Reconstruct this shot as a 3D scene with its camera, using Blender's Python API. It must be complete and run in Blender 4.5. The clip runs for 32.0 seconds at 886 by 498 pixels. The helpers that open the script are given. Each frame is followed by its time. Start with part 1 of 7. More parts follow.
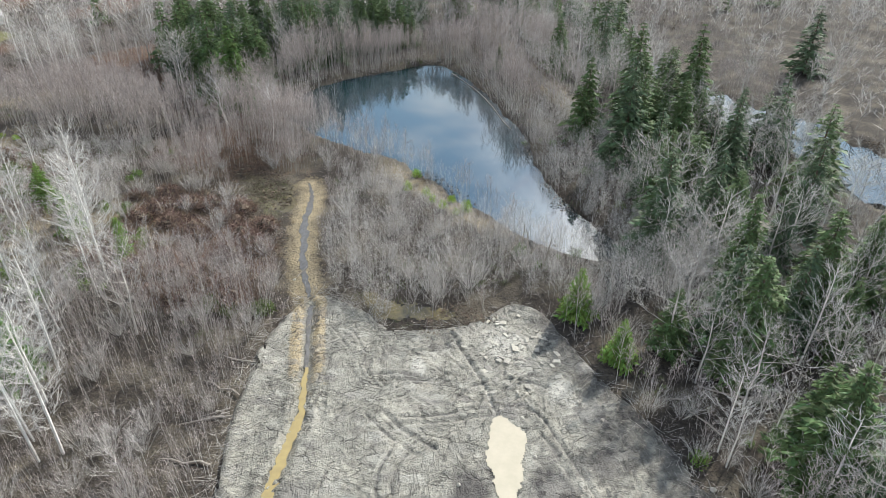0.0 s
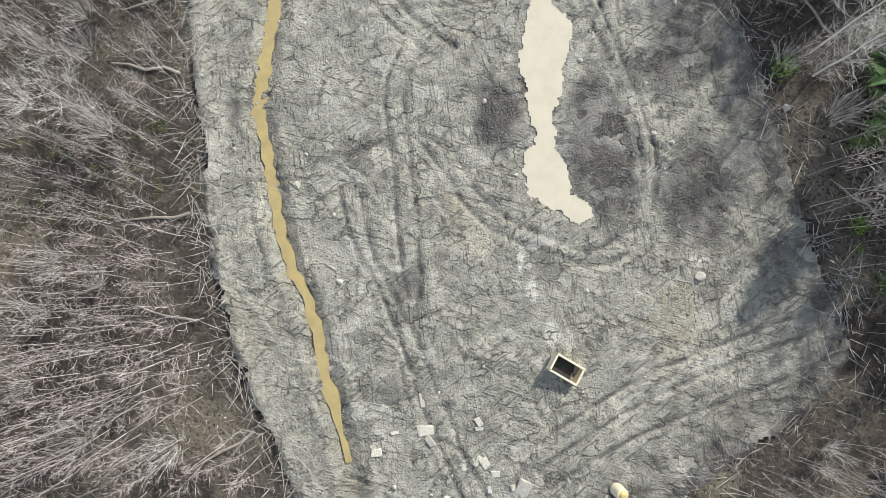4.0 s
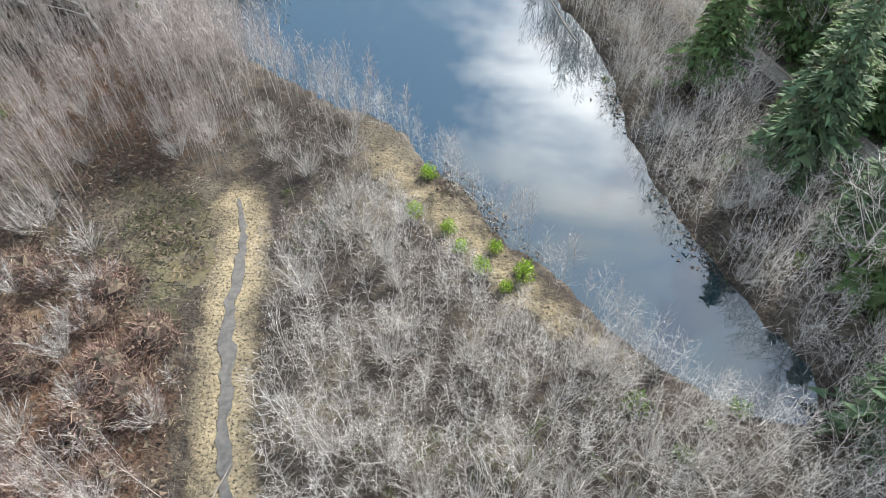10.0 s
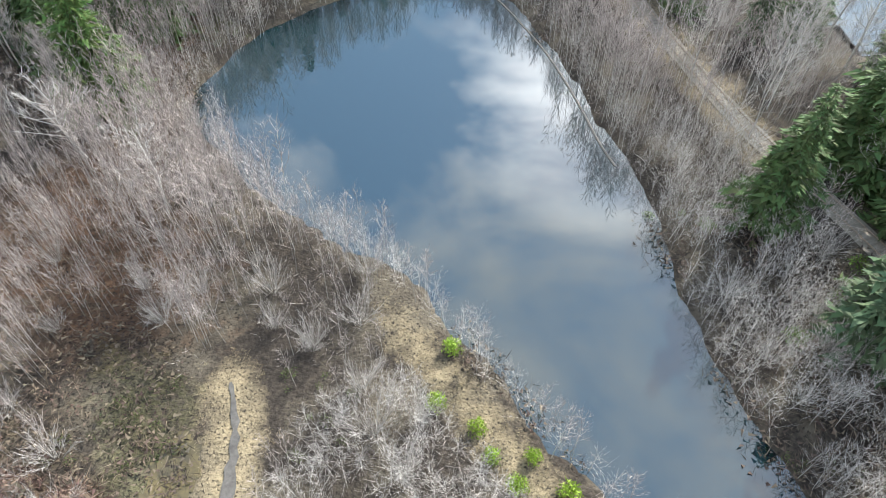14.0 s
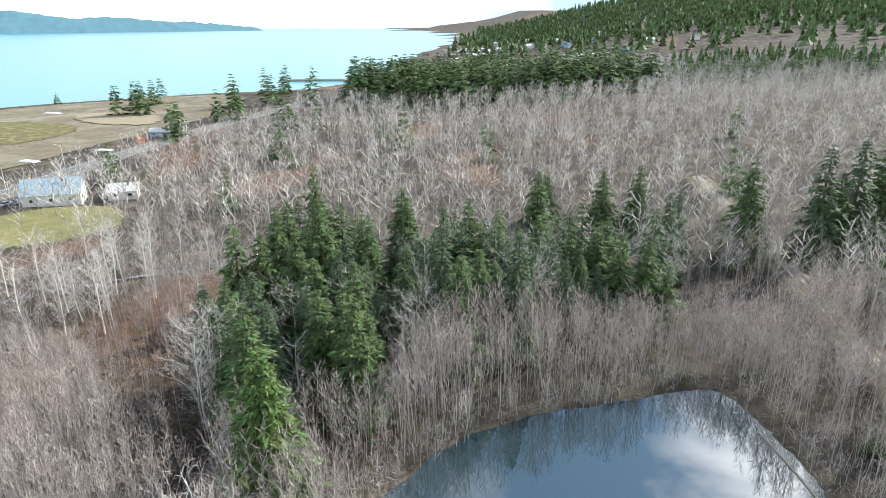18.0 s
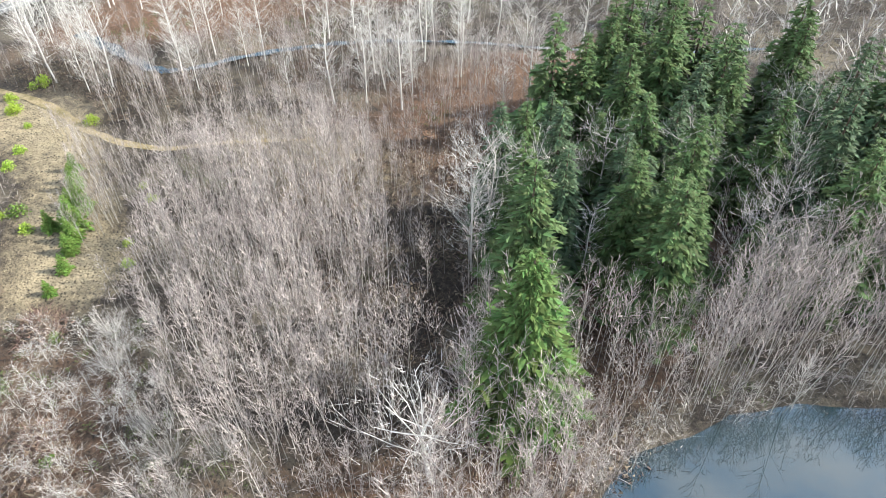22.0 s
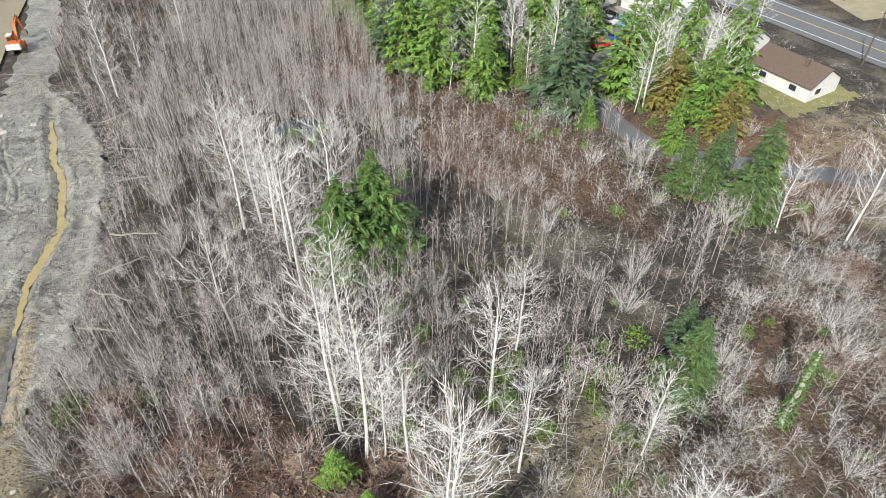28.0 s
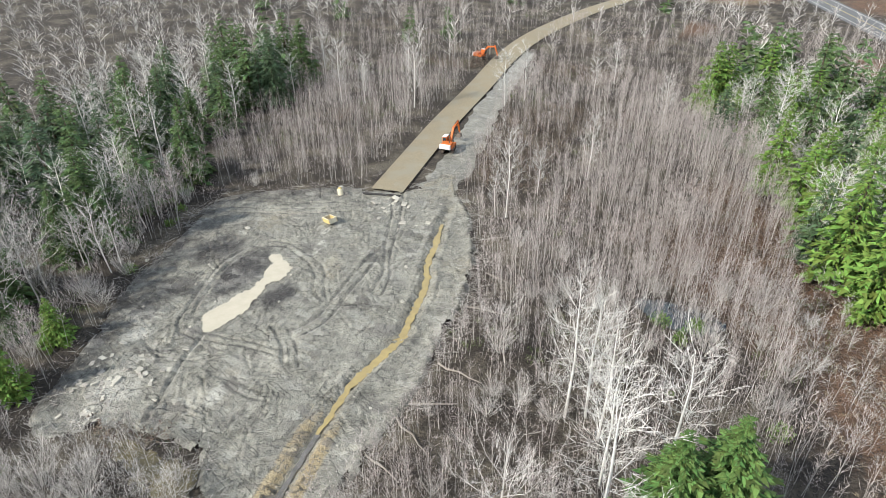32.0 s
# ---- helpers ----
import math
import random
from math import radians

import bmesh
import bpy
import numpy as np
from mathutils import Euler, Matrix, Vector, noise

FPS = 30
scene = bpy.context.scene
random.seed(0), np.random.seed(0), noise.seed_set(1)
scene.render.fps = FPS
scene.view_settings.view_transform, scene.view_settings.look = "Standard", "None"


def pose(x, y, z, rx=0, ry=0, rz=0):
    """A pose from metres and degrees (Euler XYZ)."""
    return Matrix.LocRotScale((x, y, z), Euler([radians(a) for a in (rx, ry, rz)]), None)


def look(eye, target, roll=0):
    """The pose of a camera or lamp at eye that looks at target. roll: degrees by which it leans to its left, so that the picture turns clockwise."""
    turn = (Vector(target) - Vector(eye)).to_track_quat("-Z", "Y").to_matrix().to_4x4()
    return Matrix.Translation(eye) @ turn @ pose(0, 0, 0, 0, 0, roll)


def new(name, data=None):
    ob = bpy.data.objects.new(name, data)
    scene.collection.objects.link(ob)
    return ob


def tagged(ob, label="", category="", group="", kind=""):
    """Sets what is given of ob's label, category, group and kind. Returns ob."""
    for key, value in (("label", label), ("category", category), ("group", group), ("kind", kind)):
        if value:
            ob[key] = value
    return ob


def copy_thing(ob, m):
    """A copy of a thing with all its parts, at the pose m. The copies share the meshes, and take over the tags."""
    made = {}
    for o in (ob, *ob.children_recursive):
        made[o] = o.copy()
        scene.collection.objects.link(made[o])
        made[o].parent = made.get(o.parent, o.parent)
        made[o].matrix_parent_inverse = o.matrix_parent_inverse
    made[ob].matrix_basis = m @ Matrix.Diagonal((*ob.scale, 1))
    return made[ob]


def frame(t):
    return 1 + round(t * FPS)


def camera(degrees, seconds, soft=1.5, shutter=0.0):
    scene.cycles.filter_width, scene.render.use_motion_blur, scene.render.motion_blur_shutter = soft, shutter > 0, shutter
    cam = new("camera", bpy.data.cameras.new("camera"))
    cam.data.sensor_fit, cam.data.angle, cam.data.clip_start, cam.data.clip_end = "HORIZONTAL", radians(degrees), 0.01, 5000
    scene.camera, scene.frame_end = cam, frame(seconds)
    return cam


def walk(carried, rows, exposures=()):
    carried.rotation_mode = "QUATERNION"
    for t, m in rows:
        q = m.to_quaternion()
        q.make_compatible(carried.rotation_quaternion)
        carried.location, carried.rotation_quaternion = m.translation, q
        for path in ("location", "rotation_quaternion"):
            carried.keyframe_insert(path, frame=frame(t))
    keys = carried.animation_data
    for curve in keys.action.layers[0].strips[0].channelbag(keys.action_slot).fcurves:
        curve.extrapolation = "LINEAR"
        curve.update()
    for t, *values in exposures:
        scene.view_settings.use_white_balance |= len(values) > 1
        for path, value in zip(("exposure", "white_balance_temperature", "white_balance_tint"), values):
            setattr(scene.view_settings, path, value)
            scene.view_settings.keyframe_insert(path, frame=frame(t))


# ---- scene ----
cam = camera(69.63, 32.0, 0.8)
# seconds, eye (m), yaw, pitch, roll (degrees)
PATH = [
    (0.0, 0.79, 1.09, 54.61, 0.85, -31.76, 0.14),
    (0.5, 0.60, 4.41, 54.31, 1.01, -37.97, 0.12),
    (1.0, 0.41, 7.67, 54.05, 1.22, -45.09, 0.19),
    (1.5, 0.20, 10.85, 53.84, 1.34, -52.35, 0.01),
    (2.0, -0.03, 13.97, 53.67, 1.52, -59.70, -0.05),
    (2.5, -0.32, 17.04, 53.54, 1.64, -67.07, -0.06),
    (3.0, -0.65, 20.12, 53.42, 1.53, -74.43, -0.14),
    (3.5, -0.99, 23.25, 53.29, 1.27, -81.87, -0.04),
    (5.5, -2.26, 37.42, 52.43, 1.00, -87.97, -0.02),
    (6.0, -2.50, 40.86, 52.25, 0.93, -82.91, -0.09),
    (6.5, -2.73, 44.23, 52.09, 0.80, -77.85, -0.02),
    (7.0, -2.95, 47.52, 51.90, 0.73, -72.77, 0.16),
    (7.5, -3.18, 50.68, 51.69, 0.73, -67.69, 0.06),
    (8.0, -3.47, 53.64, 51.47, 0.39, -62.39, 0.13),
    (8.5, -3.79, 56.42, 51.24, 0.21, -56.92, 0.03),
    (9.0, -4.09, 59.07, 51.02, 0.09, -51.62, 0.10),
    (9.5, -4.34, 61.72, 50.80, 0.02, -50.75, 0.10),
    (10.0, -4.54, 64.34, 50.60, 0.04, -50.51, 0.12),
    (10.5, -4.67, 66.85, 50.46, 0.14, -50.36, 0.10),
    (11.0, -4.76, 69.36, 50.33, 0.30, -50.11, -0.00),
    (11.5, -5.04, 70.79, 51.36, 0.29, -49.78, -0.06),
    (12.0, -5.44, 70.80, 53.99, 0.04, -49.37, 0.13),
    (12.5, -5.60, 73.80, 54.02, 0.03, -49.46, 0.14),
    (13.0, -5.91, 76.95, 53.89, -0.16, -49.51, 0.30),
    (13.5, -6.26, 80.13, 53.75, -0.29, -49.48, 0.49),
    (15.5, -10.53, 92.54, 52.93, 3.84, -41.68, 0.28),
    (16.0, -11.19, 95.56, 52.77, 5.15, -37.34, 0.22),
    (16.5, -11.88, 98.53, 52.62, 7.87, -32.98, 0.10),
    (17.0, -12.71, 101.43, 52.47, 11.57, -28.62, -0.06),
    (17.5, -13.81, 104.30, 52.32, 15.58, -24.25, -0.18),
    (18.0, -15.12, 107.19, 52.15, 19.82, -19.89, -0.25),
    (18.5, -16.58, 110.02, 51.98, 23.98, -16.65, -0.32),
    (19.0, -18.14, 112.78, 51.86, 27.02, -16.52, -0.36),
    (19.5, -19.81, 115.45, 51.78, 30.30, -17.38, -0.36),
    (20.0, -21.61, 118.08, 51.73, 33.87, -22.52, -0.33),
    (20.5, -23.54, 120.67, 51.71, 37.50, -27.91, -0.31),
    (21.0, -25.62, 123.11, 51.67, 41.22, -33.39, -0.36),
    (21.5, -27.90, 125.40, 51.57, 45.18, -38.77, -0.50),
    (22.0, -30.34, 127.38, 51.39, 50.10, -41.31, -0.51),
    (22.5, -32.85, 128.79, 51.16, 59.02, -40.84, -0.18),
    (23.0, -35.39, 129.56, 50.87, 70.24, -40.47, 0.28),
    (23.5, -37.90, 129.80, 50.62, 82.56, -40.24, 0.20),
    (24.0, -40.36, 129.59, 50.40, 94.99, -40.09, 0.30),
    (24.5, -42.68, 128.97, 50.22, 106.93, -39.97, 0.29),
    (25.0, -44.80, 127.94, 50.11, 118.66, -39.81, 0.29),
    (25.5, -46.72, 126.57, 50.07, 129.93, -39.73, 0.27),
    (26.0, -48.47, 124.85, 50.11, 138.93, -39.67, 0.08),
    (26.5, -50.10, 122.85, 50.20, 147.38, -39.55, 0.09),
    (28.5, -53.94, 110.93, 51.94, 176.19, -41.02, 0.28),
    (29.0, -53.75, 108.48, 52.17, 183.33, -40.99, 0.36),
    (29.5, -53.37, 106.16, 52.34, 190.04, -40.89, 0.36),
    (30.0, -52.88, 104.05, 52.47, 196.46, -40.84, 0.17),
    (30.5, -52.39, 102.23, 52.57, 202.92, -40.79, 0.08),
    (31.0, -51.93, 100.67, 52.66, 205.69, -40.46, -0.07),
    (31.5, -51.53, 99.37, 52.74, 206.29, -36.20, -0.27),
    (32.0, -51.19, 98.24, 52.80, 206.49, -31.35, -0.46),
]
EXPOSE = [(0.0, 0.36), (3.5, 0.22), (6.0, 0.18), (8.0, 0.52), (9.0, 0.72), (13.0, 0.72), (16.0, 0.88), (17.2, 0.8), (18.0, 0.62), (19.0, -0.32), (19.5, -0.25), (20.5, 0.58), (21.0, 0.8), (22.0, 0.9), (24.0, 0.42), (26.5, 0.25), (29.0, 0.22), (32.0, 0.28)]
walk(cam, [(t, pose(x, y, z, 90 + p, 0, yw) @ pose(0, 0, 0, 0, 0, ro)) for t, x, y, z, yw, p, ro in PATH], EXPOSE)

# ---- world and sun ----
SUN_DIR = Vector((0.62, 0.78, 0.72)).normalized()
world = bpy.data.worlds.new("sky")
scene.world = world
world.use_nodes = True
wt = world.node_tree
wt.nodes.clear()


def wn(kind, **kw):
    n = wt.nodes.new(kind)
    for k, v in kw.items():
        n.inputs[k].default_value = v
    return n


sky = wt.nodes.new("ShaderNodeTexSky")
sky.sky_type = "NISHITA"
sky.sun_disc = False
sky.sun_elevation = math.asin(SUN_DIR.z)
sky.sun_rotation = math.atan2(SUN_DIR.x, SUN_DIR.y)
sky.air_density, sky.dust_density, sky.ozone_density = 1.4, 0.2, 1.6
wc = wt.nodes.new("ShaderNodeTexCoord")
wm = wn("ShaderNodeMapping")
wm.inputs["Scale"].default_value = (1.2, 1.2, 2.6)
cl = wn("ShaderNodeTexNoise", Scale=2.1, Detail=7.0, Roughness=0.6, Distortion=0.5)
cr = wt.nodes.new("ShaderNodeValToRGB")
cr.color_ramp.elements[0].position, cr.color_ramp.elements[1].position = 0.42, 0.70
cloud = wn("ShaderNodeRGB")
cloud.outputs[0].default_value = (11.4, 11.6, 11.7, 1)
wmix = wt.nodes.new("ShaderNodeMix")
wmix.data_type = "RGBA"
bg = wn("ShaderNodeBackground", Strength=0.14)
wo = wt.nodes.new("ShaderNodeOutputWorld")
wt.links.new(wc.outputs["Generated"], wm.inputs["Vector"])
wt.links.new(wm.outputs[0], cl.inputs["Vector"])
sep = wt.nodes.new("ShaderNodeSeparateXYZ")
haze = wt.nodes.new("ShaderNodeMapRange")
haze.inputs["From Min"].default_value, haze.inputs["From Max"].default_value = 0.0, 0.28
haze.inputs["To Min"].default_value, haze.inputs["To Max"].default_value = 0.36, 0.0
hsum = wt.nodes.new("ShaderNodeMath")
wt.links.new(wc.outputs["Generated"], sep.inputs[0])
wt.links.new(sep.outputs["Z"], haze.inputs["Value"])
wt.links.new(haze.outputs[0], hsum.inputs[0])
wt.links.new(cl.outputs["Fac"], hsum.inputs[1])
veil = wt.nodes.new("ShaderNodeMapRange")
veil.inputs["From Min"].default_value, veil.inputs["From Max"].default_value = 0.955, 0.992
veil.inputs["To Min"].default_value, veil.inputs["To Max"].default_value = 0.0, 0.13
vsum = wt.nodes.new("ShaderNodeMath")
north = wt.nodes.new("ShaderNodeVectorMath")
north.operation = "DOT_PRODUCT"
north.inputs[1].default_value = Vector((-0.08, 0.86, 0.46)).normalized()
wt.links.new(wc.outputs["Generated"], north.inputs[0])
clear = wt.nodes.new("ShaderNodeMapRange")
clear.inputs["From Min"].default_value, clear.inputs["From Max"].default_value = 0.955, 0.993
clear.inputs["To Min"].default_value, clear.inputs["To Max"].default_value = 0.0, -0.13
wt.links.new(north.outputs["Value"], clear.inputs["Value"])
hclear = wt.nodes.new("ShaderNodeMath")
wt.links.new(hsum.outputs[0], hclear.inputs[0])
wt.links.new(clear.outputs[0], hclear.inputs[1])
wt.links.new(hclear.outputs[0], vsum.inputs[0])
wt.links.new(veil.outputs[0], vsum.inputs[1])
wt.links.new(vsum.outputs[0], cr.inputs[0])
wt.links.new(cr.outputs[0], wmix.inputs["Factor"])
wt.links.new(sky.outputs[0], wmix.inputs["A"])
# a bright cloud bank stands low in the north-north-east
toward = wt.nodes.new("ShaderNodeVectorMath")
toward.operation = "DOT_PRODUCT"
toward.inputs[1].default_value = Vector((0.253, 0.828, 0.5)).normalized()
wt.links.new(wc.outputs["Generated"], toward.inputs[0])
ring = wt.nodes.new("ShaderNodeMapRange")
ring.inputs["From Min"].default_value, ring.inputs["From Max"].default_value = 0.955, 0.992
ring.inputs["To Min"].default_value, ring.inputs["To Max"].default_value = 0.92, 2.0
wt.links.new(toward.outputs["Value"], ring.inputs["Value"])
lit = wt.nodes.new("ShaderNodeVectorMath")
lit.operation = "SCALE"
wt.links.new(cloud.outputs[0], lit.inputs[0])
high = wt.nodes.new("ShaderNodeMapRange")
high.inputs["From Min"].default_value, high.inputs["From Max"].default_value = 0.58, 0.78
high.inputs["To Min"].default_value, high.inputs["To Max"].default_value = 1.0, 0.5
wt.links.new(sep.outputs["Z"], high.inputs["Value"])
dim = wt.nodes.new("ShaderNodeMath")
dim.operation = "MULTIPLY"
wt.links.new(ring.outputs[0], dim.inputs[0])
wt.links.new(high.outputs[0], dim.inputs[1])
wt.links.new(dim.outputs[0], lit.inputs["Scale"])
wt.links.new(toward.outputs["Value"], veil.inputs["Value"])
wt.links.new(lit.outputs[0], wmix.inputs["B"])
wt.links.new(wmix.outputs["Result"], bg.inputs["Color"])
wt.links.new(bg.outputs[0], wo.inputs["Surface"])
sun = new("sun", bpy.data.lights.new("sun", "SUN"))
sun.data.energy, sun.data.angle, sun.data.color = 4.6, radians(1.0), (1.0, 0.955, 0.87)
sun.matrix_world = look(SUN_DIR * 100, (0, 0, 0))


# ---- materials ----
def material(name, base, second=None, scale=1.0, rough=0.85, bump=0.0, bump_scale=8.0, third=None, third_scale=0.15, vary=0.0, island=False,
             spec=0.3, ior=1.45, metal=0.0, third_at=(0.48, 0.62), zones=(), speck=None):
    """Procedural paint: base and second mixed by fine noise, third by broad noise, varied by object or by island."""
    m = bpy.data.materials.new(name)
    m.use_nodes = True
    nt = m.node_tree
    b = nt.nodes["Principled BSDF"]
    b.inputs["Roughness"].default_value, b.inputs["Metallic"].default_value = rough, metal
    b.inputs["Specular IOR Level"].default_value, b.inputs["IOR"].default_value = spec, ior
    geo = nt.nodes.new("ShaderNodeNewGeometry")

    def noise_fac(sc, lo, hi, detail=5.0):
        n = nt.nodes.new("ShaderNodeTexNoise")
        n.inputs["Scale"].default_value, n.inputs["Detail"].default_value, n.inputs["Roughness"].default_value = sc, detail, 0.65
        nt.links.new(geo.outputs["Position"], n.inputs["Vector"])
        r = nt.nodes.new("ShaderNodeMapRange")
        r.inputs["From Min"].default_value, r.inputs["From Max"].default_value = lo, hi
        nt.links.new(n.outputs["Fac"], r.inputs["Value"])
        return r.outputs[0]

    def mixed(fac, a, c):
        x = nt.nodes.new("ShaderNodeMix")
        x.data_type = "RGBA"
        nt.links.new(fac, x.inputs["Factor"])
        if isinstance(a, tuple):
            x.inputs["A"].default_value = (*a, 1)
        else:
            nt.links.new(a, x.inputs["A"])
        x.inputs["B"].default_value = (*c, 1)
        return x.outputs["Result"]

    col = base
    if second:
        col = mixed(noise_fac(scale, 0.35, 0.65), col, second)
    if third:
        col = mixed(noise_fac(third_scale, *third_at), col, third)
    for attr, c, lo, hi in zones:
        at = nt.nodes.new("ShaderNodeAttribute")
        at.attribute_name = attr
        n = nt.nodes.new("ShaderNodeTexNoise")
        n.inputs["Scale"].default_value, n.inputs["Detail"].default_value, n.inputs["Roughness"].default_value = 0.45, 7.0, 0.7
        nt.links.new(geo.outputs["Position"], n.inputs["Vector"])
        sm = nt.nodes.new("ShaderNodeMath")
        nt.links.new(at.outputs["Fac"], sm.inputs[0])
        nt.links.new(n.outputs["Fac"], sm.inputs[1])
        r = nt.nodes.new("ShaderNodeMapRange")
        r.inputs["From Min"].default_value, r.inputs["From Max"].default_value = lo, hi
        nt.links.new(sm.outputs[0], r.inputs["Value"])
        col = mixed(r.outputs[0], col, c)
    if speck:
        col = mixed(noise_fac(speck[1], speck[2], speck[3], 9.0), col, speck[0])
    if vary:
        hsv = nt.nodes.new("ShaderNodeHueSaturation")
        if isinstance(col, tuple):
            hsv.inputs["Color"].default_value = (*col, 1)
        else:
            nt.links.new(col, hsv.inputs["Color"])
        if island:
            src = geo.outputs["Random Per Island"]
        else:
            src = nt.nodes.new("ShaderNodeObjectInfo").outputs["Random"]
        for key, amount in (("Value", vary), ("Hue", vary * 0.06)):
            r = nt.nodes.new("ShaderNodeMapRange")
            mid = 1.0 if key == "Value" else 0.5
            r.inputs["To Min"].default_value, r.inputs["To Max"].default_value = mid - amount, mid + amount
            nt.links.new(src, r.inputs["Value"])
            nt.links.new(r.outputs[0], hsv.inputs[key])
        col = hsv.outputs["Color"]
    if isinstance(col, tuple):
        b.inputs["Base Color"].default_value = (*col, 1)
    else:
        nt.links.new(col, b.inputs["Base Color"])
    if bump:
        n = nt.nodes.new("ShaderNodeTexNoise")
        n.inputs["Scale"].default_value, n.inputs["Detail"].default_value = bump_scale, 6.0
        nt.links.new(geo.outputs["Position"], n.inputs["Vector"])
        bp = nt.nodes.new("ShaderNodeBump")
        bp.inputs["Strength"].default_value, bp.inputs["Distance"].default_value = bump, 0.2
        nt.links.new(n.outputs["Fac"], bp.inputs["Height"])
        nt.links.new(bp.outputs[0], b.inputs["Normal"])
    return m


M = {}
M["litter"] = material("leaf_litter", (0.085, 0.07, 0.056), (0.03, 0.026, 0.022), 1.5, 0.95, 1.0, 3.0, (0.15, 0.13, 0.098), 0.11, zones=(("red", (0.18, 0.105, 0.066), 0.9, 1.4), ("straw", (0.40, 0.33, 0.21), 0.85, 1.35), ("moss", (0.16, 0.16, 0.075), 0.95, 1.5)), speck=((0.035, 0.03, 0.025), 3.4, 0.52, 0.62))
M["mud"] = material("grey_mud", (0.34, 0.328, 0.272), (0.215, 0.206, 0.17), 0.9, 0.38, 1.0, 6.0, (0.45, 0.425, 0.35), 0.25, third_at=(0.52, 0.68), zones=(("wet", (0.058, 0.052, 0.047), 0.78, 1.2), ("tan", (0.36, 0.31, 0.21), 0.85, 1.35), ("spoil", (0.56, 0.54, 0.47), 0.9, 1.3), ("rut", (0.10, 0.096, 0.085), 0.85, 1.3), ("grassy", (0.40, 0.32, 0.19), 0.9, 1.25)), spec=0.5, speck=((0.12, 0.115, 0.10), 3.0, 0.54, 0.63))
def streak_mud():
    """Scraped and tracked marks in the mud: thin streaks in three directions that show in patches."""
    nt = M["mud"].node_tree
    b = nt.nodes["Principled BSDF"]
    geo = nt.nodes.new("ShaderNodeNewGeometry")

    def math_node(op, a, c):
        n = nt.nodes.new("ShaderNodeMath")
        n.operation = op
        for i, v in enumerate((a, c)):
            if isinstance(v, float):
                n.inputs[i].default_value = v
            else:
                nt.links.new(v, n.inputs[i])
        return n.outputs[0]

    def ranged(v, lo, hi):
        n = nt.nodes.new("ShaderNodeMapRange")
        n.inputs["From Min"].default_value, n.inputs["From Max"].default_value = lo, hi
        nt.links.new(v, n.inputs["Value"])
        return n.outputs[0]

    def noise(vec, sc, detail, dist=0.0):
        n = nt.nodes.new("ShaderNodeTexNoise")
        n.inputs["Scale"].default_value, n.inputs["Detail"].default_value, n.inputs["Distortion"].default_value = sc, detail, dist
        nt.links.new(vec, n.inputs["Vector"])
        return n.outputs["Fac"]

    dark = pale = None
    for k, turn in enumerate((8, 75, 130)):
        mp = nt.nodes.new("ShaderNodeMapping")
        mp.vector_type = "TEXTURE"
        mp.inputs["Rotation"].default_value = (0, 0, radians(turn))
        mp.inputs["Scale"].default_value = (0.33, 3.2, 1.0)
        mp.inputs["Location"].default_value = (17.0 * k, 5.0 * k, 0)
        nt.links.new(geo.outputs["Position"], mp.inputs["Vector"])
        f = noise(mp.outputs[0], 1.0, 4.0, 0.5)
        mp2 = nt.nodes.new("ShaderNodeMapping")
        mp2.inputs["Location"].default_value = (41.0 * k, 23.0 * k, 0)
        nt.links.new(geo.outputs["Position"], mp2.inputs["Vector"])
        where = ranged(noise(mp2.outputs[0], 0.16, 2.0), 0.47, 0.58)
        d, p = math_node("MULTIPLY", ranged(f, 0.60, 0.66), where), math_node("MULTIPLY", ranged(f, 0.40, 0.33), where)
        dark, pale = (d, p) if dark is None else (math_node("MAXIMUM", dark, d), math_node("MAXIMUM", pale, p))
    col = b.inputs["Base Color"].links[0].from_socket
    for fac, c in ((math_node("MULTIPLY", pale, 0.4), (0.47, 0.445, 0.375, 1)), (math_node("MULTIPLY", dark, 0.55), (0.085, 0.08, 0.07, 1))):
        x = nt.nodes.new("ShaderNodeMix")
        x.data_type = "RGBA"
        nt.links.new(fac, x.inputs["Factor"])
        nt.links.new(col, x.inputs["A"])
        x.inputs["B"].default_value = c
        col = x.outputs["Result"]
    nt.links.new(col, b.inputs["Base Color"])
    # dark gaps between broken crusts, in patches
    mp = nt.nodes.new("ShaderNodeMapping")
    mp.inputs["Rotation"].default_value, mp.inputs["Scale"].default_value = (0, 0, 0.35), (0.55, 1.0, 0.0)
    nt.links.new(geo.outputs["Position"], mp.inputs["Vector"])
    warp = nt.nodes.new("ShaderNodeVectorMath")
    warp.operation = "ADD"
    wob = nt.nodes.new("ShaderNodeTexNoise")
    wob.inputs["Scale"].default_value, wob.inputs["Detail"].default_value = 1.3, 5.0
    nt.links.new(geo.outputs["Position"], wob.inputs["Vector"])
    nt.links.new(mp.outputs[0], warp.inputs[0])
    nt.links.new(wob.outputs["Color"], warp.inputs[1])
    vor = nt.nodes.new("ShaderNodeTexVoronoi")
    vor.feature = "DISTANCE_TO_EDGE"
    vor.inputs["Scale"].default_value = 0.75
    nt.links.new(warp.outputs[0], vor.inputs["Vector"])
    mp2 = nt.nodes.new("ShaderNodeMapping")
    mp2.inputs["Location"].default_value = (91, 37, 0)
    nt.links.new(geo.outputs["Position"], mp2.inputs["Vector"])
    gap = math_node("MULTIPLY", ranged(vor.outputs["Distance"], 0.07, 0.02), ranged(noise(mp2.outputs[0], 0.35, 5.0), 0.5, 0.6))
    x = nt.nodes.new("ShaderNodeMix")
    x.data_type = "RGBA"
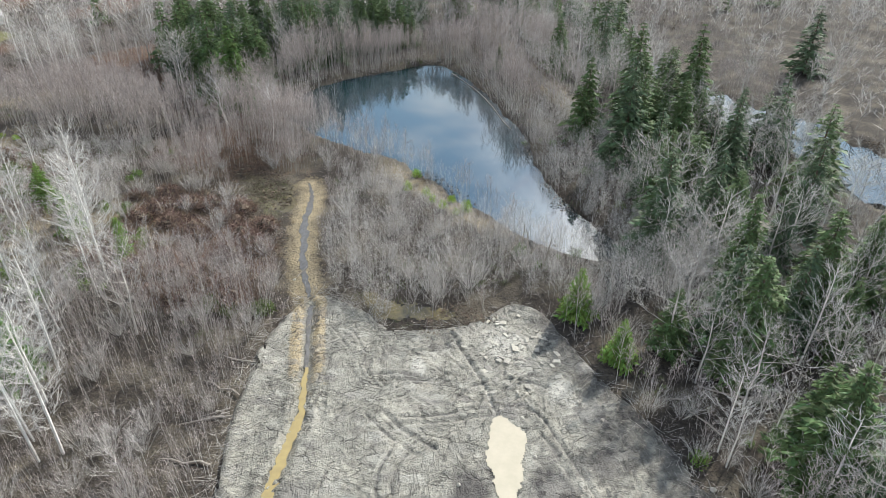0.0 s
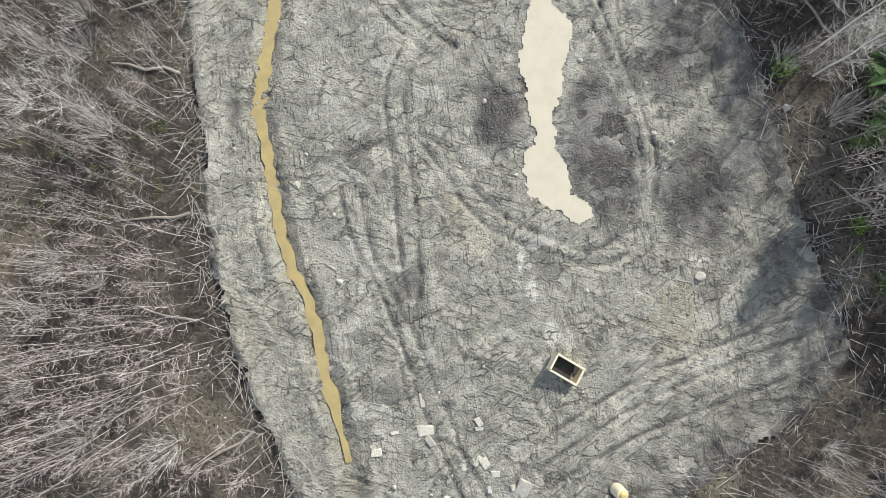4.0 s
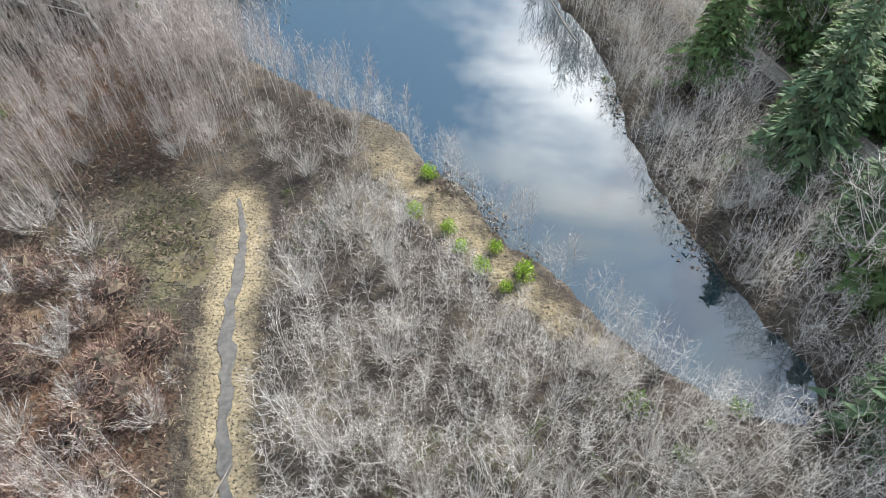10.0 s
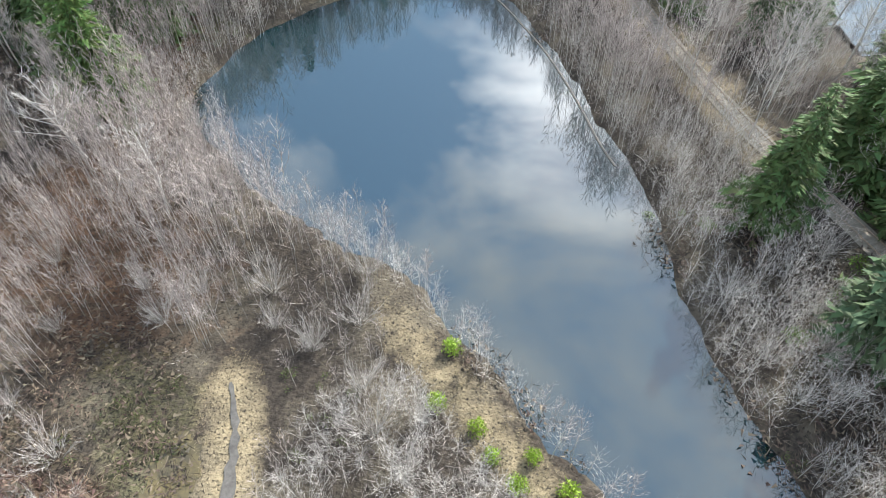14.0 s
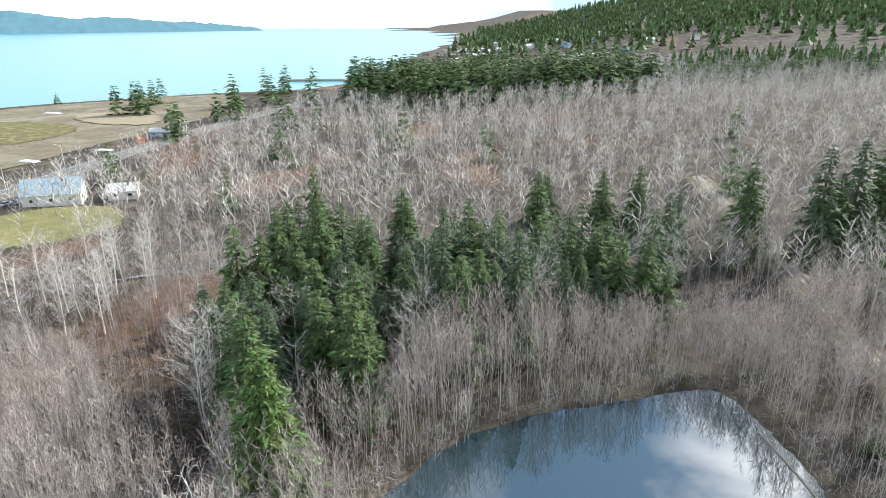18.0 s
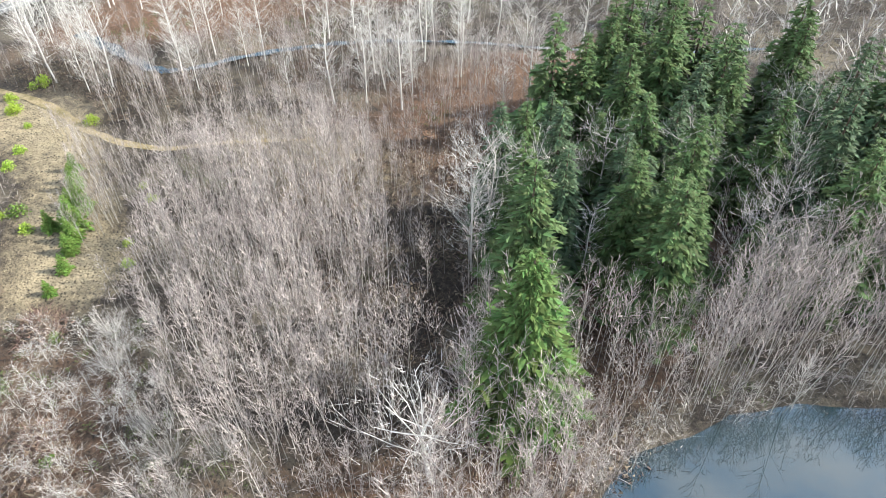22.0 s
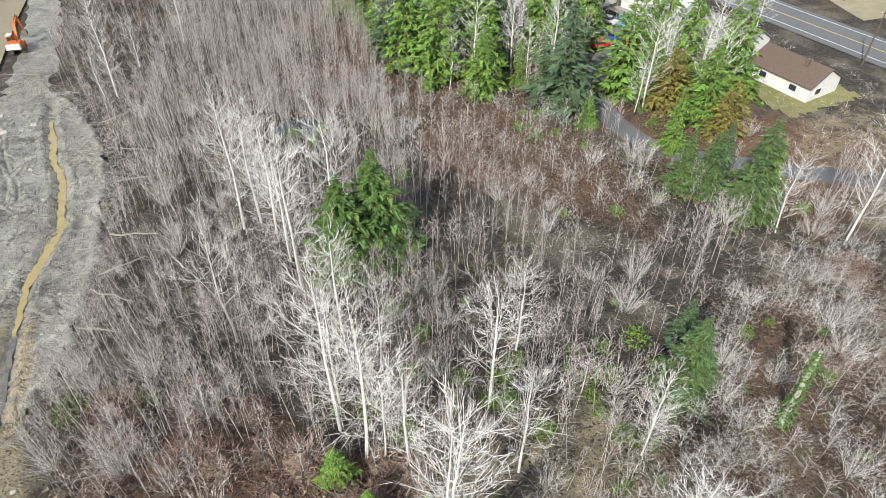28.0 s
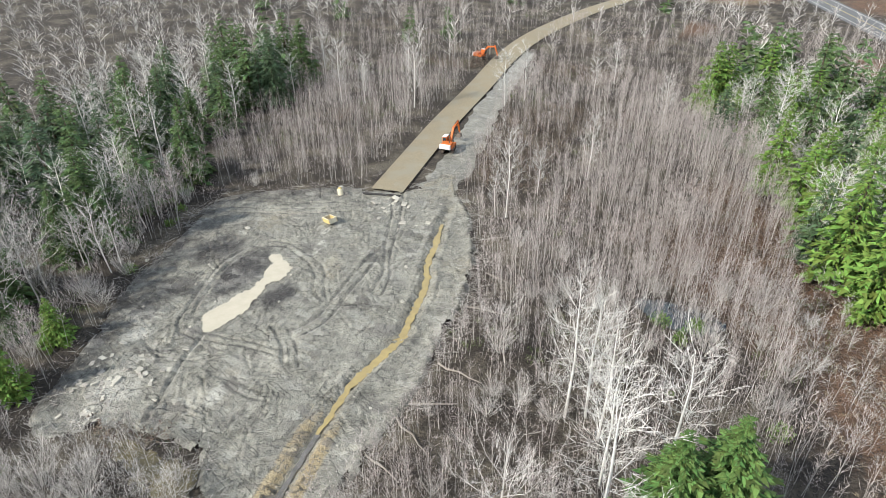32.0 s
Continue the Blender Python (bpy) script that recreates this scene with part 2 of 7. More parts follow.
    nt.links.new(math_node("MULTIPLY", gap, 0.6), x.inputs["Factor"])
    nt.links.new(col, x.inputs["A"])
    x.inputs["B"].default_value = (0.07, 0.064, 0.056, 1)
    cell = nt.nodes.new("ShaderNodeTexVoronoi")
    cell.inputs["Scale"].default_value = 0.75
    nt.links.new(warp.outputs[0], cell.inputs["Vector"])
    tone = nt.nodes.new("ShaderNodeSeparateColor")
    nt.links.new(cell.outputs["Color"], tone.inputs[0])
    col = x.outputs["Result"]
    for ch, amount, c in ((tone.outputs[0], 0.38, (0.54, 0.52, 0.46, 1)), (tone.outputs[1], 0.7, (0.15, 0.14, 0.125, 1))):
        y = nt.nodes.new("ShaderNodeMix")
        y.data_type = "RGBA"
        nt.links.new(math_node("MULTIPLY", ranged(ch, 0.62, 0.9), math_node("MULTIPLY", ranged(noise(mp2.outputs[0], 0.21, 5.0), 0.42, 0.6), amount)), y.inputs["Factor"])
        nt.links.new(col, y.inputs["A"])
        y.inputs["B"].default_value = c
        col = y.outputs["Result"]
    nt.links.new(col, b.inputs["Base Color"])
    dark = math_node("MAXIMUM", dark, gap)
    bp = nt.nodes.new("ShaderNodeBump")
    bp.inputs["Strength"].default_value, bp.inputs["Distance"].default_value = 0.9, 0.15
    nt.links.new(math_node("SUBTRACT", pale, dark), bp.inputs["Height"])
    nt.links.new(b.inputs["Normal"].links[0].from_socket, bp.inputs["Normal"])
    nt.links.new(bp.outputs[0], b.inputs["Normal"])


streak_mud()
M["peat"] = material("wet_peat", (0.05, 0.042, 0.038), (0.11, 0.098, 0.088), 1.4, 0.6, 0.7, 5.0)
M["puddle"] = material("milky_water", (0.56, 0.505, 0.395), (0.50, 0.455, 0.35), 0.6, 0.2, spec=0.4)
M["ochre"] = material("ochre_water", (0.42, 0.33, 0.145), (0.33, 0.26, 0.125), 0.7, 0.3, spec=0.4)
M["ochre_pool"] = material("ochre_pool_water", (0.20, 0.165, 0.085), (0.09, 0.082, 0.06), 0.5, 0.12, spec=0.5)
M["straw"] = material("dead_grass", (0.42, 0.34, 0.20), (0.24, 0.19, 0.11), 1.8, 0.95, 0.8, 7.0, (0.20, 0.17, 0.08), 0.3)
M["moss"] = material("mossy_ground", (0.16, 0.16, 0.06), (0.10, 0.09, 0.05), 1.2, 0.95, 0.6, 5.0, (0.26, 0.22, 0.10), 0.25)
M["wet"] = material("wet_rut", (0.19, 0.18, 0.165), (0.12, 0.112, 0.10), 1.6, 0.22, 0.1, 4.0, spec=0.5)
M["gravel"] = material("packed_gravel", (0.33, 0.28, 0.19), (0.26, 0.22, 0.15), 2.5, 0.9, 0.3, 12.0, (0.30, 0.27, 0.20), 0.2)
M["ballast"] = material("track_ballast", (0.38, 0.35, 0.29), (0.28, 0.255, 0.21), 6.0, 0.95, 0.8, 14.0)
M["asphalt"] = material("asphalt", (0.17, 0.172, 0.172), (0.13, 0.133, 0.135), 3.0, 0.85, 0.1, 20.0)
M["paint"] = material("road_paint", (0.75, 0.75, 0.72), (0.6, 0.6, 0.58), 2.0, 0.7)
M["concrete"] = material("concrete", (0.55, 0.54, 0.51), (0.45, 0.44, 0.42), 2.0, 0.85)
M["field"] = material("dry_field", (0.34, 0.30, 0.20), (0.27, 0.235, 0.16), 0.3, 0.95, 0.3, 3.0, (0.24, 0.25, 0.10), 0.03)
M["flat"] = material("rough_shore_flat", (0.21, 0.18, 0.125), (0.14, 0.12, 0.085), 0.25, 0.95, 0.3, 3.0, (0.25, 0.23, 0.17), 0.05)
M["lawn"] = material("lawn", (0.20, 0.20, 0.08), (0.26, 0.235, 0.11), 0.4, 0.95, 0.2, 6.0, (0.16, 0.17, 0.06), 0.08)
M["bark"] = material("pale_bark", (0.52, 0.495, 0.455), (0.36, 0.34, 0.31), 1.0, 0.9, vary=0.35, island=True)
M["bark_white"] = material("white_bark", (0.78, 0.77, 0.73), (0.62, 0.60, 0.55), 1.2, 0.9, vary=0.12, island=True)
M["bark_dark"] = material("brown_bark", (0.15, 0.115, 0.085), (0.09, 0.07, 0.05), 3.0, 0.95)
M["stem"] = material("grey_white_stems", (0.60, 0.575, 0.535), (0.43, 0.405, 0.37), 1.0, 0.9, vary=0.5, island=True)
M["twig"] = material("pinkish_twigs", (0.50, 0.437, 0.41), (0.34, 0.298, 0.278), 0.3, 0.9, vary=0.5, island=True)
M["twig_grey"] = material("grey_twigs", (0.64, 0.605, 0.565), (0.46, 0.43, 0.40), 0.3, 0.9, vary=0.5, island=True)
M["twig_white"] = material("pale_twigs", (0.70, 0.68, 0.64), (0.54, 0.52, 0.48), 0.5, 0.9, vary=0.2, island=True)
M["bramble"] = material("red_brown_brambles", (0.20, 0.145, 0.112), (0.10, 0.086, 0.066), 0.25, 0.9, vary=0.5, island=True)
M["rosy"] = material("rosy_bramble_canes", (0.30, 0.205, 0.165), (0.17, 0.115, 0.092), 0.3, 0.9, vary=0.4, island=True)
M["grass_tuft"] = material("straw_tufts", (0.52, 0.44, 0.29), (0.38, 0.31, 0.20), 0.5, 0.95, vary=0.25, island=True)
M["green_tuft"] = material("green_understory", (0.12, 0.16, 0.05), (0.09, 0.11, 0.04), 0.5, 0.8, vary=0.35, island=True)
M["fir"] = material("fir_needles", (0.065, 0.112, 0.042), (0.115, 0.17, 0.058), 0.8, 0.7, vary=0.45, island=True)
M["spruce"] = material("spruce_needles", (0.06, 0.10, 0.055), (0.10, 0.145, 0.068), 0.8, 0.7, vary=0.45, island=True)
M["young"] = material("bright_needles", (0.11, 0.20, 0.04), (0.18, 0.27, 0.055), 1.0, 0.75, vary=0.45, island=True)
M["broad"] = material("yellow_green_needles", (0.07, 0.138, 0.038), (0.125, 0.19, 0.05), 0.9, 0.7, vary=0.45, island=True)
M["cedar"] = material("bronze_cedar", (0.24, 0.19, 0.05), (0.16, 0.15, 0.045), 1.0, 0.8, vary=0.45, island=True)
M["lime"] = material("lime_leaves", (0.36, 0.50, 0.07), (0.26, 0.38, 0.05), 2.0, 0.7, vary=0.2)


def water(name, base, bump, scale, rough=0.02, ior=1.6):
    m = material(name, base, None, rough=rough, spec=0.5, ior=ior)
    nt = m.node_tree
    geo = nt.nodes.new("ShaderNodeNewGeometry")
    n = nt.nodes.new("ShaderNodeTexNoise")
    n.inputs["Scale"].default_value, n.inputs["Detail"].default_value = scale, 4.0
    nt.links.new(geo.outputs["Position"], n.inputs["Vector"])
    bp = nt.nodes.new("ShaderNodeBump")
    bp.inputs["Strength"].default_value, bp.inputs["Distance"].default_value = bump, 0.1
    nt.links.new(n.outputs["Fac"], bp.inputs["Height"])
    nt.links.new(bp.outputs[0], nt.nodes["Principled BSDF"].inputs["Normal"])
    return m


M["pond"] = water("pond_water", (0.014, 0.036, 0.045), 0.015, 1.2, 0.015, 2.6)
M["sea"] = water("sea_water", (0.06, 0.29, 0.37), 0.6, 0.2, 0.3, 1.33)

rng = np.random.default_rng(7)


# ---- mesh helpers ----
def mesh_object(name, verts, faces, mats, index=None, parent=None, smooth=False):
    me = bpy.data.meshes.new(name)
    verts = np.asarray(verts, np.float32)
    faces = np.asarray(faces, np.int32)
    k = faces.shape[1]
    me.vertices.add(len(verts))
    me.vertices.foreach_set("co", verts.ravel())
    me.loops.add(faces.size)
    me.loops.foreach_set("vertex_index", faces.ravel())
    me.polygons.add(len(faces))
    me.polygons.foreach_set("loop_start", np.arange(0, faces.size, k, dtype=np.int32))
    if index is not None:
        me.polygons.foreach_set("material_index", np.asarray(index, np.int32))
    for mm in mats if isinstance(mats, (list, tuple)) else [mats]:
        me.materials.append(mm)
    me.update(calc_edges=True)
    if smooth:
        me.polygons.foreach_set("use_smooth", np.ones(len(faces), bool))
    ob = new(name, me)
    if parent:
        ob.parent = parent
    return ob


def inside(px, py, poly):
    px, py = np.asarray(px, float), np.asarray(py, float)
    res = np.zeros(px.shape, bool)
    n = len(poly)
    for i in range(n):
        (x1, y1), (x2, y2) = poly[i], poly[(i + 1) % n]
        if y1 == y2:
            continue
        res ^= ((y1 > py) != (y2 > py)) & (px < (x2 - x1) * (py - y1) / (y2 - y1) + x1)
    return res


def off_line(px, py, line):
    """Distance from a polyline."""
    px, py = np.asarray(px, float), np.asarray(py, float)
    best = np.full(px.shape, 1e9)
    for (x1, y1), (x2, y2) in zip(line[:-1], line[1:]):
        dx, dy = x2 - x1, y2 - y1
        k = np.clip(((px - x1) * dx + (py - y1) * dy) / (dx * dx + dy * dy), 0, 1)
        best = np.minimum(best, np.hypot(px - x1 - k * dx, py - y1 - k * dy))
    return best


def off_poly(px, py, poly):
    """Signed distance from an outline, negative inside."""
    d = off_line(px, py, list(poly) + [poly[0]])
    return np.where(inside(px, py, poly), -d, d)


def spline(points, step=1.0, closed=False):
    """A smooth line through the points."""
    p = [np.array(q, float) for q in points]
    n = len(p)
    out = []
    for i in range(n if closed else n - 1):
        if closed:
            a, b, c, d = p[i - 1], p[i], p[(i + 1) % n], p[(i + 2) % n]
        else:
            a, b, c, d = p[max(i - 1, 0)], p[i], p[i + 1], p[min(i + 2, n - 1)]
        m = max(2, int(np.linalg.norm(c - b) / step))
        for k in range(m):
            t = k / m
            out.append(0.5 * (2 * b + (c - a) * t + (2 * a - 5 * b + 4 * c - d) * t * t + (3 * b - a - 3 * c + d) * t ** 3))
    if not closed:
        out.append(p[-1])
    return [tuple(q) for q in out]


def vnoise(x, y, scale, seed=0):
    """Cheap smooth noise in -1..1 from a few rotated waves."""
    r = np.random.default_rng(100 + seed)
    v = np.zeros(np.shape(x))
    for i in range(7):
        a, ph, k = r.uniform(0, 6.28), r.uniform(0, 6.28), scale * r.uniform(0.5, 2.2)
        v = v + np.sin((np.cos(a) * x + np.sin(a) * y) * k + ph + 1.3 * np.sin((np.sin(a) * x - np.cos(a) * y) * k * 0.7 + ph * 2))
    return v / 4.5


# ---- the plan ----
CLEARING = spline([(-23.8, 66), (-24, 58), (-24, 50.6), (-22.6, 41.5), (-21.3, 32.4), (-19, 23), (-15.7, 15.8), (-11.5, 8), (-5.5, 1), (-3.2, -5), (0, -5),
                   (2.5, 5), (9, 7), (15.5, 9), (23, 14), (30, 19), (33, 25), (31, 30), (28.5, 36), (26.5, 44), (24.3, 50.6), (20, 58.5), (16, 67), (13, 73.5),
                   (9, 74.5), (5.4, 71), (0.2, 69), (-7.7, 68.8), (-11.8, 73), (-19, 76)], 1.5, True)
POND = spline([(25, 87.5), (28.4, 89.5), (27, 95), (24, 102), (20.5, 112), (18.5, 122), (17.5, 132), (16.5, 143), (12.8, 157), (7.5, 177), (0, 193), (-7, 198),
               (-20, 189.5), (-33, 180), (-41, 166), (-42, 155), (-36, 147), (-27, 137.5), (-19, 132), (-11, 127), (-5, 119), (3, 108), (10, 99), (17, 92)], 2.0, True)
TRAIL = spline([(-18.5, 69.3), (-19.2, 73.9), (-20.1, 77.1), (-21.6, 81.6), (-23, 87.2), (-23.8, 92.6), (-24.8, 97.6), (-25, 103.9), (-25.7, 109), (-27, 113)], 0.8)
DITCH = spline([(-19.2, 73.9), (-18.5, 69.3), (-17.9, 65.2), (-17.2, 61), (-17, 58.7), (-16.6, 55.8), (-16.3, 52), (-16.7, 49), (-17.1, 46), (-17.4, 43), (-16.8, 39.8), (-16, 36.3), (-15.2, 32.9), (-14.2, 29.4),
                (-12.5, 26.1), (-11.6, 23), (-10.5, 19), (-9, 14), (-7.5, 8)], 0.7)
ROAD = spline([(6, 6.8), (8.8, -9.5), (12.6, -33), (16, -60), (20.5, -92), (21.5, -125), (16, -170), (5, -215)], 2.0)
VERGE = spline([(-2, 2), (0, -12), (4, -30), (8, -50), (12, -76), (16, -100)], 2.0)
RAIL = spline([(62, 60), (52, 95), (43, 118), (37.5, 133), (32.2, 146.5), (28.8, 158), (25.3, 172), (22.4, 186), (19, 205), (14, 235), (6, 275), (-6, 330)], 2.0)
SLOUGH = spline([(60, 205), (70, 183), (76.5, 162), (88, 150), (94, 129), (120, 100), (150, 60), (140, 50), (110, 80), (81, 107), (76, 125), (70, 143), (60, 165), (52, 200)], 3.0, True)
HIGHWAY = spline([(-60, -260), (-105, -130), (-137, -45), (-152, -5), (-170, 45), (-182, 80), (-192, 115), (-203, 150), (-212, 200), (-228, 245), (-242, 300), (-255, 370), (-262, 430), (-270, 520)], 4.0)
CREEK = spline([(-175, 152), (-163, 155), (-147, 159), (-143, 175), (-138, 190), (-124, 207), (-100, 225), (-80, 250)], 2.0)
SAND = spline([(-160, 132), (-147, 138), (-131, 141.5), (-121, 147), (-115, 157), (-108, 166)], 1.5)
LANE = spline([(-150, 60), (-128, 52), (-112, 45), (-100, 37), (-98, 20), (-108, 2)], 2.0)
BARE = spline([(-13, 124), (-7, 118), (0, 109), (6, 101), (11, 95), (6, 95), (-2, 103), (-8, 111), (-14, 119)], 1.5, True)
MOSS = spline([(-34, 118), (-28, 112), (-27, 100), (-29, 92), (-34, 95), (-38, 104), (-43, 113), (-42, 120)], 1.5, True)
GLADE = spline([(-92, 128), (-100, 118), (-116, 126), (-132, 128), (-150, 122), (-158, 132), (-140, 145), (-118, 140), (-104, 138), (-96, 136)], 2.0, True)
SHORE_Y = [-6000, 0, 361, 465, 560, 600, 720, 1256, 2000, 2971, 6000]
SHORE_X = [-520, -500, -481, -468, -420, -335, -320, -473, -650, -967, -2500]
SEA_Z, POND_Z = -8.0, -0.8


CONIFER_N = [(-72, 166), (-54, 168), (-47, 186), (-24, 211), (-6, 216), (-12, 232), (-40, 234), (-66, 227), (-90, 213), (-84, 184)]
FAR_BELT = [(-262, 560), (-215, 505), (-165, 495), (-105, 530), (-60, 560), (-30, 640), (-60, 720), (-160, 690), (-240, 640)]
CONIFER_E = [(18, 76), (26, 60), (30, 50), (35, 38), (40, 22), (58, -10), (62, -60), (85, -60), (85, 40), (78, 110), (60, 150), (42, 150), (36, 118), (32, 92)]
ALDER_NW = [(-60, 130), (-88, 132), (-112, 148), (-118, 165), (-100, 172), (-66, 152), (-54, 146)]
BRAMBLE_W = [(-26, 72), (-26.5, 90), (-31, 98), (-40, 104), (-58, 108), (-56, 84), (-40, 72)]
BRUSH_W = [(-66, 128), (-62, 104), (-72, 92), (-92, 70), (-112, 60), (-122, 84), (-112, 112), (-96, 124), (-86, 134)]
RED_S = [(-92, 62), (-66, 40), (-58, 10), (-44, -20), (-52, -30), (-76, 0), (-96, 40)]
GREEN_SW = [(-66, 6), (-50, -30), (-40, -70), (-52, -110), (-86, -60), (-108, -10), (-126, 20), (-108, 36), (-88, 26)]
TOWN_W = [(-96, 30), (-112, 48), (-150, 45), (-160, 0), (-130, -60), (-108, -40), (-104, 0)]
PALE_ROW = [(-103, 130), (-114, 133), (-128, 138), (-138, 136), (-137, 142), (-120, 145), (-105, 139)]
EAST_WOOD = [(36, 150), (31, 175), (26, 200), (20, 245), (50, 265), (64, 205), (74, 170), (64, 150)]
BIRCH_STRIP = [(-170, 145), (-150, 178), (-128, 215), (-100, 222), (-90, 196), (-110, 176), (-128, 160), (-150, 140)]
MIDDLE = [(-19, 78), (-20, 110), (-12, 114), (8, 96), (20, 86), (14, 76), (4, 72), (-8, 71)]


def height(x, y):
    """The lie of the land."""
    x, y = np.asarray(x, float), np.asarray(y, float)
    near = np.clip(1 - np.hypot(x + 40, y - 80) / 600, 0, 1)
    h = 0.35 * vnoise(x, y, 0.09) * near + 0.6 * vnoise(x, y, 0.02, 3)
    flat = np.clip(off_poly(x, y, CLEARING) / 8, 0, 1)
    h = h * flat
    d = off_poly(x, y, POND)
    d = d + 0.9 * vnoise(x, y, 0.5, 15) * np.clip(1 - np.abs(d) / 5, 0, 1)
    h = np.where(d < 4, h * np.clip(d / 4, 0, 1) + np.where(d < 0, np.maximum(d * 0.5, -3.0) - 1.0, -1.0 * np.clip(1 - d / 3, 0, 1) ** 2), h)
    d = off_poly(x, y, SLOUGH)
    h = np.where(d < 5, np.where(d < 0, -2.0, h * d / 5 - 0.9 * (1 - d / 5)), h)
    d = off_line(x, y, RAIL)
    h = np.where(d < 9, h + (2.5 - h) * np.clip((9 - d) / 5.5, 0, 1), h)
    d = off_line(x, y, CREEK)
    h = np.where(d < 6, h - 1.4 * np.clip((6 - d) / 4, 0, 1), h)
    for line, w in ((ROAD, 6), (HIGHWAY, 13), (TRAIL, 4), (LANE, 4)):
        d = off_line(x, y, line)
        k = np.clip((w + 5 - d) / 5, 0, 1)
        h = h * (1 - k)
    h = h - 5.0 * np.clip((y - 170) / 90, 0, 1) * np.clip((-100 - x) / 80, 0, 1)
    sx = np.interp(y, SHORE_Y, SHORE_X)
    s = x - sx
    h = np.where(s < 120, h * np.clip(s / 120, 0, 1) + (SEA_Z + 1.2) * (1 - np.clip(s / 120, 0, 1)), h)
    h = np.where(s < 4, SEA_Z - 3.0 * np.clip((4 - s) / 30, 0, 1) + 0.4, h)
    rise = np.clip((y - 750) / 1500, 0, 1) * np.clip((s - 60) / 500, 0, 1)
    h = h + 95 * rise ** 1.3 * (0.9 + 0.1 * vnoise(x, y, 0.004, 5)) + 16 * np.clip((y - 330) / 450, 0, 1) * np.clip((s - 250) / 400, 0, 1)
    return h


def tensor_grid(name, xs, ys, fn, mat, keep=None):
    gx, gy = np.meshgrid(xs, ys, indexing="xy")
    z = fn(gx, gy)
    v = np.stack([gx, gy, z], -1).reshape(-1, 3)
    nx, ny = len(xs), len(ys)
    i = (np.arange(ny - 1)[:, None] * nx + np.arange(nx - 1)[None]).ravel()
    f = np.stack([i, i + 1, i + nx + 1, i + nx], 1)
    if keep is not None:
        c = v[f].mean(1)
        m = keep(c[:, 0], c[:, 1]).reshape(ny - 1, nx - 1)
        lab = np.where(m, np.arange(m.size).reshape(m.shape) + 1, 0)
        while True:
            p = np.pad(lab, 1)
            nxt = np.where(m, np.maximum.reduce([lab, p[:-2, 1:-1], p[2:, 1:-1], p[1:-1, :-2], p[1:-1, 2:]]), 0)
            for ax in (0, 1):
                for k in (1, -1):
                    w = np.flip(nxt, ax) if k < 0 else nxt
                    mm = np.flip(m, ax) if k < 0 else m
                    w, mm = (w, mm) if ax == 0 else (w.T, mm.T)
                    w = w.copy()
                    for i in range(1, len(w)):
                        w[i] = np.where(mm[i], np.maximum(w[i], np.where(mm[i - 1], w[i - 1], 0)), 0)
                    w = w if ax == 0 else w.T
                    nxt = np.flip(w, ax) if k < 0 else w
            if (nxt == lab).all():
                break
            lab = nxt
        ids, cnt = np.unique(lab[lab > 0], return_counts=True)
        f = f[(lab == ids[cnt.argmax()]).ravel()]
        used, inv = np.unique(f, return_inverse=True)
        v, f = v[used], inv.reshape(f.shape)
    return mesh_object(name, v, f, mat, smooth=True)


def lines(lo, hi, step, far):
    out = list(np.arange(lo, hi + 0.01, step))
    s, a, b = step, lo, hi
    while b < far:
        s *= 1.22
        b += s
        out.append(b)
    s = step
    while a > -far:
        s *= 1.22
        a -= s
        out.insert(0, a)
    return np.array(out)


def ground_height(x, y):
    return height(x, y) - 0.7 * np.clip(-off_poly(x, y, CLEARING) / 1.5, 0, 1)


def paint_zone(ob, attr, fn):
    me = ob.data
    co = np.empty(len(me.vertices) * 3, np.float32)
    me.vertices.foreach_get("co", co)
    co = co.reshape(-1, 3)
    a = me.attributes.new(attr, "FLOAT", "POINT")
    a.data.foreach_set("value", np.asarray(fn(co[:, 0], co[:, 1]), np.float32))


def soft(d, w):
    return np.clip(0.5 - d / (2 * w), 0, 1)


GX, GY = lines(-190, 100, 2.1, 6500), lines(-180, 300, 2.1, 6500)
GZ = ground_height(*np.meshgrid(GX, GY))
ground = tensor_grid("ground", GX, GY, lambda x, y: GZ, M["litter"])


def lie(x, y):
    """The ground as it is built."""
    x, y = np.asarray(x, float), np.asarray(y, float)
    i, j = np.clip(np.searchsorted(GX, x) - 1, 0, len(GX) - 2), np.clip(np.searchsorted(GY, y) - 1, 0, len(GY) - 2)
    u, v = (x - GX[i]) / (GX[i + 1] - GX[i]), (y - GY[j]) / (GY[j + 1] - GY[j])
    return (GZ[j, i] * (1 - u) + GZ[j, i + 1] * u) * (1 - v) + (GZ[j + 1, i] * (1 - u) + GZ[j + 1, i + 1] * u) * v


paint_zone(ground, "straw", lambda x, y: (x < 14 + 60 * (y > 140)) * np.maximum.reduce([0.75 * soft(off_poly(x, y, BARE), 2.5), soft(off_poly(x, y, GLADE), 6) * 0.74, 0.8 * soft(off_line(x, y, TRAIL) - 2.8, 1.6) * (y > 66),
           0.6 * soft(off_line(x, y, RAIL) - 5, 3), 0.5 * np.clip((vnoise(x, y, 0.05, 60) - 0.4) * 2, 0, 1) * (off_poly(x, y, POND) > 14)]))
paint_zone(ground, "moss", lambda x, y: np.maximum(0.65 * soft(off_poly(x, y, MOSS), 4), 0.5 * np.clip((vnoise(x, y, 0.06, 61) - 0.5) * 2, 0, 1)))
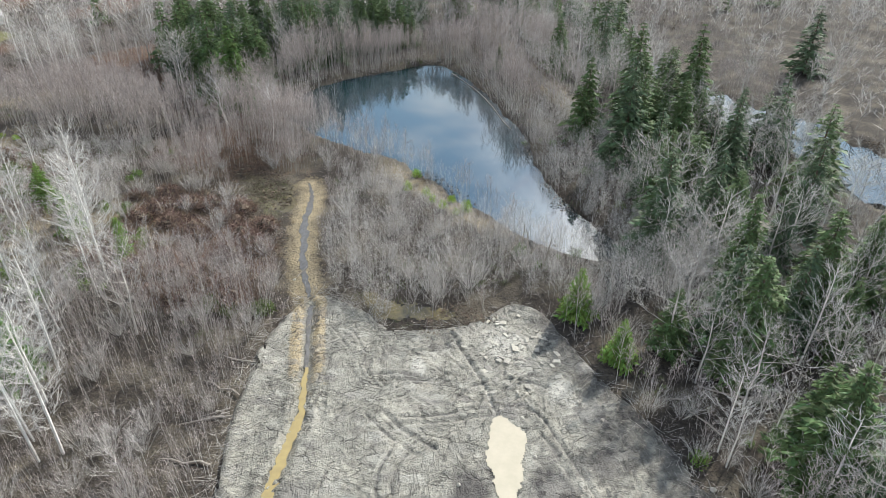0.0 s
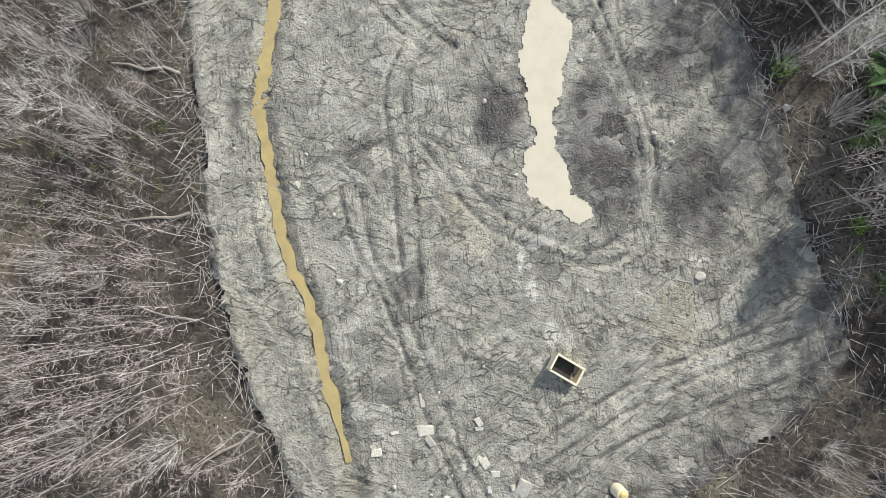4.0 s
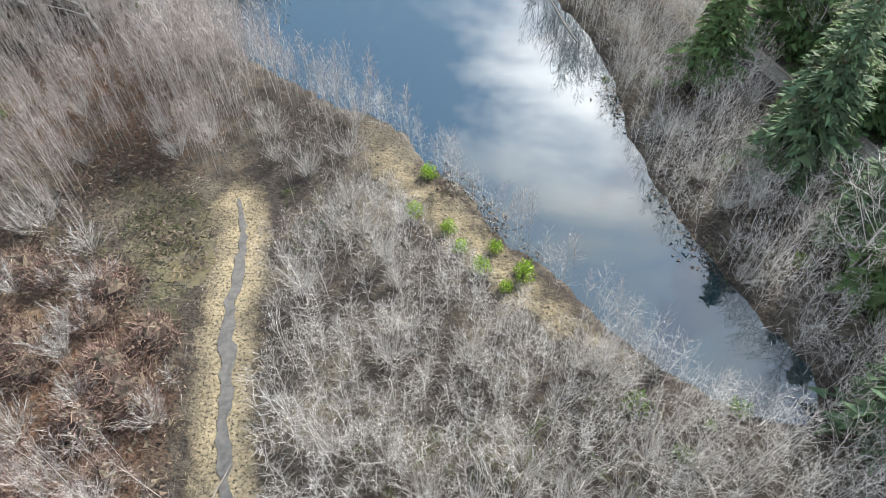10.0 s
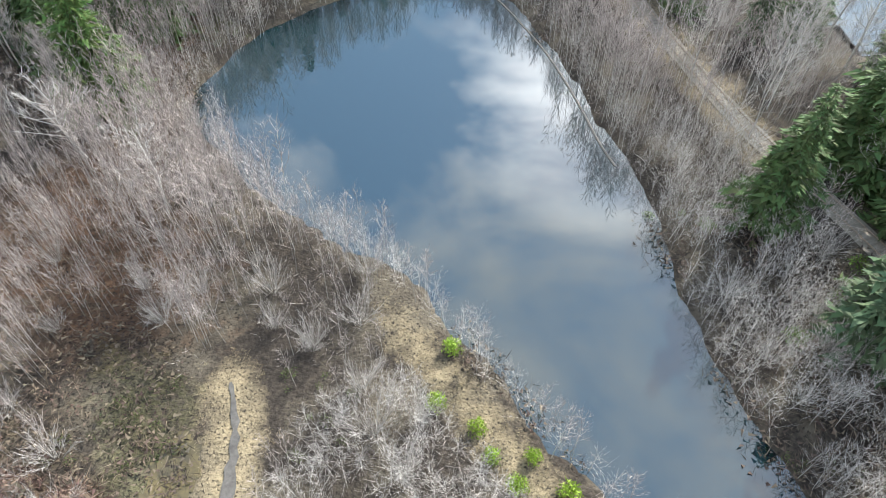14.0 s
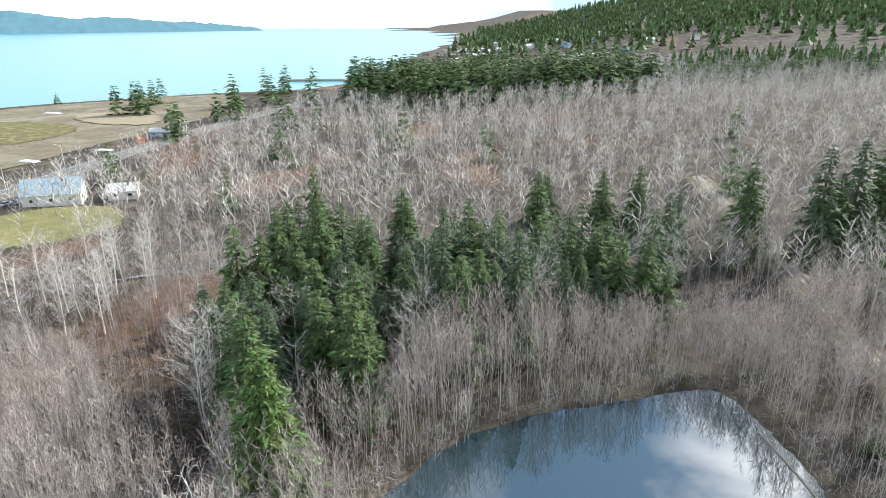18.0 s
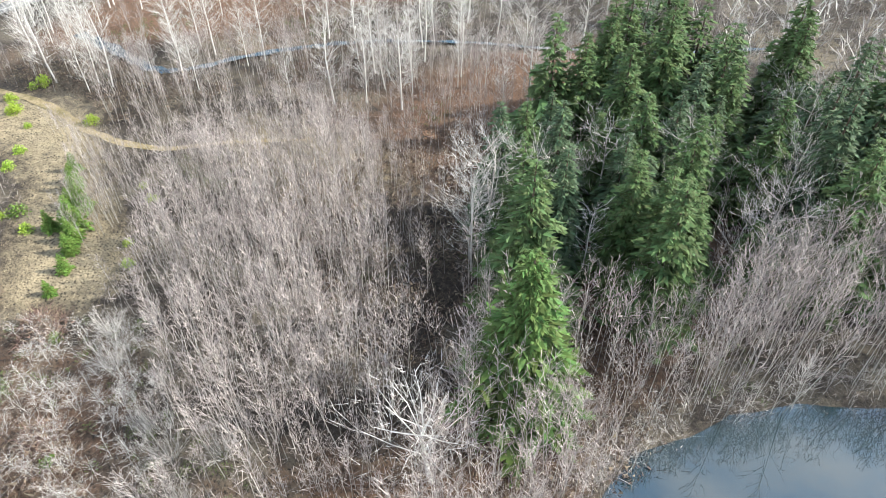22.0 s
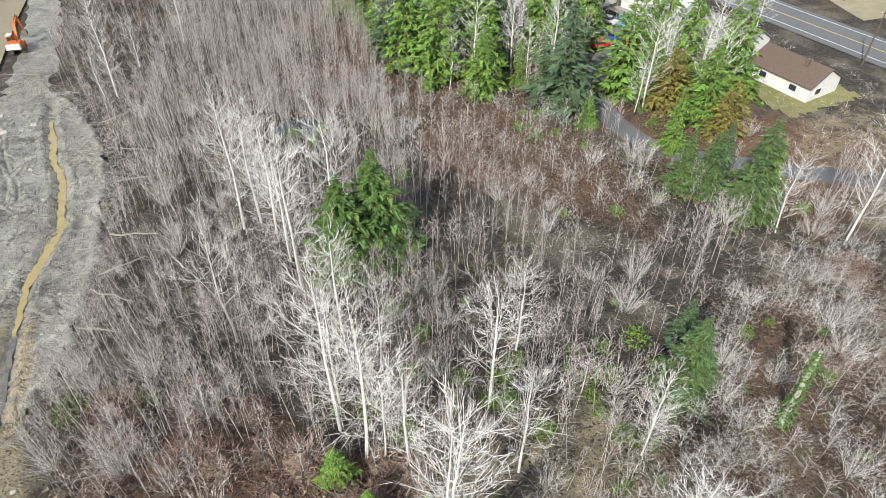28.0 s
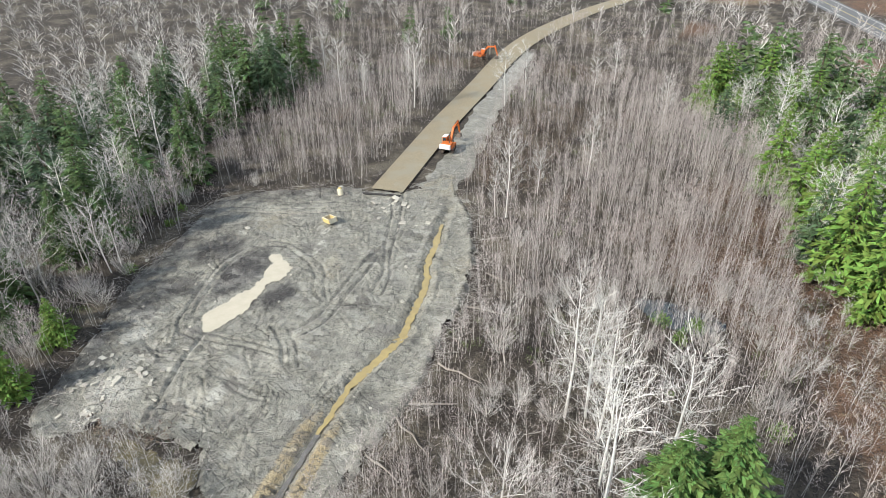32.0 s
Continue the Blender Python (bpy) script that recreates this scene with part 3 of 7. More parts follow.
paint_zone(ground, "red", lambda x, y: np.maximum.reduce([0.6 * soft(off_poly(x, y, BRUSH_W), 6), 0.8 * soft(off_poly(x, y, RED_S), 5), 0.8 * soft(off_poly(x, y, BRAMBLE_W), 4), 0.8 * np.clip(vnoise(x, y, 0.06, 41) * 1.5 + 0.15, 0, 1) * (x < -22)]))
tagged(ground, "forest floor of brown leaf litter and wet soil", "ground", kind="structure")


def ribbon(name, line, widths, mat, z=0.04, label="", category="", kind="structure", crown=0.0, cols=6, offset=0.0, ragged=0.0, seed=1):
    """A strip along a line that hugs the land."""
    p = np.array(line)
    t = np.gradient(p, axis=0)
    t /= np.linalg.norm(t, axis=1)[:, None]
    nrm = np.stack([t[:, 1], -t[:, 0]], 1)
    w = np.interp(np.linspace(0, 1, len(p)), np.linspace(0, 1, len(widths)), widths)
    r = np.random.default_rng(seed)
    s = np.linspace(-1, 1, cols + 1)
    rows = []
    for j, a in enumerate(s):
        ww = w / 2
        if ragged and j in (0, cols):
            ww = ww * (1 + ragged * r.uniform(-1, 1, len(p)))
        q = p + nrm * (a * ww + offset)[:, None]
        zz = height(q[:, 0], q[:, 1]) + z + crown * (1 - a * a)
        rows.append(np.column_stack([q, zz]))
    v = np.stack(rows, 1).reshape(-1, 3)
    k = cols + 1
    i = (np.arange(len(p) - 1)[:, None] * k + np.arange(cols)[None]).ravel()
    f = np.stack([i, i + 1, i + k + 1, i + k], 1)
    return tagged(mesh_object(name, v, f, mat, smooth=True), label, category, kind=kind)


def sheet(name, poly, mat, z, label="", category="", step=1.0, fn=None, kind="structure", ragged=0.0):
    a = np.array(poly)
    xs, ys = np.arange(a[:, 0].min() - 1, a[:, 0].max() + 2, step), np.arange(a[:, 1].min() - 1, a[:, 1].max() + 2, step)
    fn = fn or (lambda x, y: height(x, y) + z)
    rag = (lambda x, y: ragged * (0.9 * vnoise(x, y, 0.45, 8) + vnoise(x, y, 1.1, 9) + 0.6 * vnoise(x, y, 3.2, 10))) if ragged else (lambda x, y: 0)
    ob = tensor_grid(name, xs, ys, fn, mat, lambda x, y: off_poly(x, y, poly) + rag(x, y) < 0)
    return tagged(ob, label, category, kind=kind)


# ---- clearing ----
def beside(line, off):
    p = np.array(line)
    t = np.gradient(p, axis=0)
    t /= np.linalg.norm(t, axis=1)[:, None] + 1e-9
    return [tuple(q) for q in p + np.stack([t[:, 1], -t[:, 0]], 1) * off]


def rut(line, x, y, width=0.16):
    d = off_line(x, y, line)
    return np.exp(-(d / width) ** 2) * -0.13 + np.exp(-((d - width * 1.8) / width * 1.8) ** 2) * 0.09


RUTS = [spline(q, 1.2) for q in (
    [(-9.0, 53.4), (-5.8, 49.9), (-2.5, 47.3)],
    [(-7.2, 54.1), (-4.1, 50.6), (-0.6, 48.3)],
    [(-4.8, 52.7), (-0.1, 53.2), (4.6, 54.3), (8.1, 54.7), (11.0, 53.5), (13.0, 49.0), (15.2, 43.3), (16.5, 38.6), (15.6, 33.2), (13.3, 30.4), (10.4, 29.8), (7.1, 30.9), (3.2, 32.3), (0.2, 34.9), (-1.6, 37.6), (-4.1, 40.4), (-6.2, 40.3), (-9.8, 38.5)],
    [(-4.2, 51.7), (0.5, 52.2), (5.7, 53.2), (9.2, 53.1), (11.3, 49.7), (13.2, 45.1), (15.1, 39.7), (14.8, 35.3), (13.0, 32.1), (10.5, 31.0), (7.1, 32.2), (3.7, 33.7), (1.2, 36.0), (-0.9, 39.3), (-3.6, 40.7)],
    [(-5.1, 48.6), (-6.6, 44.6), (-5.8, 38.0), (-5.0, 30.6), (-4.3, 26.8)],
    [(-3.7, 47.6), (-5.0, 44.6), (-4.3, 38.1), (-3.4, 30.7), (-3.3, 25.9)],
    [(-10.2, 35.7), (-8.8, 31.0), (-6.8, 27.7), (-5.1, 24.1), (-2, 16), (3, 6)],
    [(-8.4, 35.2), (-7.5, 31.1), (-5.2, 26.3), (-3.2, 22.8), (0, 15.5), (5, 6)],
    [(-9.1, 59.6), (-6.0, 60.0), (-2.2, 59.2)],
    [(-8.4, 58.4), (-5.5, 58.8), (-0.7, 58.7)],
    [(1.7, 56.0), (3.6, 58.0), (6.5, 58.8), (8.9, 59.3), (12.2, 58.1)],
    [(6.4, 56.6), (8.4, 58.3), (10.8, 58.6), (13.1, 57.2)],
    [(5, 14), (14, 20), (23, 24), (31, 27)], [(6.6, 13), (15, 18.5), (24, 22.5), (32, 25.5)], [(8, 12), (16, 16.5), (25, 20), (32, 23)])]
TRENCH = spline([(1.0, 67.8), (2.2, 64.6), (3.8, 61.0), (5.0, 58.0), (5.9, 54.2), (6.2, 53.0)], 0.6)


def near_line(px, py, line, reach=1.2):
    """Distance from a polyline, worked out only close to it."""
    px, py = np.asarray(px, float), np.asarray(py, float)
    a = np.array(line)
    out = np.full(px.shape, 99.0)
    m = (px > a[:, 0].min() - reach) & (px < a[:, 0].max() + reach) & (py > a[:, 1].min() - reach) & (py < a[:, 1].max() + reach)
    if m.any():
        out[m] = off_line(px[m], py[m], line)
    return out


def rut_distance(x, y):
    return np.minimum.reduce([near_line(x, y, r) for r in RUTS])


SCRATCH = []
rs = np.random.default_rng(55)
for k in range(300):
    cx, cy, a, ln = rs.uniform(-21, 29), rs.uniform(8, 72), rs.choice([1.45, 0.1, 1.9, 0.7, 2.3]) + rs.normal(0, 0.2), rs.uniform(1.2, 5)
    SCRATCH.append(([(cx - math.cos(a) * ln / 2, cy - math.sin(a) * ln / 2), (cx + math.cos(a) * ln / 2, cy + math.sin(a) * ln / 2)], rs.uniform(0.06, 0.18)))


def mud_height(x, y):
    x, y = np.asarray(x, float), np.asarray(y, float)
    h = 0.05 + 0.09 * vnoise(x, y, 0.9, 11) + 0.07 * vnoise(x, y, 2.6, 12) + 0.05 * np.abs(vnoise(x, y, 5.5, 17))
    # broken clods and scraped ledges in patches
    h = h + 0.10 * np.clip(vnoise(x, y, 0.35, 18), 0, 1) * np.sign(np.sin(2.3 * x + 1.7 * np.sin(1.1 * y)) * np.sin(2.0 * y + 1.5 * np.sin(0.9 * x)))
    d = rut_distance(x, y)
    h = h - 0.15 * np.exp(-(d / 0.26) ** 2) + 0.08 * np.exp(-((d - 0.48) / 0.16) ** 2) * (1 + 0.6 * vnoise(x, y, 3.0, 19))
    for line, deep in SCRATCH:
        dd = near_line(x, y, line, 1.0)
        h = h - deep * np.exp(-(dd / 0.15) ** 2) + 0.09 * np.exp(-((dd - 0.34) / 0.16) ** 2)
    d = off_line(x, y, TRENCH)
    h = h - 0.28 * np.exp(-(d / 0.22) ** 2) + 0.10 * np.exp(-((d - 0.6) / 0.25) ** 2)
    d = off_line(x, y, DITCH)
    h = h - 0.45 * np.exp(-(d / 0.8) ** 2) + 0.15 * np.exp(-((d - 1.5) / 0.5) ** 2)
    e = -off_poly(x, y, CLEARING)
    rim = np.exp(-((e - 0.8) / 0.7) ** 2) * np.where(x < -8, 0.55, 0.2) * (0.6 + 0.5 * vnoise(x, y, 1.3, 14))
    h = h + rim - 0.5 * np.clip((0.4 - e) / 0.8, 0, 1)
    pud = off_poly(x, y, PUDDLE)
    return np.where(pud < 1.5, h * np.clip(pud / 1.5, 0, 1) - 0.12 * np.clip(0.6 - pud, 0, 1), h)


PUDDLE = spline([(6.4, 53.2), (7.6, 52), (9.2, 50.3), (8.8, 46.9), (8.0, 44.3), (7.7, 41.3), (7.9, 39.2), (8.9, 37.3), (9.4, 35.9), (10.6, 35.1), (11.2, 34.1), (9.9, 33.3), (8.7, 34.0), (7.3, 35.1),
                 (5.8, 36.1), (5.2, 37.8), (5.6, 39.5), (6.2, 40.7), (5.6, 43.0), (5.0, 47.5), (5.4, 50.2)], 0.5, True)
mud = sheet("clearing", CLEARING, M["mud"], 0, "bulldozed clearing of grey rutted mud", "clearing", 0.22, mud_height, ragged=0.8)


def spot(x, y, cx, cy, rx, ry, turn=0.0):
    c, s_ = math.cos(math.radians(turn)), math.sin(math.radians(turn))
    u, v = (x - cx) * c + (y - cy) * s_, -(x - cx) * s_ + (y - cy) * c
    return np.exp(-((u / rx) ** 2 + (v / ry) ** 2) ** 1.5)


paint_zone(mud, "wet", lambda x, y: np.clip(np.maximum.reduce([0.95 * spot(x, y, 12, 39.5, 3.4, 7.5, 12), 0.85 * spot(x, y, 2.8, 42.5, 2.4, 4.4), 0.55 * spot(x, y, 4.6, 45.5, 1.5, 3), 0.5 * spot(x, y, -7, 40, 2.5, 1.0),
           0.78 * soft(-off_poly(x, y, CLEARING) - 4.5, 6) * np.clip((x - 8) / 6, 0, 1), 0.68 * spot(x, y, 20, 36, 5, 7), 0.6 * spot(x, y, 19, 50, 5, 8),
           0.5 * soft(-off_poly(x, y, CLEARING) - 0.6, 0.8) * (x < 0), 0.45 * np.clip(vnoise(x, y, 0.25, 71), 0, 1)]) + 0.16 * vnoise(x, 0.35 * y, 1.6, 72), 0, 1))
# ruts and trench get wet soil plus painted shade, as relief alone darkens little
paint_zone(mud, "rut", lambda x, y: np.maximum(np.exp(-(rut_distance(x, y) / 0.24) ** 2) * np.clip(0.75 + 0.5 * vnoise(x, y, 0.8, 74), 0, 1), np.exp(-(off_line(x, y, TRENCH) / 0.2) ** 2) * (y > 58) * 0.8))
paint_zone(mud, "spoil", lambda x, y: np.clip(np.maximum.reduce([0.5 * np.exp(-((rut_distance(x, y) - 0.48) / 0.16) ** 2), 0.9 * np.exp(-(off_line(x, y, TRENCH) / 0.4) ** 2) * (y < 57.5), 0.85 * spot(x, y, -3.2, 61.3, 1.2, 2.6, 10),
           0.7 * spot(x, y, 8, 66, 4.5, 4.5), 0.7 * spot(x, y, 14, 57, 3, 3), 0.8 * spot(x, y, 6, 27.5, 0.6, 1.4), 0.85 * spot(x, y, 7.7, 24, 0.8, 1.6), 0.7 * spot(x, y, 5.1, 30, 0.5, 1.6), 0.6 * spot(x, y, 20, 30.5, 1.5, 1.2),
           0.4 * np.clip(vnoise(x, y, 0.5, 75), 0, 1)]), 0, 1))
paint_zone(mud, "tan", lambda x, y: np.maximum.reduce([0.7 * soft(off_line(x, y, DITCH) - 1.2, 2.0), 0.5 * np.clip(vnoise(x, y, 0.2, 73), 0, 1) * (y < 40), 0.55 * spot(x, y, -2, 57.5, 1.8, 1.2), 0.6 * soft(y - 9, 8)]))
paint_zone(mud, "grassy", lambda x, y: 0.95 * soft(np.abs(off_line(x, y, DITCH) - 1.5) - 0.9, 0.5) * np.clip((y - 54) / 8, 0, 1))
sheet("puddle", PUDDLE, M["puddle"], 0, "long milky beige puddle in the mud", "puddle", 0.14, lambda x, y: 0.0 * x + 0.02, "", ragged=0.45)
sheet("flooded_hollow", spline([(-12.5, 77), (-10.5, 72.5), (-8, 70.4), (-4, 70.8), (1, 70.6), (1.5, 72.2), (-4, 73.4), (-8, 74.5), (-10.5, 77)], 0.8, True), M["ochre_pool"], 0, "shallow ochre water flooding the foot of the willows", "pool", 0.3,
      lambda x, y: 0 * x + 0.12, ragged=0.7)
sheet("track_pool", spline([(-31.5, 103), (-29, 101), (-27.8, 103.5), (-28.6, 107), (-31, 107.5)], 0.8, True), M["ochre_pool"], 0, "shallow olive pool in the moss beside the track", "pool", 0.3, lambda x, y: height(x, y) + 0.06, "", ragged=0.7)
ribbon("wet_rut", [q for q in DITCH if q[1] > 60.5], [0.7, 0.6, 0.5, 0.6], M["wet"], -0.17, "wet grey rut between straw banks", "track", cols=4, ragged=0.5)
ribbon("ditch_water", [q for q in DITCH if 13 < q[1] < 61.5], [0.4, 0.8, 1.3, 1.2, 0.9, 0.9, 1.0, 0.5], M["ochre"], -0.16, "narrow ditch of ochre muddy water", "ditch", "", cols=4, ragged=0.55)

# ---- waters, tracks, roads ----
tagged(tensor_grid("pond", np.arange(-52, 38, 2.0), np.arange(80, 212, 2.0), lambda x, y: 0 * x + POND_Z, M["pond"], lambda x, y: off_poly(x, y, POND) < 5),
       "dark still pond that mirrors the sky", "water", kind="structure")
sheet("slough", SLOUGH, M["pond"], 0, "narrow slough of still water", "water", 3.0, lambda x, y: 0 * x - 0.6)
ribbon("creek", CREEK, [2.4, 1.8, 1.0, 1.2], M["pond"], 0.5, "narrow creek between bare trees", "water", cols=2, ragged=0.6)
sea = tensor_grid("sea", lines(-700, 400, 100, 6500), lines(0, 800, 100, 6500), lambda x, y: 0 * x + SEA_Z, M["sea"], lambda x, y: x < np.interp(y, SHORE_Y, SHORE_X) + 130)
tagged(sea, "wide blue sea inlet", "water", kind="structure")
ribbon("trail_rut", [q for q in TRAIL if q[1] > 74.5], [0.4, 0.9, 1.1, 1.2, 1.0, 0.8, 0.3], M["wet"], 0.10, "wet muddy track down the grass strip", "track", cols=4, ragged=0.55)
ribbon("gravel_road", ROAD, [6.3, 6.5, 7, 8, 8, 7], M["gravel"], 0.35, "new raised road of packed tan gravel", "road", crown=0.08)
ribbon("road_verge", VERGE, [7, 7, 6, 5, 3], M["mud"], 0.08, "muddy strip beside the new gravel road", "road", ragged=0.2)
ribbon("sand_path", SAND, [1.0, 1.7, 1.5, 1.0, 0.5], M["straw"], 0.08, "sandy path through the brush", "path", ragged=0.3)
ribbon("lane", LANE, [4, 4, 4], M["asphalt"], 0.06, "narrow asphalt lane", "road")
ribbon("track_bed", RAIL, [3.1, 3.1], M["ballast"], 0.10, "railway bed of pale ballast", "railway", crown=0.15, ragged=0.06)
ribbon("highway", HIGHWAY, [13, 13], M["asphalt"], 0.12, "two-lane asphalt highway", "road", crown=0.1)

# ---- vegetation templates ----
def tri_needle(p0, p1, width, side):
    """One thin triangle from p0 to p1."""
    d = p1 - p0
    s = np.cross(d, side)
    s = s / (np.linalg.norm(s) + 1e-9) * width / 2
    return np.stack([p0 - s, p0 + s, p1])


def tube(path, radii, sides=3):
    """A tapering tube along points, as triangles."""
    path = np.asarray(path, float)
    tris = []
    rings = []
    for i, (p, r) in enumerate(zip(path, radii)):
        d = path[min(i + 1, len(path) - 1)] - path[max(i - 1, 0)]
        d /= np.linalg.norm(d) + 1e-9
        u = np.cross(d, (0.31, 0.95, 0.05))
        u /= np.linalg.norm(u) + 1e-9
        w = np.cross(d, u)
        ang = np.arange(sides) * 2 * np.pi / sides
        rings.append(p + r * (np.cos(ang)[:, None] * u + np.sin(ang)[:, None] * w))
    for a, b in zip(rings[:-1], rings[1:]):
        for k in range(sides):
            k2 = (k + 1) % sides
            tris.append(np.stack([a[k], a[k2], b[k2]]))
            tris.append(np.stack([a[k], b[k2], b[k]]))
    return tris


def sapling(r, branches=22, twigs=3, spread=0.2, low=0.4, fat=1.0, rise=(0.9, 2.2), stem_r=0.0034):
    """A slim bare sapling one metre high: stem triangles and twig triangles that rise in a plume."""
    bend = r.normal(0, 0.035, 2)
    stem = lambda t: np.array([bend[0] * t * t + 0.006 * np.sin(9 * t + bend[1] * 60), bend[1] * t * t, t])
    a = tube([stem(t) for t in (0, 0.97)], [stem_r, stem_r * 0.2], 3)
    b = []
    for i in range(branches):
        t = low + (1 - low) * ((i + r.uniform(0, 1)) / branches) ** 0.85 * 0.97
        ang = i * 2.4 + r.uniform(-0.6, 0.6)
        ln = spread * (1.2 - 0.8 * (t - low) / (1 - low)) * r.uniform(0.75, 1.2)
        p0 = stem(t)
        out = np.array([np.cos(ang), np.sin(ang), r.uniform(*rise)])
        p1 = p0 + out / np.linalg.norm(out) * ln
        b.append(tri_needle(p0, p1, 0.0062 * fat, np.array([0.2, 0.3, 0.93])))
        for k in range(twigs):
            q0 = p0 + (p1 - p0) * r.uniform(0.2, 0.95)
            o2 = out / np.linalg.norm(out) + r.normal(0, 0.42, 3) + np.array([0, 0, 0.15])
            b.append(tri_needle(q0, q0 + o2 / np.linalg.norm(o2) * ln * r.uniform(0.45, 0.85), 0.0055 * fat, r.normal(0, 1, 3)))
    return np.array(a), np.array(b)


def tuft(r, n=12, flat=0.8, fat=1.0):
    out = []
    for i in range(n):
        ang, e = r.uniform(0, 6.28), r.uniform(0.15, 1.3) * flat
        d = np.array([np.cos(ang), np.sin(ang), e]) * r.uniform(0.5, 1.0)
        o = r.normal(0, 0.35, 3) * (1, 1, 0.1)
        out.append(tri_needle(o, o + d, r.uniform(0.035, 0.07) * fat, r.normal(0, 1, 3)))
    return np.array(out)


def thicket(r, n=32, up=0.5, fine=1.0):
    """A loose dome of crossing arched twigs, two metres across."""
    out = []
    for i in range(n):
        a, q = r.uniform(0, 6.28), r.uniform(0, 1) ** 0.6
        c = np.array([np.cos(a) * q, np.sin(a) * q, r.uniform(0.1, 0.8) * (1.1 - q * q)])
        d = r.normal(0, 1, 3) + np.array([np.cos(a) * 0.6, np.sin(a) * 0.6, up])
        d /= np.linalg.norm(d)
        out.append(tri_needle(c, c + d * r.uniform(0.3, 0.75), r.uniform(0.02, 0.042) * fine, r.normal(0, 1, 3)))
    return np.array(out)


def leafy(r, n=60, small=1.0):
    """A mound of small leaf triangles, one metre across."""
    out = []
    for i in range(n):
        a, e = r.uniform(0, 6.28), r.uniform(0, 1.35)
        c = np.array([np.cos(a) * np.cos(e), np.sin(a) * np.cos(e), np.sin(e) * 1.1]) * 0.5 * r.uniform(0.45, 1.12)
        d = r.normal(0, 1, 3)
        d /= np.linalg.norm(d)
        out.append(tri_needle(c, c + d * r.uniform(0.12, 0.25) * small, r.uniform(0.07, 0.13) * small, r.normal(0, 1, 3)))
    return np.array(out)


PROTOS = []


def tri_mesh(name, tris, mat):
    me = bpy.data.meshes.new(name)
    v = np.asarray(tris, np.float32).reshape(-1, 3)
    me.vertices.add(len(v))
    me.vertices.foreach_set("co", v.ravel())
    me.loops.add(len(v))
    me.loops.foreach_set("vertex_index", np.arange(len(v), dtype=np.int32))
    me.polygons.add(len(v) // 3)
    me.polygons.foreach_set("loop_start", np.arange(0, len(v), 3, dtype=np.int32))
    me.materials.append(mat)
    me.update(calc_edges=True)
    return me


def make_thing(name, parts, label, category, group):
    top = new(name)
    top.empty_display_size = 0.2
    for nm, me, *lab in parts:
        ob = new(nm, me)
        ob.parent = top
        if lab:
            tagged(ob, lab[0])
    return tagged(top, label, category, group)


def scatter_stuff(name, pts, sizes, templates, mats, label, category, widen=None):
    """One joined object from templates (each a list of triangle sets, one set per material) at the points."""
    pts = np.asarray(pts, float)
    r = np.random.default_rng(len(pts) + 3)
    pick = r.integers(0, len(templates), len(pts))
    ang = r.uniform(0, 6.28, len(pts))
    lean = r.normal(0, 0.05, (len(pts), 2))
    V, I = [], []
    for k, tp in enumerate(templates):
        sel = np.where(pick == k)[0]
        if not len(sel):
            continue
        for mi, tri in enumerate(tp):
            if not len(tri):
                continue
            t = tri.reshape(-1, 3)
            c, s = np.cos(ang[sel])[:, None], np.sin(ang[sel])[:, None]
            sz = np.asarray(sizes)[sel][:, None]
            wz = sz if widen is None else np.asarray(widen)[sel][:, None]
            x, y, z = (t[None, :, 0] * c - t[None, :, 1] * s) * wz, (t[None, :, 0] * s + t[None, :, 1] * c) * wz, t[None, :, 2] * sz
            x, y = x + z * lean[sel][:, :1] + pts[sel][:, :1], y + z * lean[sel][:, 1:] + pts[sel][:, 1:2]
            V.append(np.stack([x, y, z + pts[sel][:, 2:3]], -1).reshape(-1, 3))
            I.append(np.full(len(sel) * len(tri), mi))
    V = np.concatenate(V)
    return tagged(mesh_object(name, V, np.arange(len(V)).reshape(-1, 3), mats, np.concatenate(I)), label, category, kind="stuff")


r0 = np.random.default_rng(3)
SAP = [sapling(r0, 19, 4, 0.19, 0.38, 0.68) for _ in range(14)]
SAP_THIN = [sapling(r0, 19, 4, 0.18, 0.28, 0.62) for _ in range(12)]
SAP_BUSH = [sapling(r0, 22, 4, 0.31, 0.08, 0.62, (0.5, 1.8)) for _ in range(10)]
TUFT = [[tuft(r0, 16, 0.8, 0.8)] for _ in range(10)]
MOUND = [[thicket(r0, 26)] for _ in range(10)]
BRIAR = [[np.concatenate([thicket(r0, 22, 0.4, 1.0), leafy(r0, 18, 0.75) * (1.9, 1.9, 1.1)])] for _ in range(10)]
LEAFY = [[leafy(r0, 44, 0.8)] for _ in range(6)]


# ---- where things grow ----
def candidates(step, box, seed):
    r = np.random.default_rng(seed)
    xs, ys = np.arange(box[0], box[1], step), np.arange(box[2], box[3], step)
    gx, gy = np.meshgrid(xs, ys)
    gx, gy = gx.ravel() + r.uniform(-0.5, 0.5, gx.size) * step, gy.ravel() + r.uniform(-0.5, 0.5, gx.size) * step
    return gx, gy, r.uniform(0, 1, gx.size)


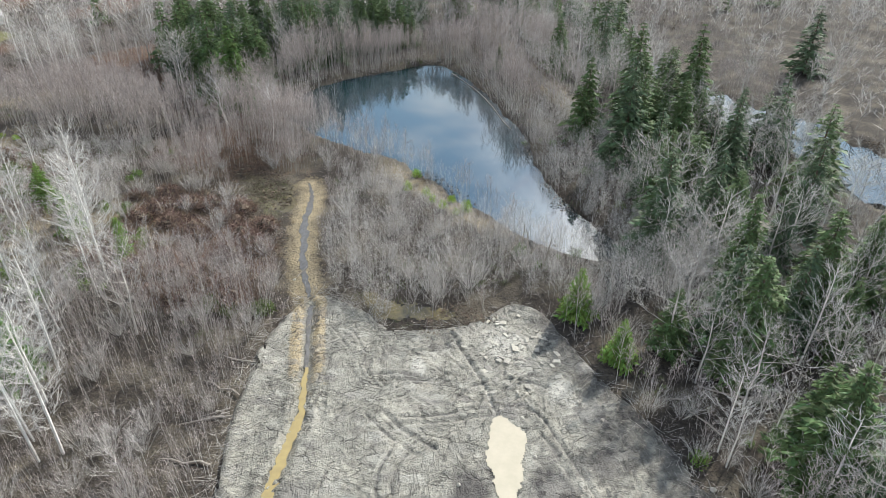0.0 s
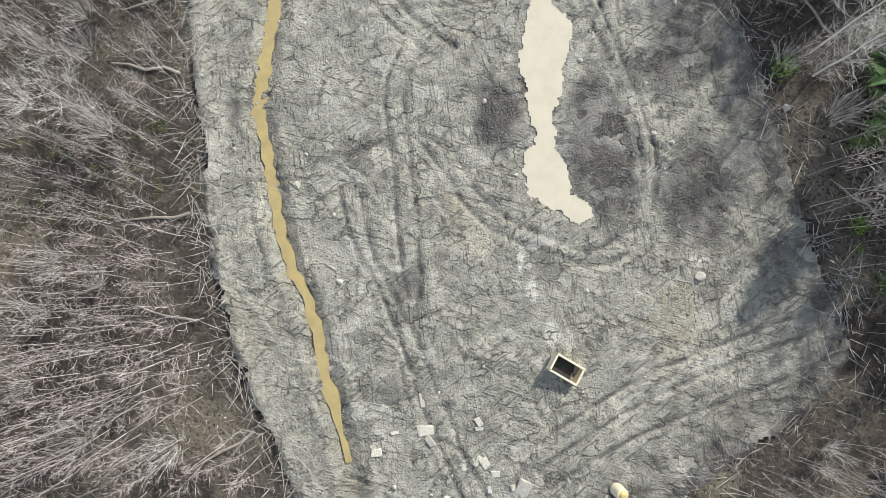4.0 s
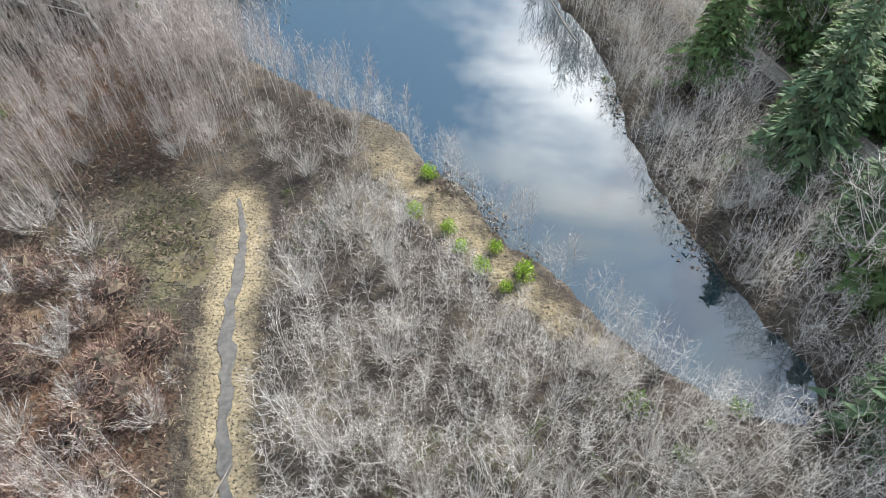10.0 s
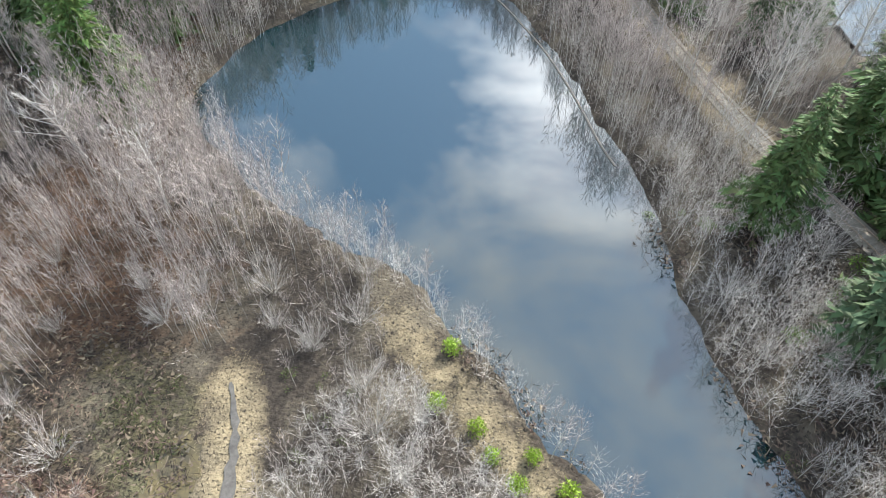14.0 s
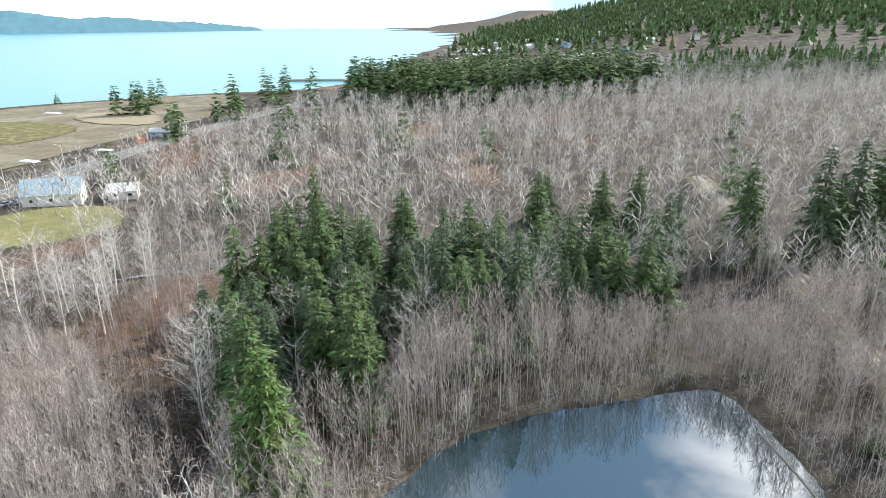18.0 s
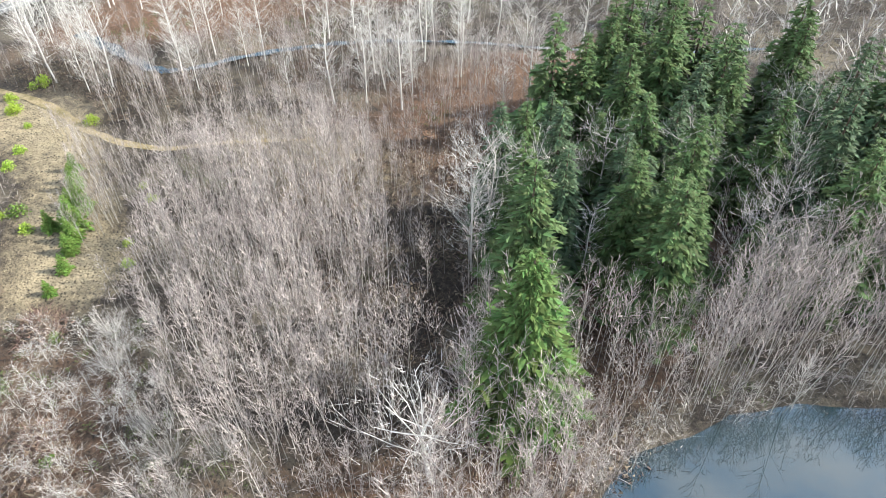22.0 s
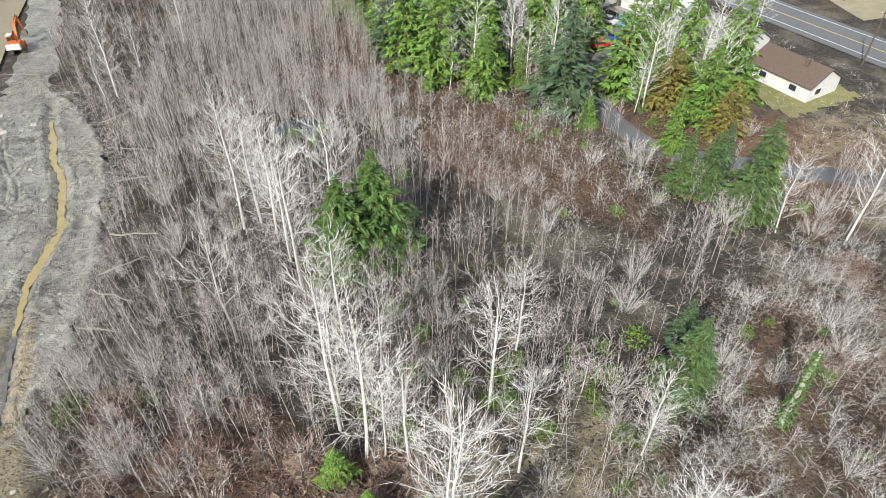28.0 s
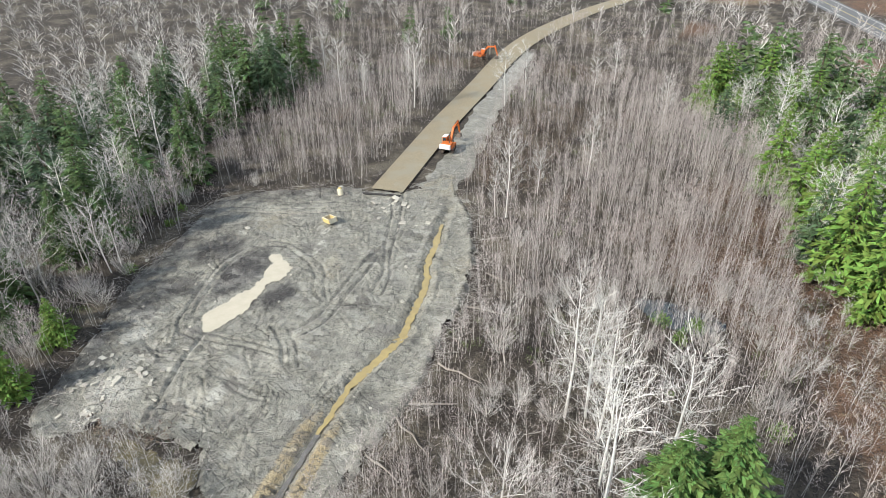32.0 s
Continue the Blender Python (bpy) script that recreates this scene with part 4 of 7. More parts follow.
def open_ground(x, y, margin=0.0):
    """True where nothing tall grows."""
    o = (off_poly(x, y, CLEARING) < 0.6 + margin) | (off_poly(x, y, POND) < margin - 0.3) | (off_line(x, y, TRAIL) < 3.4 + margin) | (off_line(x, y, RAIL) < np.where(np.asarray(y) > 188, 1.2, 3.2) + margin)
    o |= (off_poly(x, y, SLOUGH) < 1.0) | (off_line(x, y, ROAD) < 5.5 + margin) | (off_line(x, y, HIGHWAY) < 12) | (off_line(x, y, SAND) < 2.2) | (off_line(x, y, LANE) < 3.5)
    o |= off_line(x, y, VERGE) < 3.6
    o |= x < np.interp(y, [-300, -130, -45, 45, 115, 200, 300, 430], [-50, -112, -146, -178, -200, -220, -250, -268])
    o |= (off_line(x, y, CREEK) < 2.0)
    return o




def grow_saplings():
    x, y, u = candidates(1.2, (-170, 90, -150, 275), 11)
    far = np.hypot(x + 30, y - 75) > 150
    ok = ~open_ground(x, y) & ~(off_poly(x, y, BARE) < 0) & ~((off_poly(x, y, GLADE) < 0) & ~inside(x, y, PALE_ROW)) & ~(off_poly(x, y, MOSS) < 0) & ~inside(x, y, TOWN_W)
    ring = (off_poly(x, y, POND) < 15)
    dens = np.full(x.shape, 0.34)
    hgt = np.full(x.shape, 8.0)
    kind = np.zeros(x.shape, int)
    for poly, d, h, k in ((CONIFER_N, 0.14, 8, 1), (CONIFER_E, 0.12, 6, 2), (ALDER_NW, 0.95, 10, 0), (BRAMBLE_W, 0.05, 4.5, 2), (BRUSH_W, 0.62, 3.4, 2), (RED_S, 0.27, 4.5, 2),
                          (GREEN_SW, 0.15, 8, 1), (MIDDLE, 0.85, 5.5, 2)):
        s = inside(x, y, poly)
        dens[s], hgt[s], kind[s] = d, h, k
    s = ring & (x > -46) & (y > 126)
    dens[s], hgt[s], kind[s] = 1.0, 10.5, 0
    s = ring & (x > 14) & (y < 150)
    dens[s], hgt[s], kind[s] = 1.2, 6.5, 2
    s = (x > -62) & (x < -24) & (y < 84) & (y > -60)
    dens[s], hgt[s], kind[s] = 1.0, 7.2, 1
    s = (x > 2) & (x < 52) & (y < 14) & (y > -130)
    dens[s], hgt[s], kind[s] = 0.5, 8.0, 1
    s = (x > -60) & (x < -28) & (y > 112) & (y < 150)
    dens[s], hgt[s], kind[s] = 0.9, 8.0, 0
    s = inside(x, y, PALE_ROW)
    dens[s], hgt[s], kind[s] = 0.9, 5.0, 1
    s = (off_line(x, y, RAIL) < 9) & (y > 148)
    dens[s], hgt[s], kind[s] = 0.6, 8.5, 1
    s = (off_line(x, y, RAIL) < 14) & (y > 188)
    dens[s], hgt[s], kind[s] = 0.8, 11.0, 0
    s = off_poly(x, y, POND) < 3
    dens[s] = 0.95
    s = ring & (x < -24) & (y > 126) & (y < 172)
    dens[s], hgt[s], kind[s] = 1.0, 11.0, 0
    dens = dens * np.clip(0.8 + 0.6 * vnoise(x, y, 0.16, 21) + 0.75 * vnoise(x, y, 0.55, 22), 0.18, 1.6) * np.where(far, 0.35, 1)
    shore = (off_poly(x, y, POND) < 2.4) & (u < 0.55)
    hgt[shore], kind[shore] = np.minimum(hgt[shore], 6.0), 2
    ok &= u < dens
    x, y, hgt, kind = x[ok], y[ok], hgt[ok], kind[ok]
    r = np.random.default_rng(5)
    hgt = hgt * r.uniform(0.72, 1.12, len(x)) * (1 + 0.25 * vnoise(x, y, 0.05, 24) + 0.2 * vnoise(x, y, 0.3, 26))
    p = np.column_stack([x, y, lie(x, y)])
    near = np.where((kind < 2) & (np.hypot(x + 30, y - 80) < 100) & (hgt > 5.5))[0]
    near = near[r.permutation(len(near))[:290]]
    protos = []
    for k in range(8):
        a, b = SAP[k]
        protos.append(make_thing("alder_sapling", [("stem", tri_mesh("stem", a, M["stem"])), ("twig_crown", tri_mesh("twig_crown", b, M["twig"]))],
                                 "slim bare alder sapling with pinkish twigs", "sapling", "alder saplings"))
    for i in near:
        ob = copy_thing(protos[r.integers(8)], pose(*p[i], 0, 0, r.uniform(0, 360)))
        ob.scale = (hgt[i], hgt[i], hgt[i])
    PROTOS.extend(protos)
    rest = np.ones(len(x), bool)
    rest[near] = False
    p, hgt, kind = p[rest], hgt[rest], kind[rest]
    for k, (tp, nm, mats, lab) in enumerate(((SAP, "alder_saplings", [M["bark"], M["twig"]], "dense stand of bare alder saplings with pinkish twigs"),
                                             (SAP_THIN, "thin_saplings", [M["stem"], M["twig"]], "thicket of slim bare grey saplings"),
                                             (SAP_BUSH, "bushy_saplings", [M["stem"], M["twig_grey"]], "tangle of bare bushy grey saplings"))):
        s = kind == k
        scatter_stuff(nm, p[s], hgt[s], tp, mats, lab, "saplings", widen=np.maximum(hgt[s], 5.5))
    print("saplings", len(x))


grow_saplings()


def grow_floor():
    x, y, u = candidates(1.75, (-175, 95, -170, 290), 31)
    base = ~open_ground(x, y, -1.4)
    r = np.random.default_rng(9)
    red = (vnoise(x, y, 0.07, 41) > 0.35) | inside(x, y, BRAMBLE_W) | inside(x, y, RED_S) | inside(x, y, BRUSH_W)
    green = (vnoise(x, y, 0.11, 43) > 0.58) | (inside(x, y, CONIFER_E) & (vnoise(x, y, 0.2, 45) > 0.1)) | (inside(x, y, BRUSH_W) & (vnoise(x, y, 0.16, 45) > 0.35))
    straw = (off_poly(x, y, BARE) < 0) | (off_line(x, y, TRAIL) + 1.3 * vnoise(x, y, 0.8, 47) < 3.8) | (off_poly(x, y, GLADE) < 0) | (vnoise(x, y, 0.09, 44) > 0.7)
    far = np.hypot(x + 30, y - 75) > 170
    u = np.where(far, u * 2, u)
    for nm, sel, tp, mat, lo, hi, lab, cat in (
            ("brambles", base & red & ~straw & ~(green & inside(x, y, BRUSH_W)) & (u < np.where(far, 0.3, 0.95)), BRIAR, M["bramble"], 1.2, 2.4, "mounded red-brown bramble thicket", "brambles"),
            ("twig_scrub", base & ~red & ~straw & ~green & (u < 0.34), MOUND, M["twig"], 0.9, 2.0, "low scrub of bare grey twigs", "scrub"),
            ("straw_tufts", base & straw & (u < 0.8), TUFT, M["grass_tuft"], 0.3, 0.7, "tufts of dead straw-coloured grass", "grass"),
            ("understory", base & green & ~straw & (u < 0.5), LEAFY, M["green_tuft"], 0.8, 1.8, "green fern and bramble understory", "undergrowth")):
        q = np.column_stack([x[sel], y[sel], lie(x[sel], y[sel])])
        scatter_stuff(nm, q, r.uniform(lo, hi, len(q)), tp, [mat], lab, cat)


grow_floor()


def grow_straw():
    x, y, u = candidates(0.7, (-34, 14, 54, 128), 35)
    d = np.minimum(off_line(x, y, TRAIL), off_line(x, y, DITCH))
    ok = ((d + 1.3 * vnoise(x, y, 0.6, 48) < 2.9) & (d > 0.6 + 0.5 * vnoise(x, y, 1.1, 50)) & (y > 56)) | ((off_poly(x, y, BARE) < 0) & (u < 0.6))
    r = np.random.default_rng(36)
    x, y = x[ok], y[ok]
    scatter_stuff("straw_mat", np.column_stack([x, y, np.maximum(lie(x, y), -0.05)]), r.uniform(0.25, 0.55, len(x)), TUFT, [M["grass_tuft"]], "matted dead grass along the wet track", "grass")
    x, y, u = candidates(0.8, (-15, 14, 69, 79), 37)
    ok = (off_poly(x, y, CLEARING) > -0.6) & (vnoise(x, y, 0.5, 49) > 0.15) & (u < 0.8) & (x < 4)
    scatter_stuff("wet_grass", np.column_stack([x, y, lie(x, y)])[ok], r.uniform(0.3, 0.7, ok.sum()), TUFT, [M["green_tuft"]], "tufts of green grass in the flooded hollow", "grass")


grow_straw()


def dome_core(r):
    """A bumpy closed dome added under a mound's canes to block light."""
    ring = []
    for e in (0.0, 0.35, 0.7, 1.05):
        a = np.arange(10) * 0.628 + e
        q = 0.92 * np.cos(e) * r.uniform(0.8, 1.12, 10)
        ring.append(np.column_stack([np.cos(a) * q, np.sin(a) * q, np.sin(e) * 0.85 * r.uniform(0.75, 1.1, 10) - 0.05]))
    out = []
    for lo, hi in zip(ring[:-1], ring[1:]):
        for k in range(10):
            n = (k + 1) % 10
            out += [np.stack([lo[k], lo[n], hi[n]]), np.stack([lo[k], hi[n], hi[k]])]
    top = np.array([0.0, 0.0, 0.86])
    return np.array(out + [np.stack([ring[-1][k], ring[-1][(k + 1) % 10], top]) for k in range(10)])


def grow_mounds():
    r = np.random.default_rng(13)
    dome = [[np.concatenate([thicket(r, 560, 0.8, 1.0), leafy(r, 160, 0.5) * (1.9, 1.9, 1.5)]), dome_core(r) * 0.86] for _ in range(6)]
    x, y, u = candidates(4.3, (-130, 30, 40, 135), 33)
    ok = (inside(x, y, BRAMBLE_W) & (u < 0.9)) | (inside(x, y, BRUSH_W) & (u < 0.08))
    ok &= ~open_ground(x, y, 1.0)
    q = np.column_stack([x[ok], y[ok], lie(x[ok], y[ok])])
    sz = r.uniform(1.9, 3.0, len(q))
    scatter_stuff("bramble_mounds", q, sz, dome, [M["rosy"], M["bramble"]], "rounded mounds of pinkish-brown bramble canes", "brambles", widen=sz * 0.95)


grow_mounds()


# ---- conifers ----
def conifer_mesh(r, whorls=20, droop=0.35, width=0.17, bare=0.08, full=7, frond=4, wild=(0.6, 1.2), spray=1.0):
    """A conifer one metre high: trunk tube and a crown of feathered boughs."""
    crown = []
    for i in range(whorls):
        t = bare + (1 - bare) * (i + r.uniform(-0.4, 0.4)) / whorls
        t = min(max(t, bare), 0.985)
        ln = width * (1 - t) ** 0.8 * r.uniform(0.8, 1.15) + 0.012
        n = max(4, int(full * (0.6 + 0.6 * (1 - t))))
        a0 = r.uniform(0, 6.28)
        for k in range(n):
            ang = a0 + (k + r.uniform(-0.4, 0.4)) * 6.283 / n
            l = ln * r.uniform(*wild)
            out = np.array([np.cos(ang), np.sin(ang), 0.0])
            side = np.array([-np.sin(ang), np.cos(ang), 0.0])
            tilt = r.uniform(-0.1, 0.25)
            spine = [np.array([0, 0, t]) + out * l * s + np.array([0, 0, l * ((0.22 + tilt) * s - droop * s * s * 1.6)]) for s in np.linspace(0.06, 1, frond + 1)]
            w = l * 0.40
            for j in range(int(frond * 2.3)):
                q = r.uniform(0.1, 1.0) * frond
                i0 = min(int(q), frond - 1)
                p0 = spine[i0] + (spine[i0 + 1] - spine[i0]) * (q - i0)
                lat = r.uniform(-1, 1)
                p0 = p0 + side * lat * w * (1.05 - q / frond) * 0.55
                d = out * r.uniform(0.5, 1.0) + side * lat * 0.9 + np.array([0, 0, r.uniform(-0.75, 0.15)])
                size = spray * (0.235 * l + 0.011) * r.uniform(0.7, 1.25)
                crown.append(tri_needle(p0, p0 + d / np.linalg.norm(d) * size, size * 0.62, np.array([r.normal(0, 0.5), r.normal(0, 0.5), 1.0])))
            crown.append(np.stack([spine[-2] - side * 0.006, spine[-2] + side * 0.006, spine[-1] + out * l * 0.08]))
    trunk = tube([(0, 0, -0.02), (0, 0, 0.5), (0, 0, 0.97)], [0.014, 0.009, 0.002], 6)
    return np.array(trunk), np.array(crown)


def stand(proto, x, y, h, r, wide=1.0):
    w = h * wide
    return copy_scaled(proto, x, y, float(lie(x, y)) - 0.1, w, h, r.uniform(0, 360))


def copy_scaled(proto, x, y, z, w, h, turn, tilt=0.0):
    ob = copy_thing(proto, pose(x, y, z, tilt, 0, turn))
    ob.scale = (w, w, h)
    return ob


rc = np.random.default_rng(17)
FIR, SPRUCE, YOUNG, CEDAR = [], [], [], []
for k in range(4):
    a, b = conifer_mesh(rc, 32, 0.32, 0.20, 0.05, 9, 8, (0.55, 1.3))
    FIR.append(make_thing("fir_tree", [("trunk", tri_mesh("trunk", a, M["bark_dark"])), ("crown", tri_mesh("crown", b, M["fir"]))],
                          "tall dark green fir with drooping boughs", "fir tree", "firs of the wood"))
for k in range(3):
    a, b = conifer_mesh(rc, 32, 0.42, 0.185, 0.08, 8, 7)
    SPRUCE.append(make_thing("spruce_tree", [("trunk", tri_mesh("trunk", a, M["bark_dark"])), ("crown", tri_mesh("crown", b, M["spruce"]))],
                             "narrow blue-green spruce rising from bare brush", "spruce tree", "spruces of the wood"))
for k in range(3):
    a, b = conifer_mesh(rc, 26, 0.18, 0.28, 0.03, 11, 6)
    YOUNG.append(make_thing("young_conifer", [("trunk", tri_mesh("trunk", a, M["bark_dark"])), ("crown", tri_mesh("crown", b, M["young"]))],
                            "bright green young conifer among bare saplings", "conifer", "young conifers"))
BROAD = []
for k in range(2):
    a, b = conifer_mesh(rc, 38, 0.24, 0.27, 0.05, 12, 9, (0.35, 1.35))
    BROAD.append(make_thing("broad_fir", [("trunk", tri_mesh("trunk", a, M["bark_dark"])), ("crown", tri_mesh("crown", b, M["broad"]))],
                            "broad sunlit yellow-green fir in the bare thicket", "fir tree", "broad firs"))
PROTOS += BROAD
a, b = conifer_mesh(rc, 20, 0.35, 0.30, 0.02, 9)
CEDAR.append(make_thing("bronze_cedar", [("trunk", tri_mesh("trunk", a, M["bark_dark"])), ("crown", tri_mesh("crown", b, M["cedar"]))],
                        "broad bronze-green cedar by the houses", "cedar tree", "cedars by the houses"))
PROTOS += FIR + SPRUCE + YOUNG + CEDAR
# simpler ones for the depth of the woods
FIR_DEEP, YOUNG_DEEP = [], []
for k in range(4):
    a, b = conifer_mesh(rc, 24, 0.34, 0.21, 0.07, 7, 4, (0.5, 1.3), 1.35)
    FIR_DEEP.append(make_thing("fir_tree", [("trunk", tri_mesh("trunk", a, M["bark_dark"])), ("crown", tri_mesh("crown", b, M["fir"] if k % 2 else M["spruce"]))],
                               "dark green fir deep in the wood", "fir tree", "firs of the wood"))
for k in range(3):
    a, b = conifer_mesh(rc, 26, 0.24, 0.24, 0.03, 9, 5, (0.5, 1.3))
    YOUNG_DEEP.append(make_thing("young_conifer", [("trunk", tri_mesh("trunk", a, M["bark_dark"])), ("crown", tri_mesh("crown", b, M["young"]))],
                                 "bright green conifer in the wood by the houses", "conifer", "young conifers"))
PROTOS += FIR_DEEP + YOUNG_DEEP

FAR_CONIFER, FAR_BARE = [], []
KEY_FIR = [(41.7, 143.1, 24), (54.9, 143.4, 24), (59.6, 127.1, 15.7), (56.4, 90.6, 17.2), (56.2, 72.6, 14.5), (28.9, 64.9, 10.2), (67.4, 84.1, 13.7),
           (38.9, 48.5, 12.7), (29.6, 134.2, 18.5), (34.1, 117.4, 25), (37, 100.5, 17), (-60.4, 163.1, 21.7), (-59.3, 180.1, 15.2), (-65.6, 221.9, 15.2), (14.3, 189.1, 7.2),
           (65.6, 32.4, 17.2), (68.5, 8.3, 19.2), (57, 2.9, 12.7), (55.7, -22.9, 19.2), (60.8, -41.5, 18)]
KEY_FIR2 = [(-51.6, 173.7, 19.5), (-58.3, 176.4, 18), (-80.9, 195.3, 17.2), (-74.3, 204.1, 21), (-48.3, 198.8, 21.2), (-77.6, 181.2, 8.7), (-48.6, 186, 10),
            (-41.2, 196.1, 19.5), (-35.5, 198.8, 22), (-54.8, 177, 17.5), (-83, 207.4, 20), (-62.3, 217.6, 19.2), (-35.1, 206.8, 18.2), (-44.5, 198.3, 17), (-21, 215.8, 17.7),
            (-45, 272, 14), (-67, 169, 18), (-63.5, 171.5, 18), (-74, 176.6, 17), (-39, 206, 18), (-36.4, 219, 19), (-24.6, 224, 18), (-82.3, 202.4, 20), (-64.2, 219.3, 21), (-53.6, 214.3, 20), (-50.3, 219.6, 20),
            (-43, 250, 20), (-26, 219.8, 18), (-13.9, 238.8, 20), (2.6, 256.3, 24), (-11.9, 255, 17), (16.1, 255.5, 27), (24.5, 265.8, 29), (33.5, 281, 27), (20, 260, 22), (-29, 257.5, 19), (-21, 261, 20)]
KEY_FIR3 = [(-103.2, 112.1, 8), (-102.9, 51.1, 11.5), (-99.1, 49.1, 9), (-149.6, 102.3, 12.2), (-86.5, 75, 6.7), (-83.2, 81.4, 11.2),
            (-104.7, 56.3, 14.5), (-101.4, 51.1, 10), (-105, 113.7, 9.5), (-131.9, 55.6, 17.2), (-144.2, 63.4, 16.2)]
KEY_YOUNG2 = [(-104, 130, 3.5), (-106, 131, 4), (-109.5, 131, 3), (-114, 133, 3.2), (-117, 134.5, 4), (-119, 135, 3.5), (-101, 128.5, 3), (-122, 136, 3.4), (-110, 129.5, 3.5), (-98, 126, 2.5)]
KEY_YOUNG = [(-50.2, 84.5, 5.7), (-52.6, 88.7, 5.7), (-62.7, 92.5, 7.7), (-64.5, 96.9, 5.7), (-73.2, 103.7, 8.2), (-99.2, 116.5, 3.7), (-92.5, 30.6, 6), (-108.2, 132, 5.7),
             (-111.9, 134.1, 4.5), (-98.8, 116.2, 2.2), (22.2, 62.6, 7.2), (19.8, 75.9, 4.5), (18.3, 71.8, 8.5)]
KEY_BRIGHT = [(-42.4, -73.7, 15.5), (-57.9, -23.6, 18), (-68.1, -23.4, 18), (-48.6, -50.7, 11.5), (-72.9, -1.3, 9.5), (-60.4, -36, 13.7), (-54.4, -49.7, 16), (-88.6, 18.9, 11.5),
              (-85.8, 14.8, 9), (-91.7, 31.1, 4.7), (-124.3, 15, 13.7), (-102.6, 39.2, 10.7), (-106.5, 56.2, 11.7), (-103.4, 49.4, 6.2)]
KEY_CEDAR = [(-107, 27.1, 11.2), (-109.5, 25.5, 10), (-113.7, 35.5, 9.2), (-111.5, 37, 8)]


def grow_conifers():
    r = np.random.default_rng(23)
    used = []

    def put(protos, x, y, h, wide):
        stand(protos[r.integers(len(protos))], x, y, h, r, wide)
        used.append((x, y))

    for x, y, h in KEY_FIR + KEY_FIR2 + KEY_FIR3:
        put(FIR if r.uniform() < 0.7 else SPRUCE, x, y, h, 1.05 + 2.5 / h)
    for x, y, h, w in ((-52.8, 155.1, 21, 0.9), (-56.8, 55.2, 15.2, 1.1), (-52.8, 57.6, 14, 1.0), (-115.2, 116, 17.5, 1.0)):
        put(BROAD, x, y, h, w)
    for x, y, h in KEY_YOUNG + KEY_YOUNG2:
        put(YOUNG, x, y, h, 1.1)
    for x, y, h in KEY_BRIGHT:
        put(YOUNG_DEEP if r.uniform() < 0.5 else FIR_DEEP, x, y, h, 0.85)
    for x, y, h in KEY_CEDAR:
        put(CEDAR, x, y, h, 1.35)
    x, y, u = candidates(4.5, (-250, 160, -260, 420), 51)
    ok = ~open_ground(x, y, 1.0)
    dens = np.where(inside(x, y, CONIFER_N), 0.6, np.where(inside(x, y, CONIFER_E), np.where((x > 56) & (y > 88), 0.12, 0.34), np.where(inside(x, y, GREEN_SW), 0.33, np.where(inside(x, y, EAST_WOOD), 0.16, 0.0))))
    dens = np.where((dens == 0) & (np.hypot(x + 30, y - 75) > 150), 0.004, dens)
    dens = np.where(((x < -84) & (y < -12)) | (np.hypot(x + 178, y - 228) < 42), 0.0, dens)
    dens = np.where(off_poly(x, y, CLEARING) < 9, 0.0, dens)
    ok &= u < dens
    for px, py in zip(x[ok], y[ok]):
        if min(math.hypot(px - a, py - b) for a, b in used) < 2.9:
            continue
        if len(used) > 430 or math.hypot(px + 25, py - 95) > 172:
            FAR_CONIFER.append((px, py, r.uniform(10, 20)))
            continue
        gs = inside(px, py, GREEN_SW)
        deep = gs or math.hypot(px + 15, py - 120) > 98 or px > 54
        put((YOUNG_DEEP if r.uniform() < 0.6 else FIR_DEEP) if gs else (FIR_DEEP if deep else (SPRUCE if r.uniform() < 0.4 else FIR)), px, py, r.uniform(12, 20), r.uniform(1.05, 1.4))
    print("conifers", len(used))


grow_conifers()


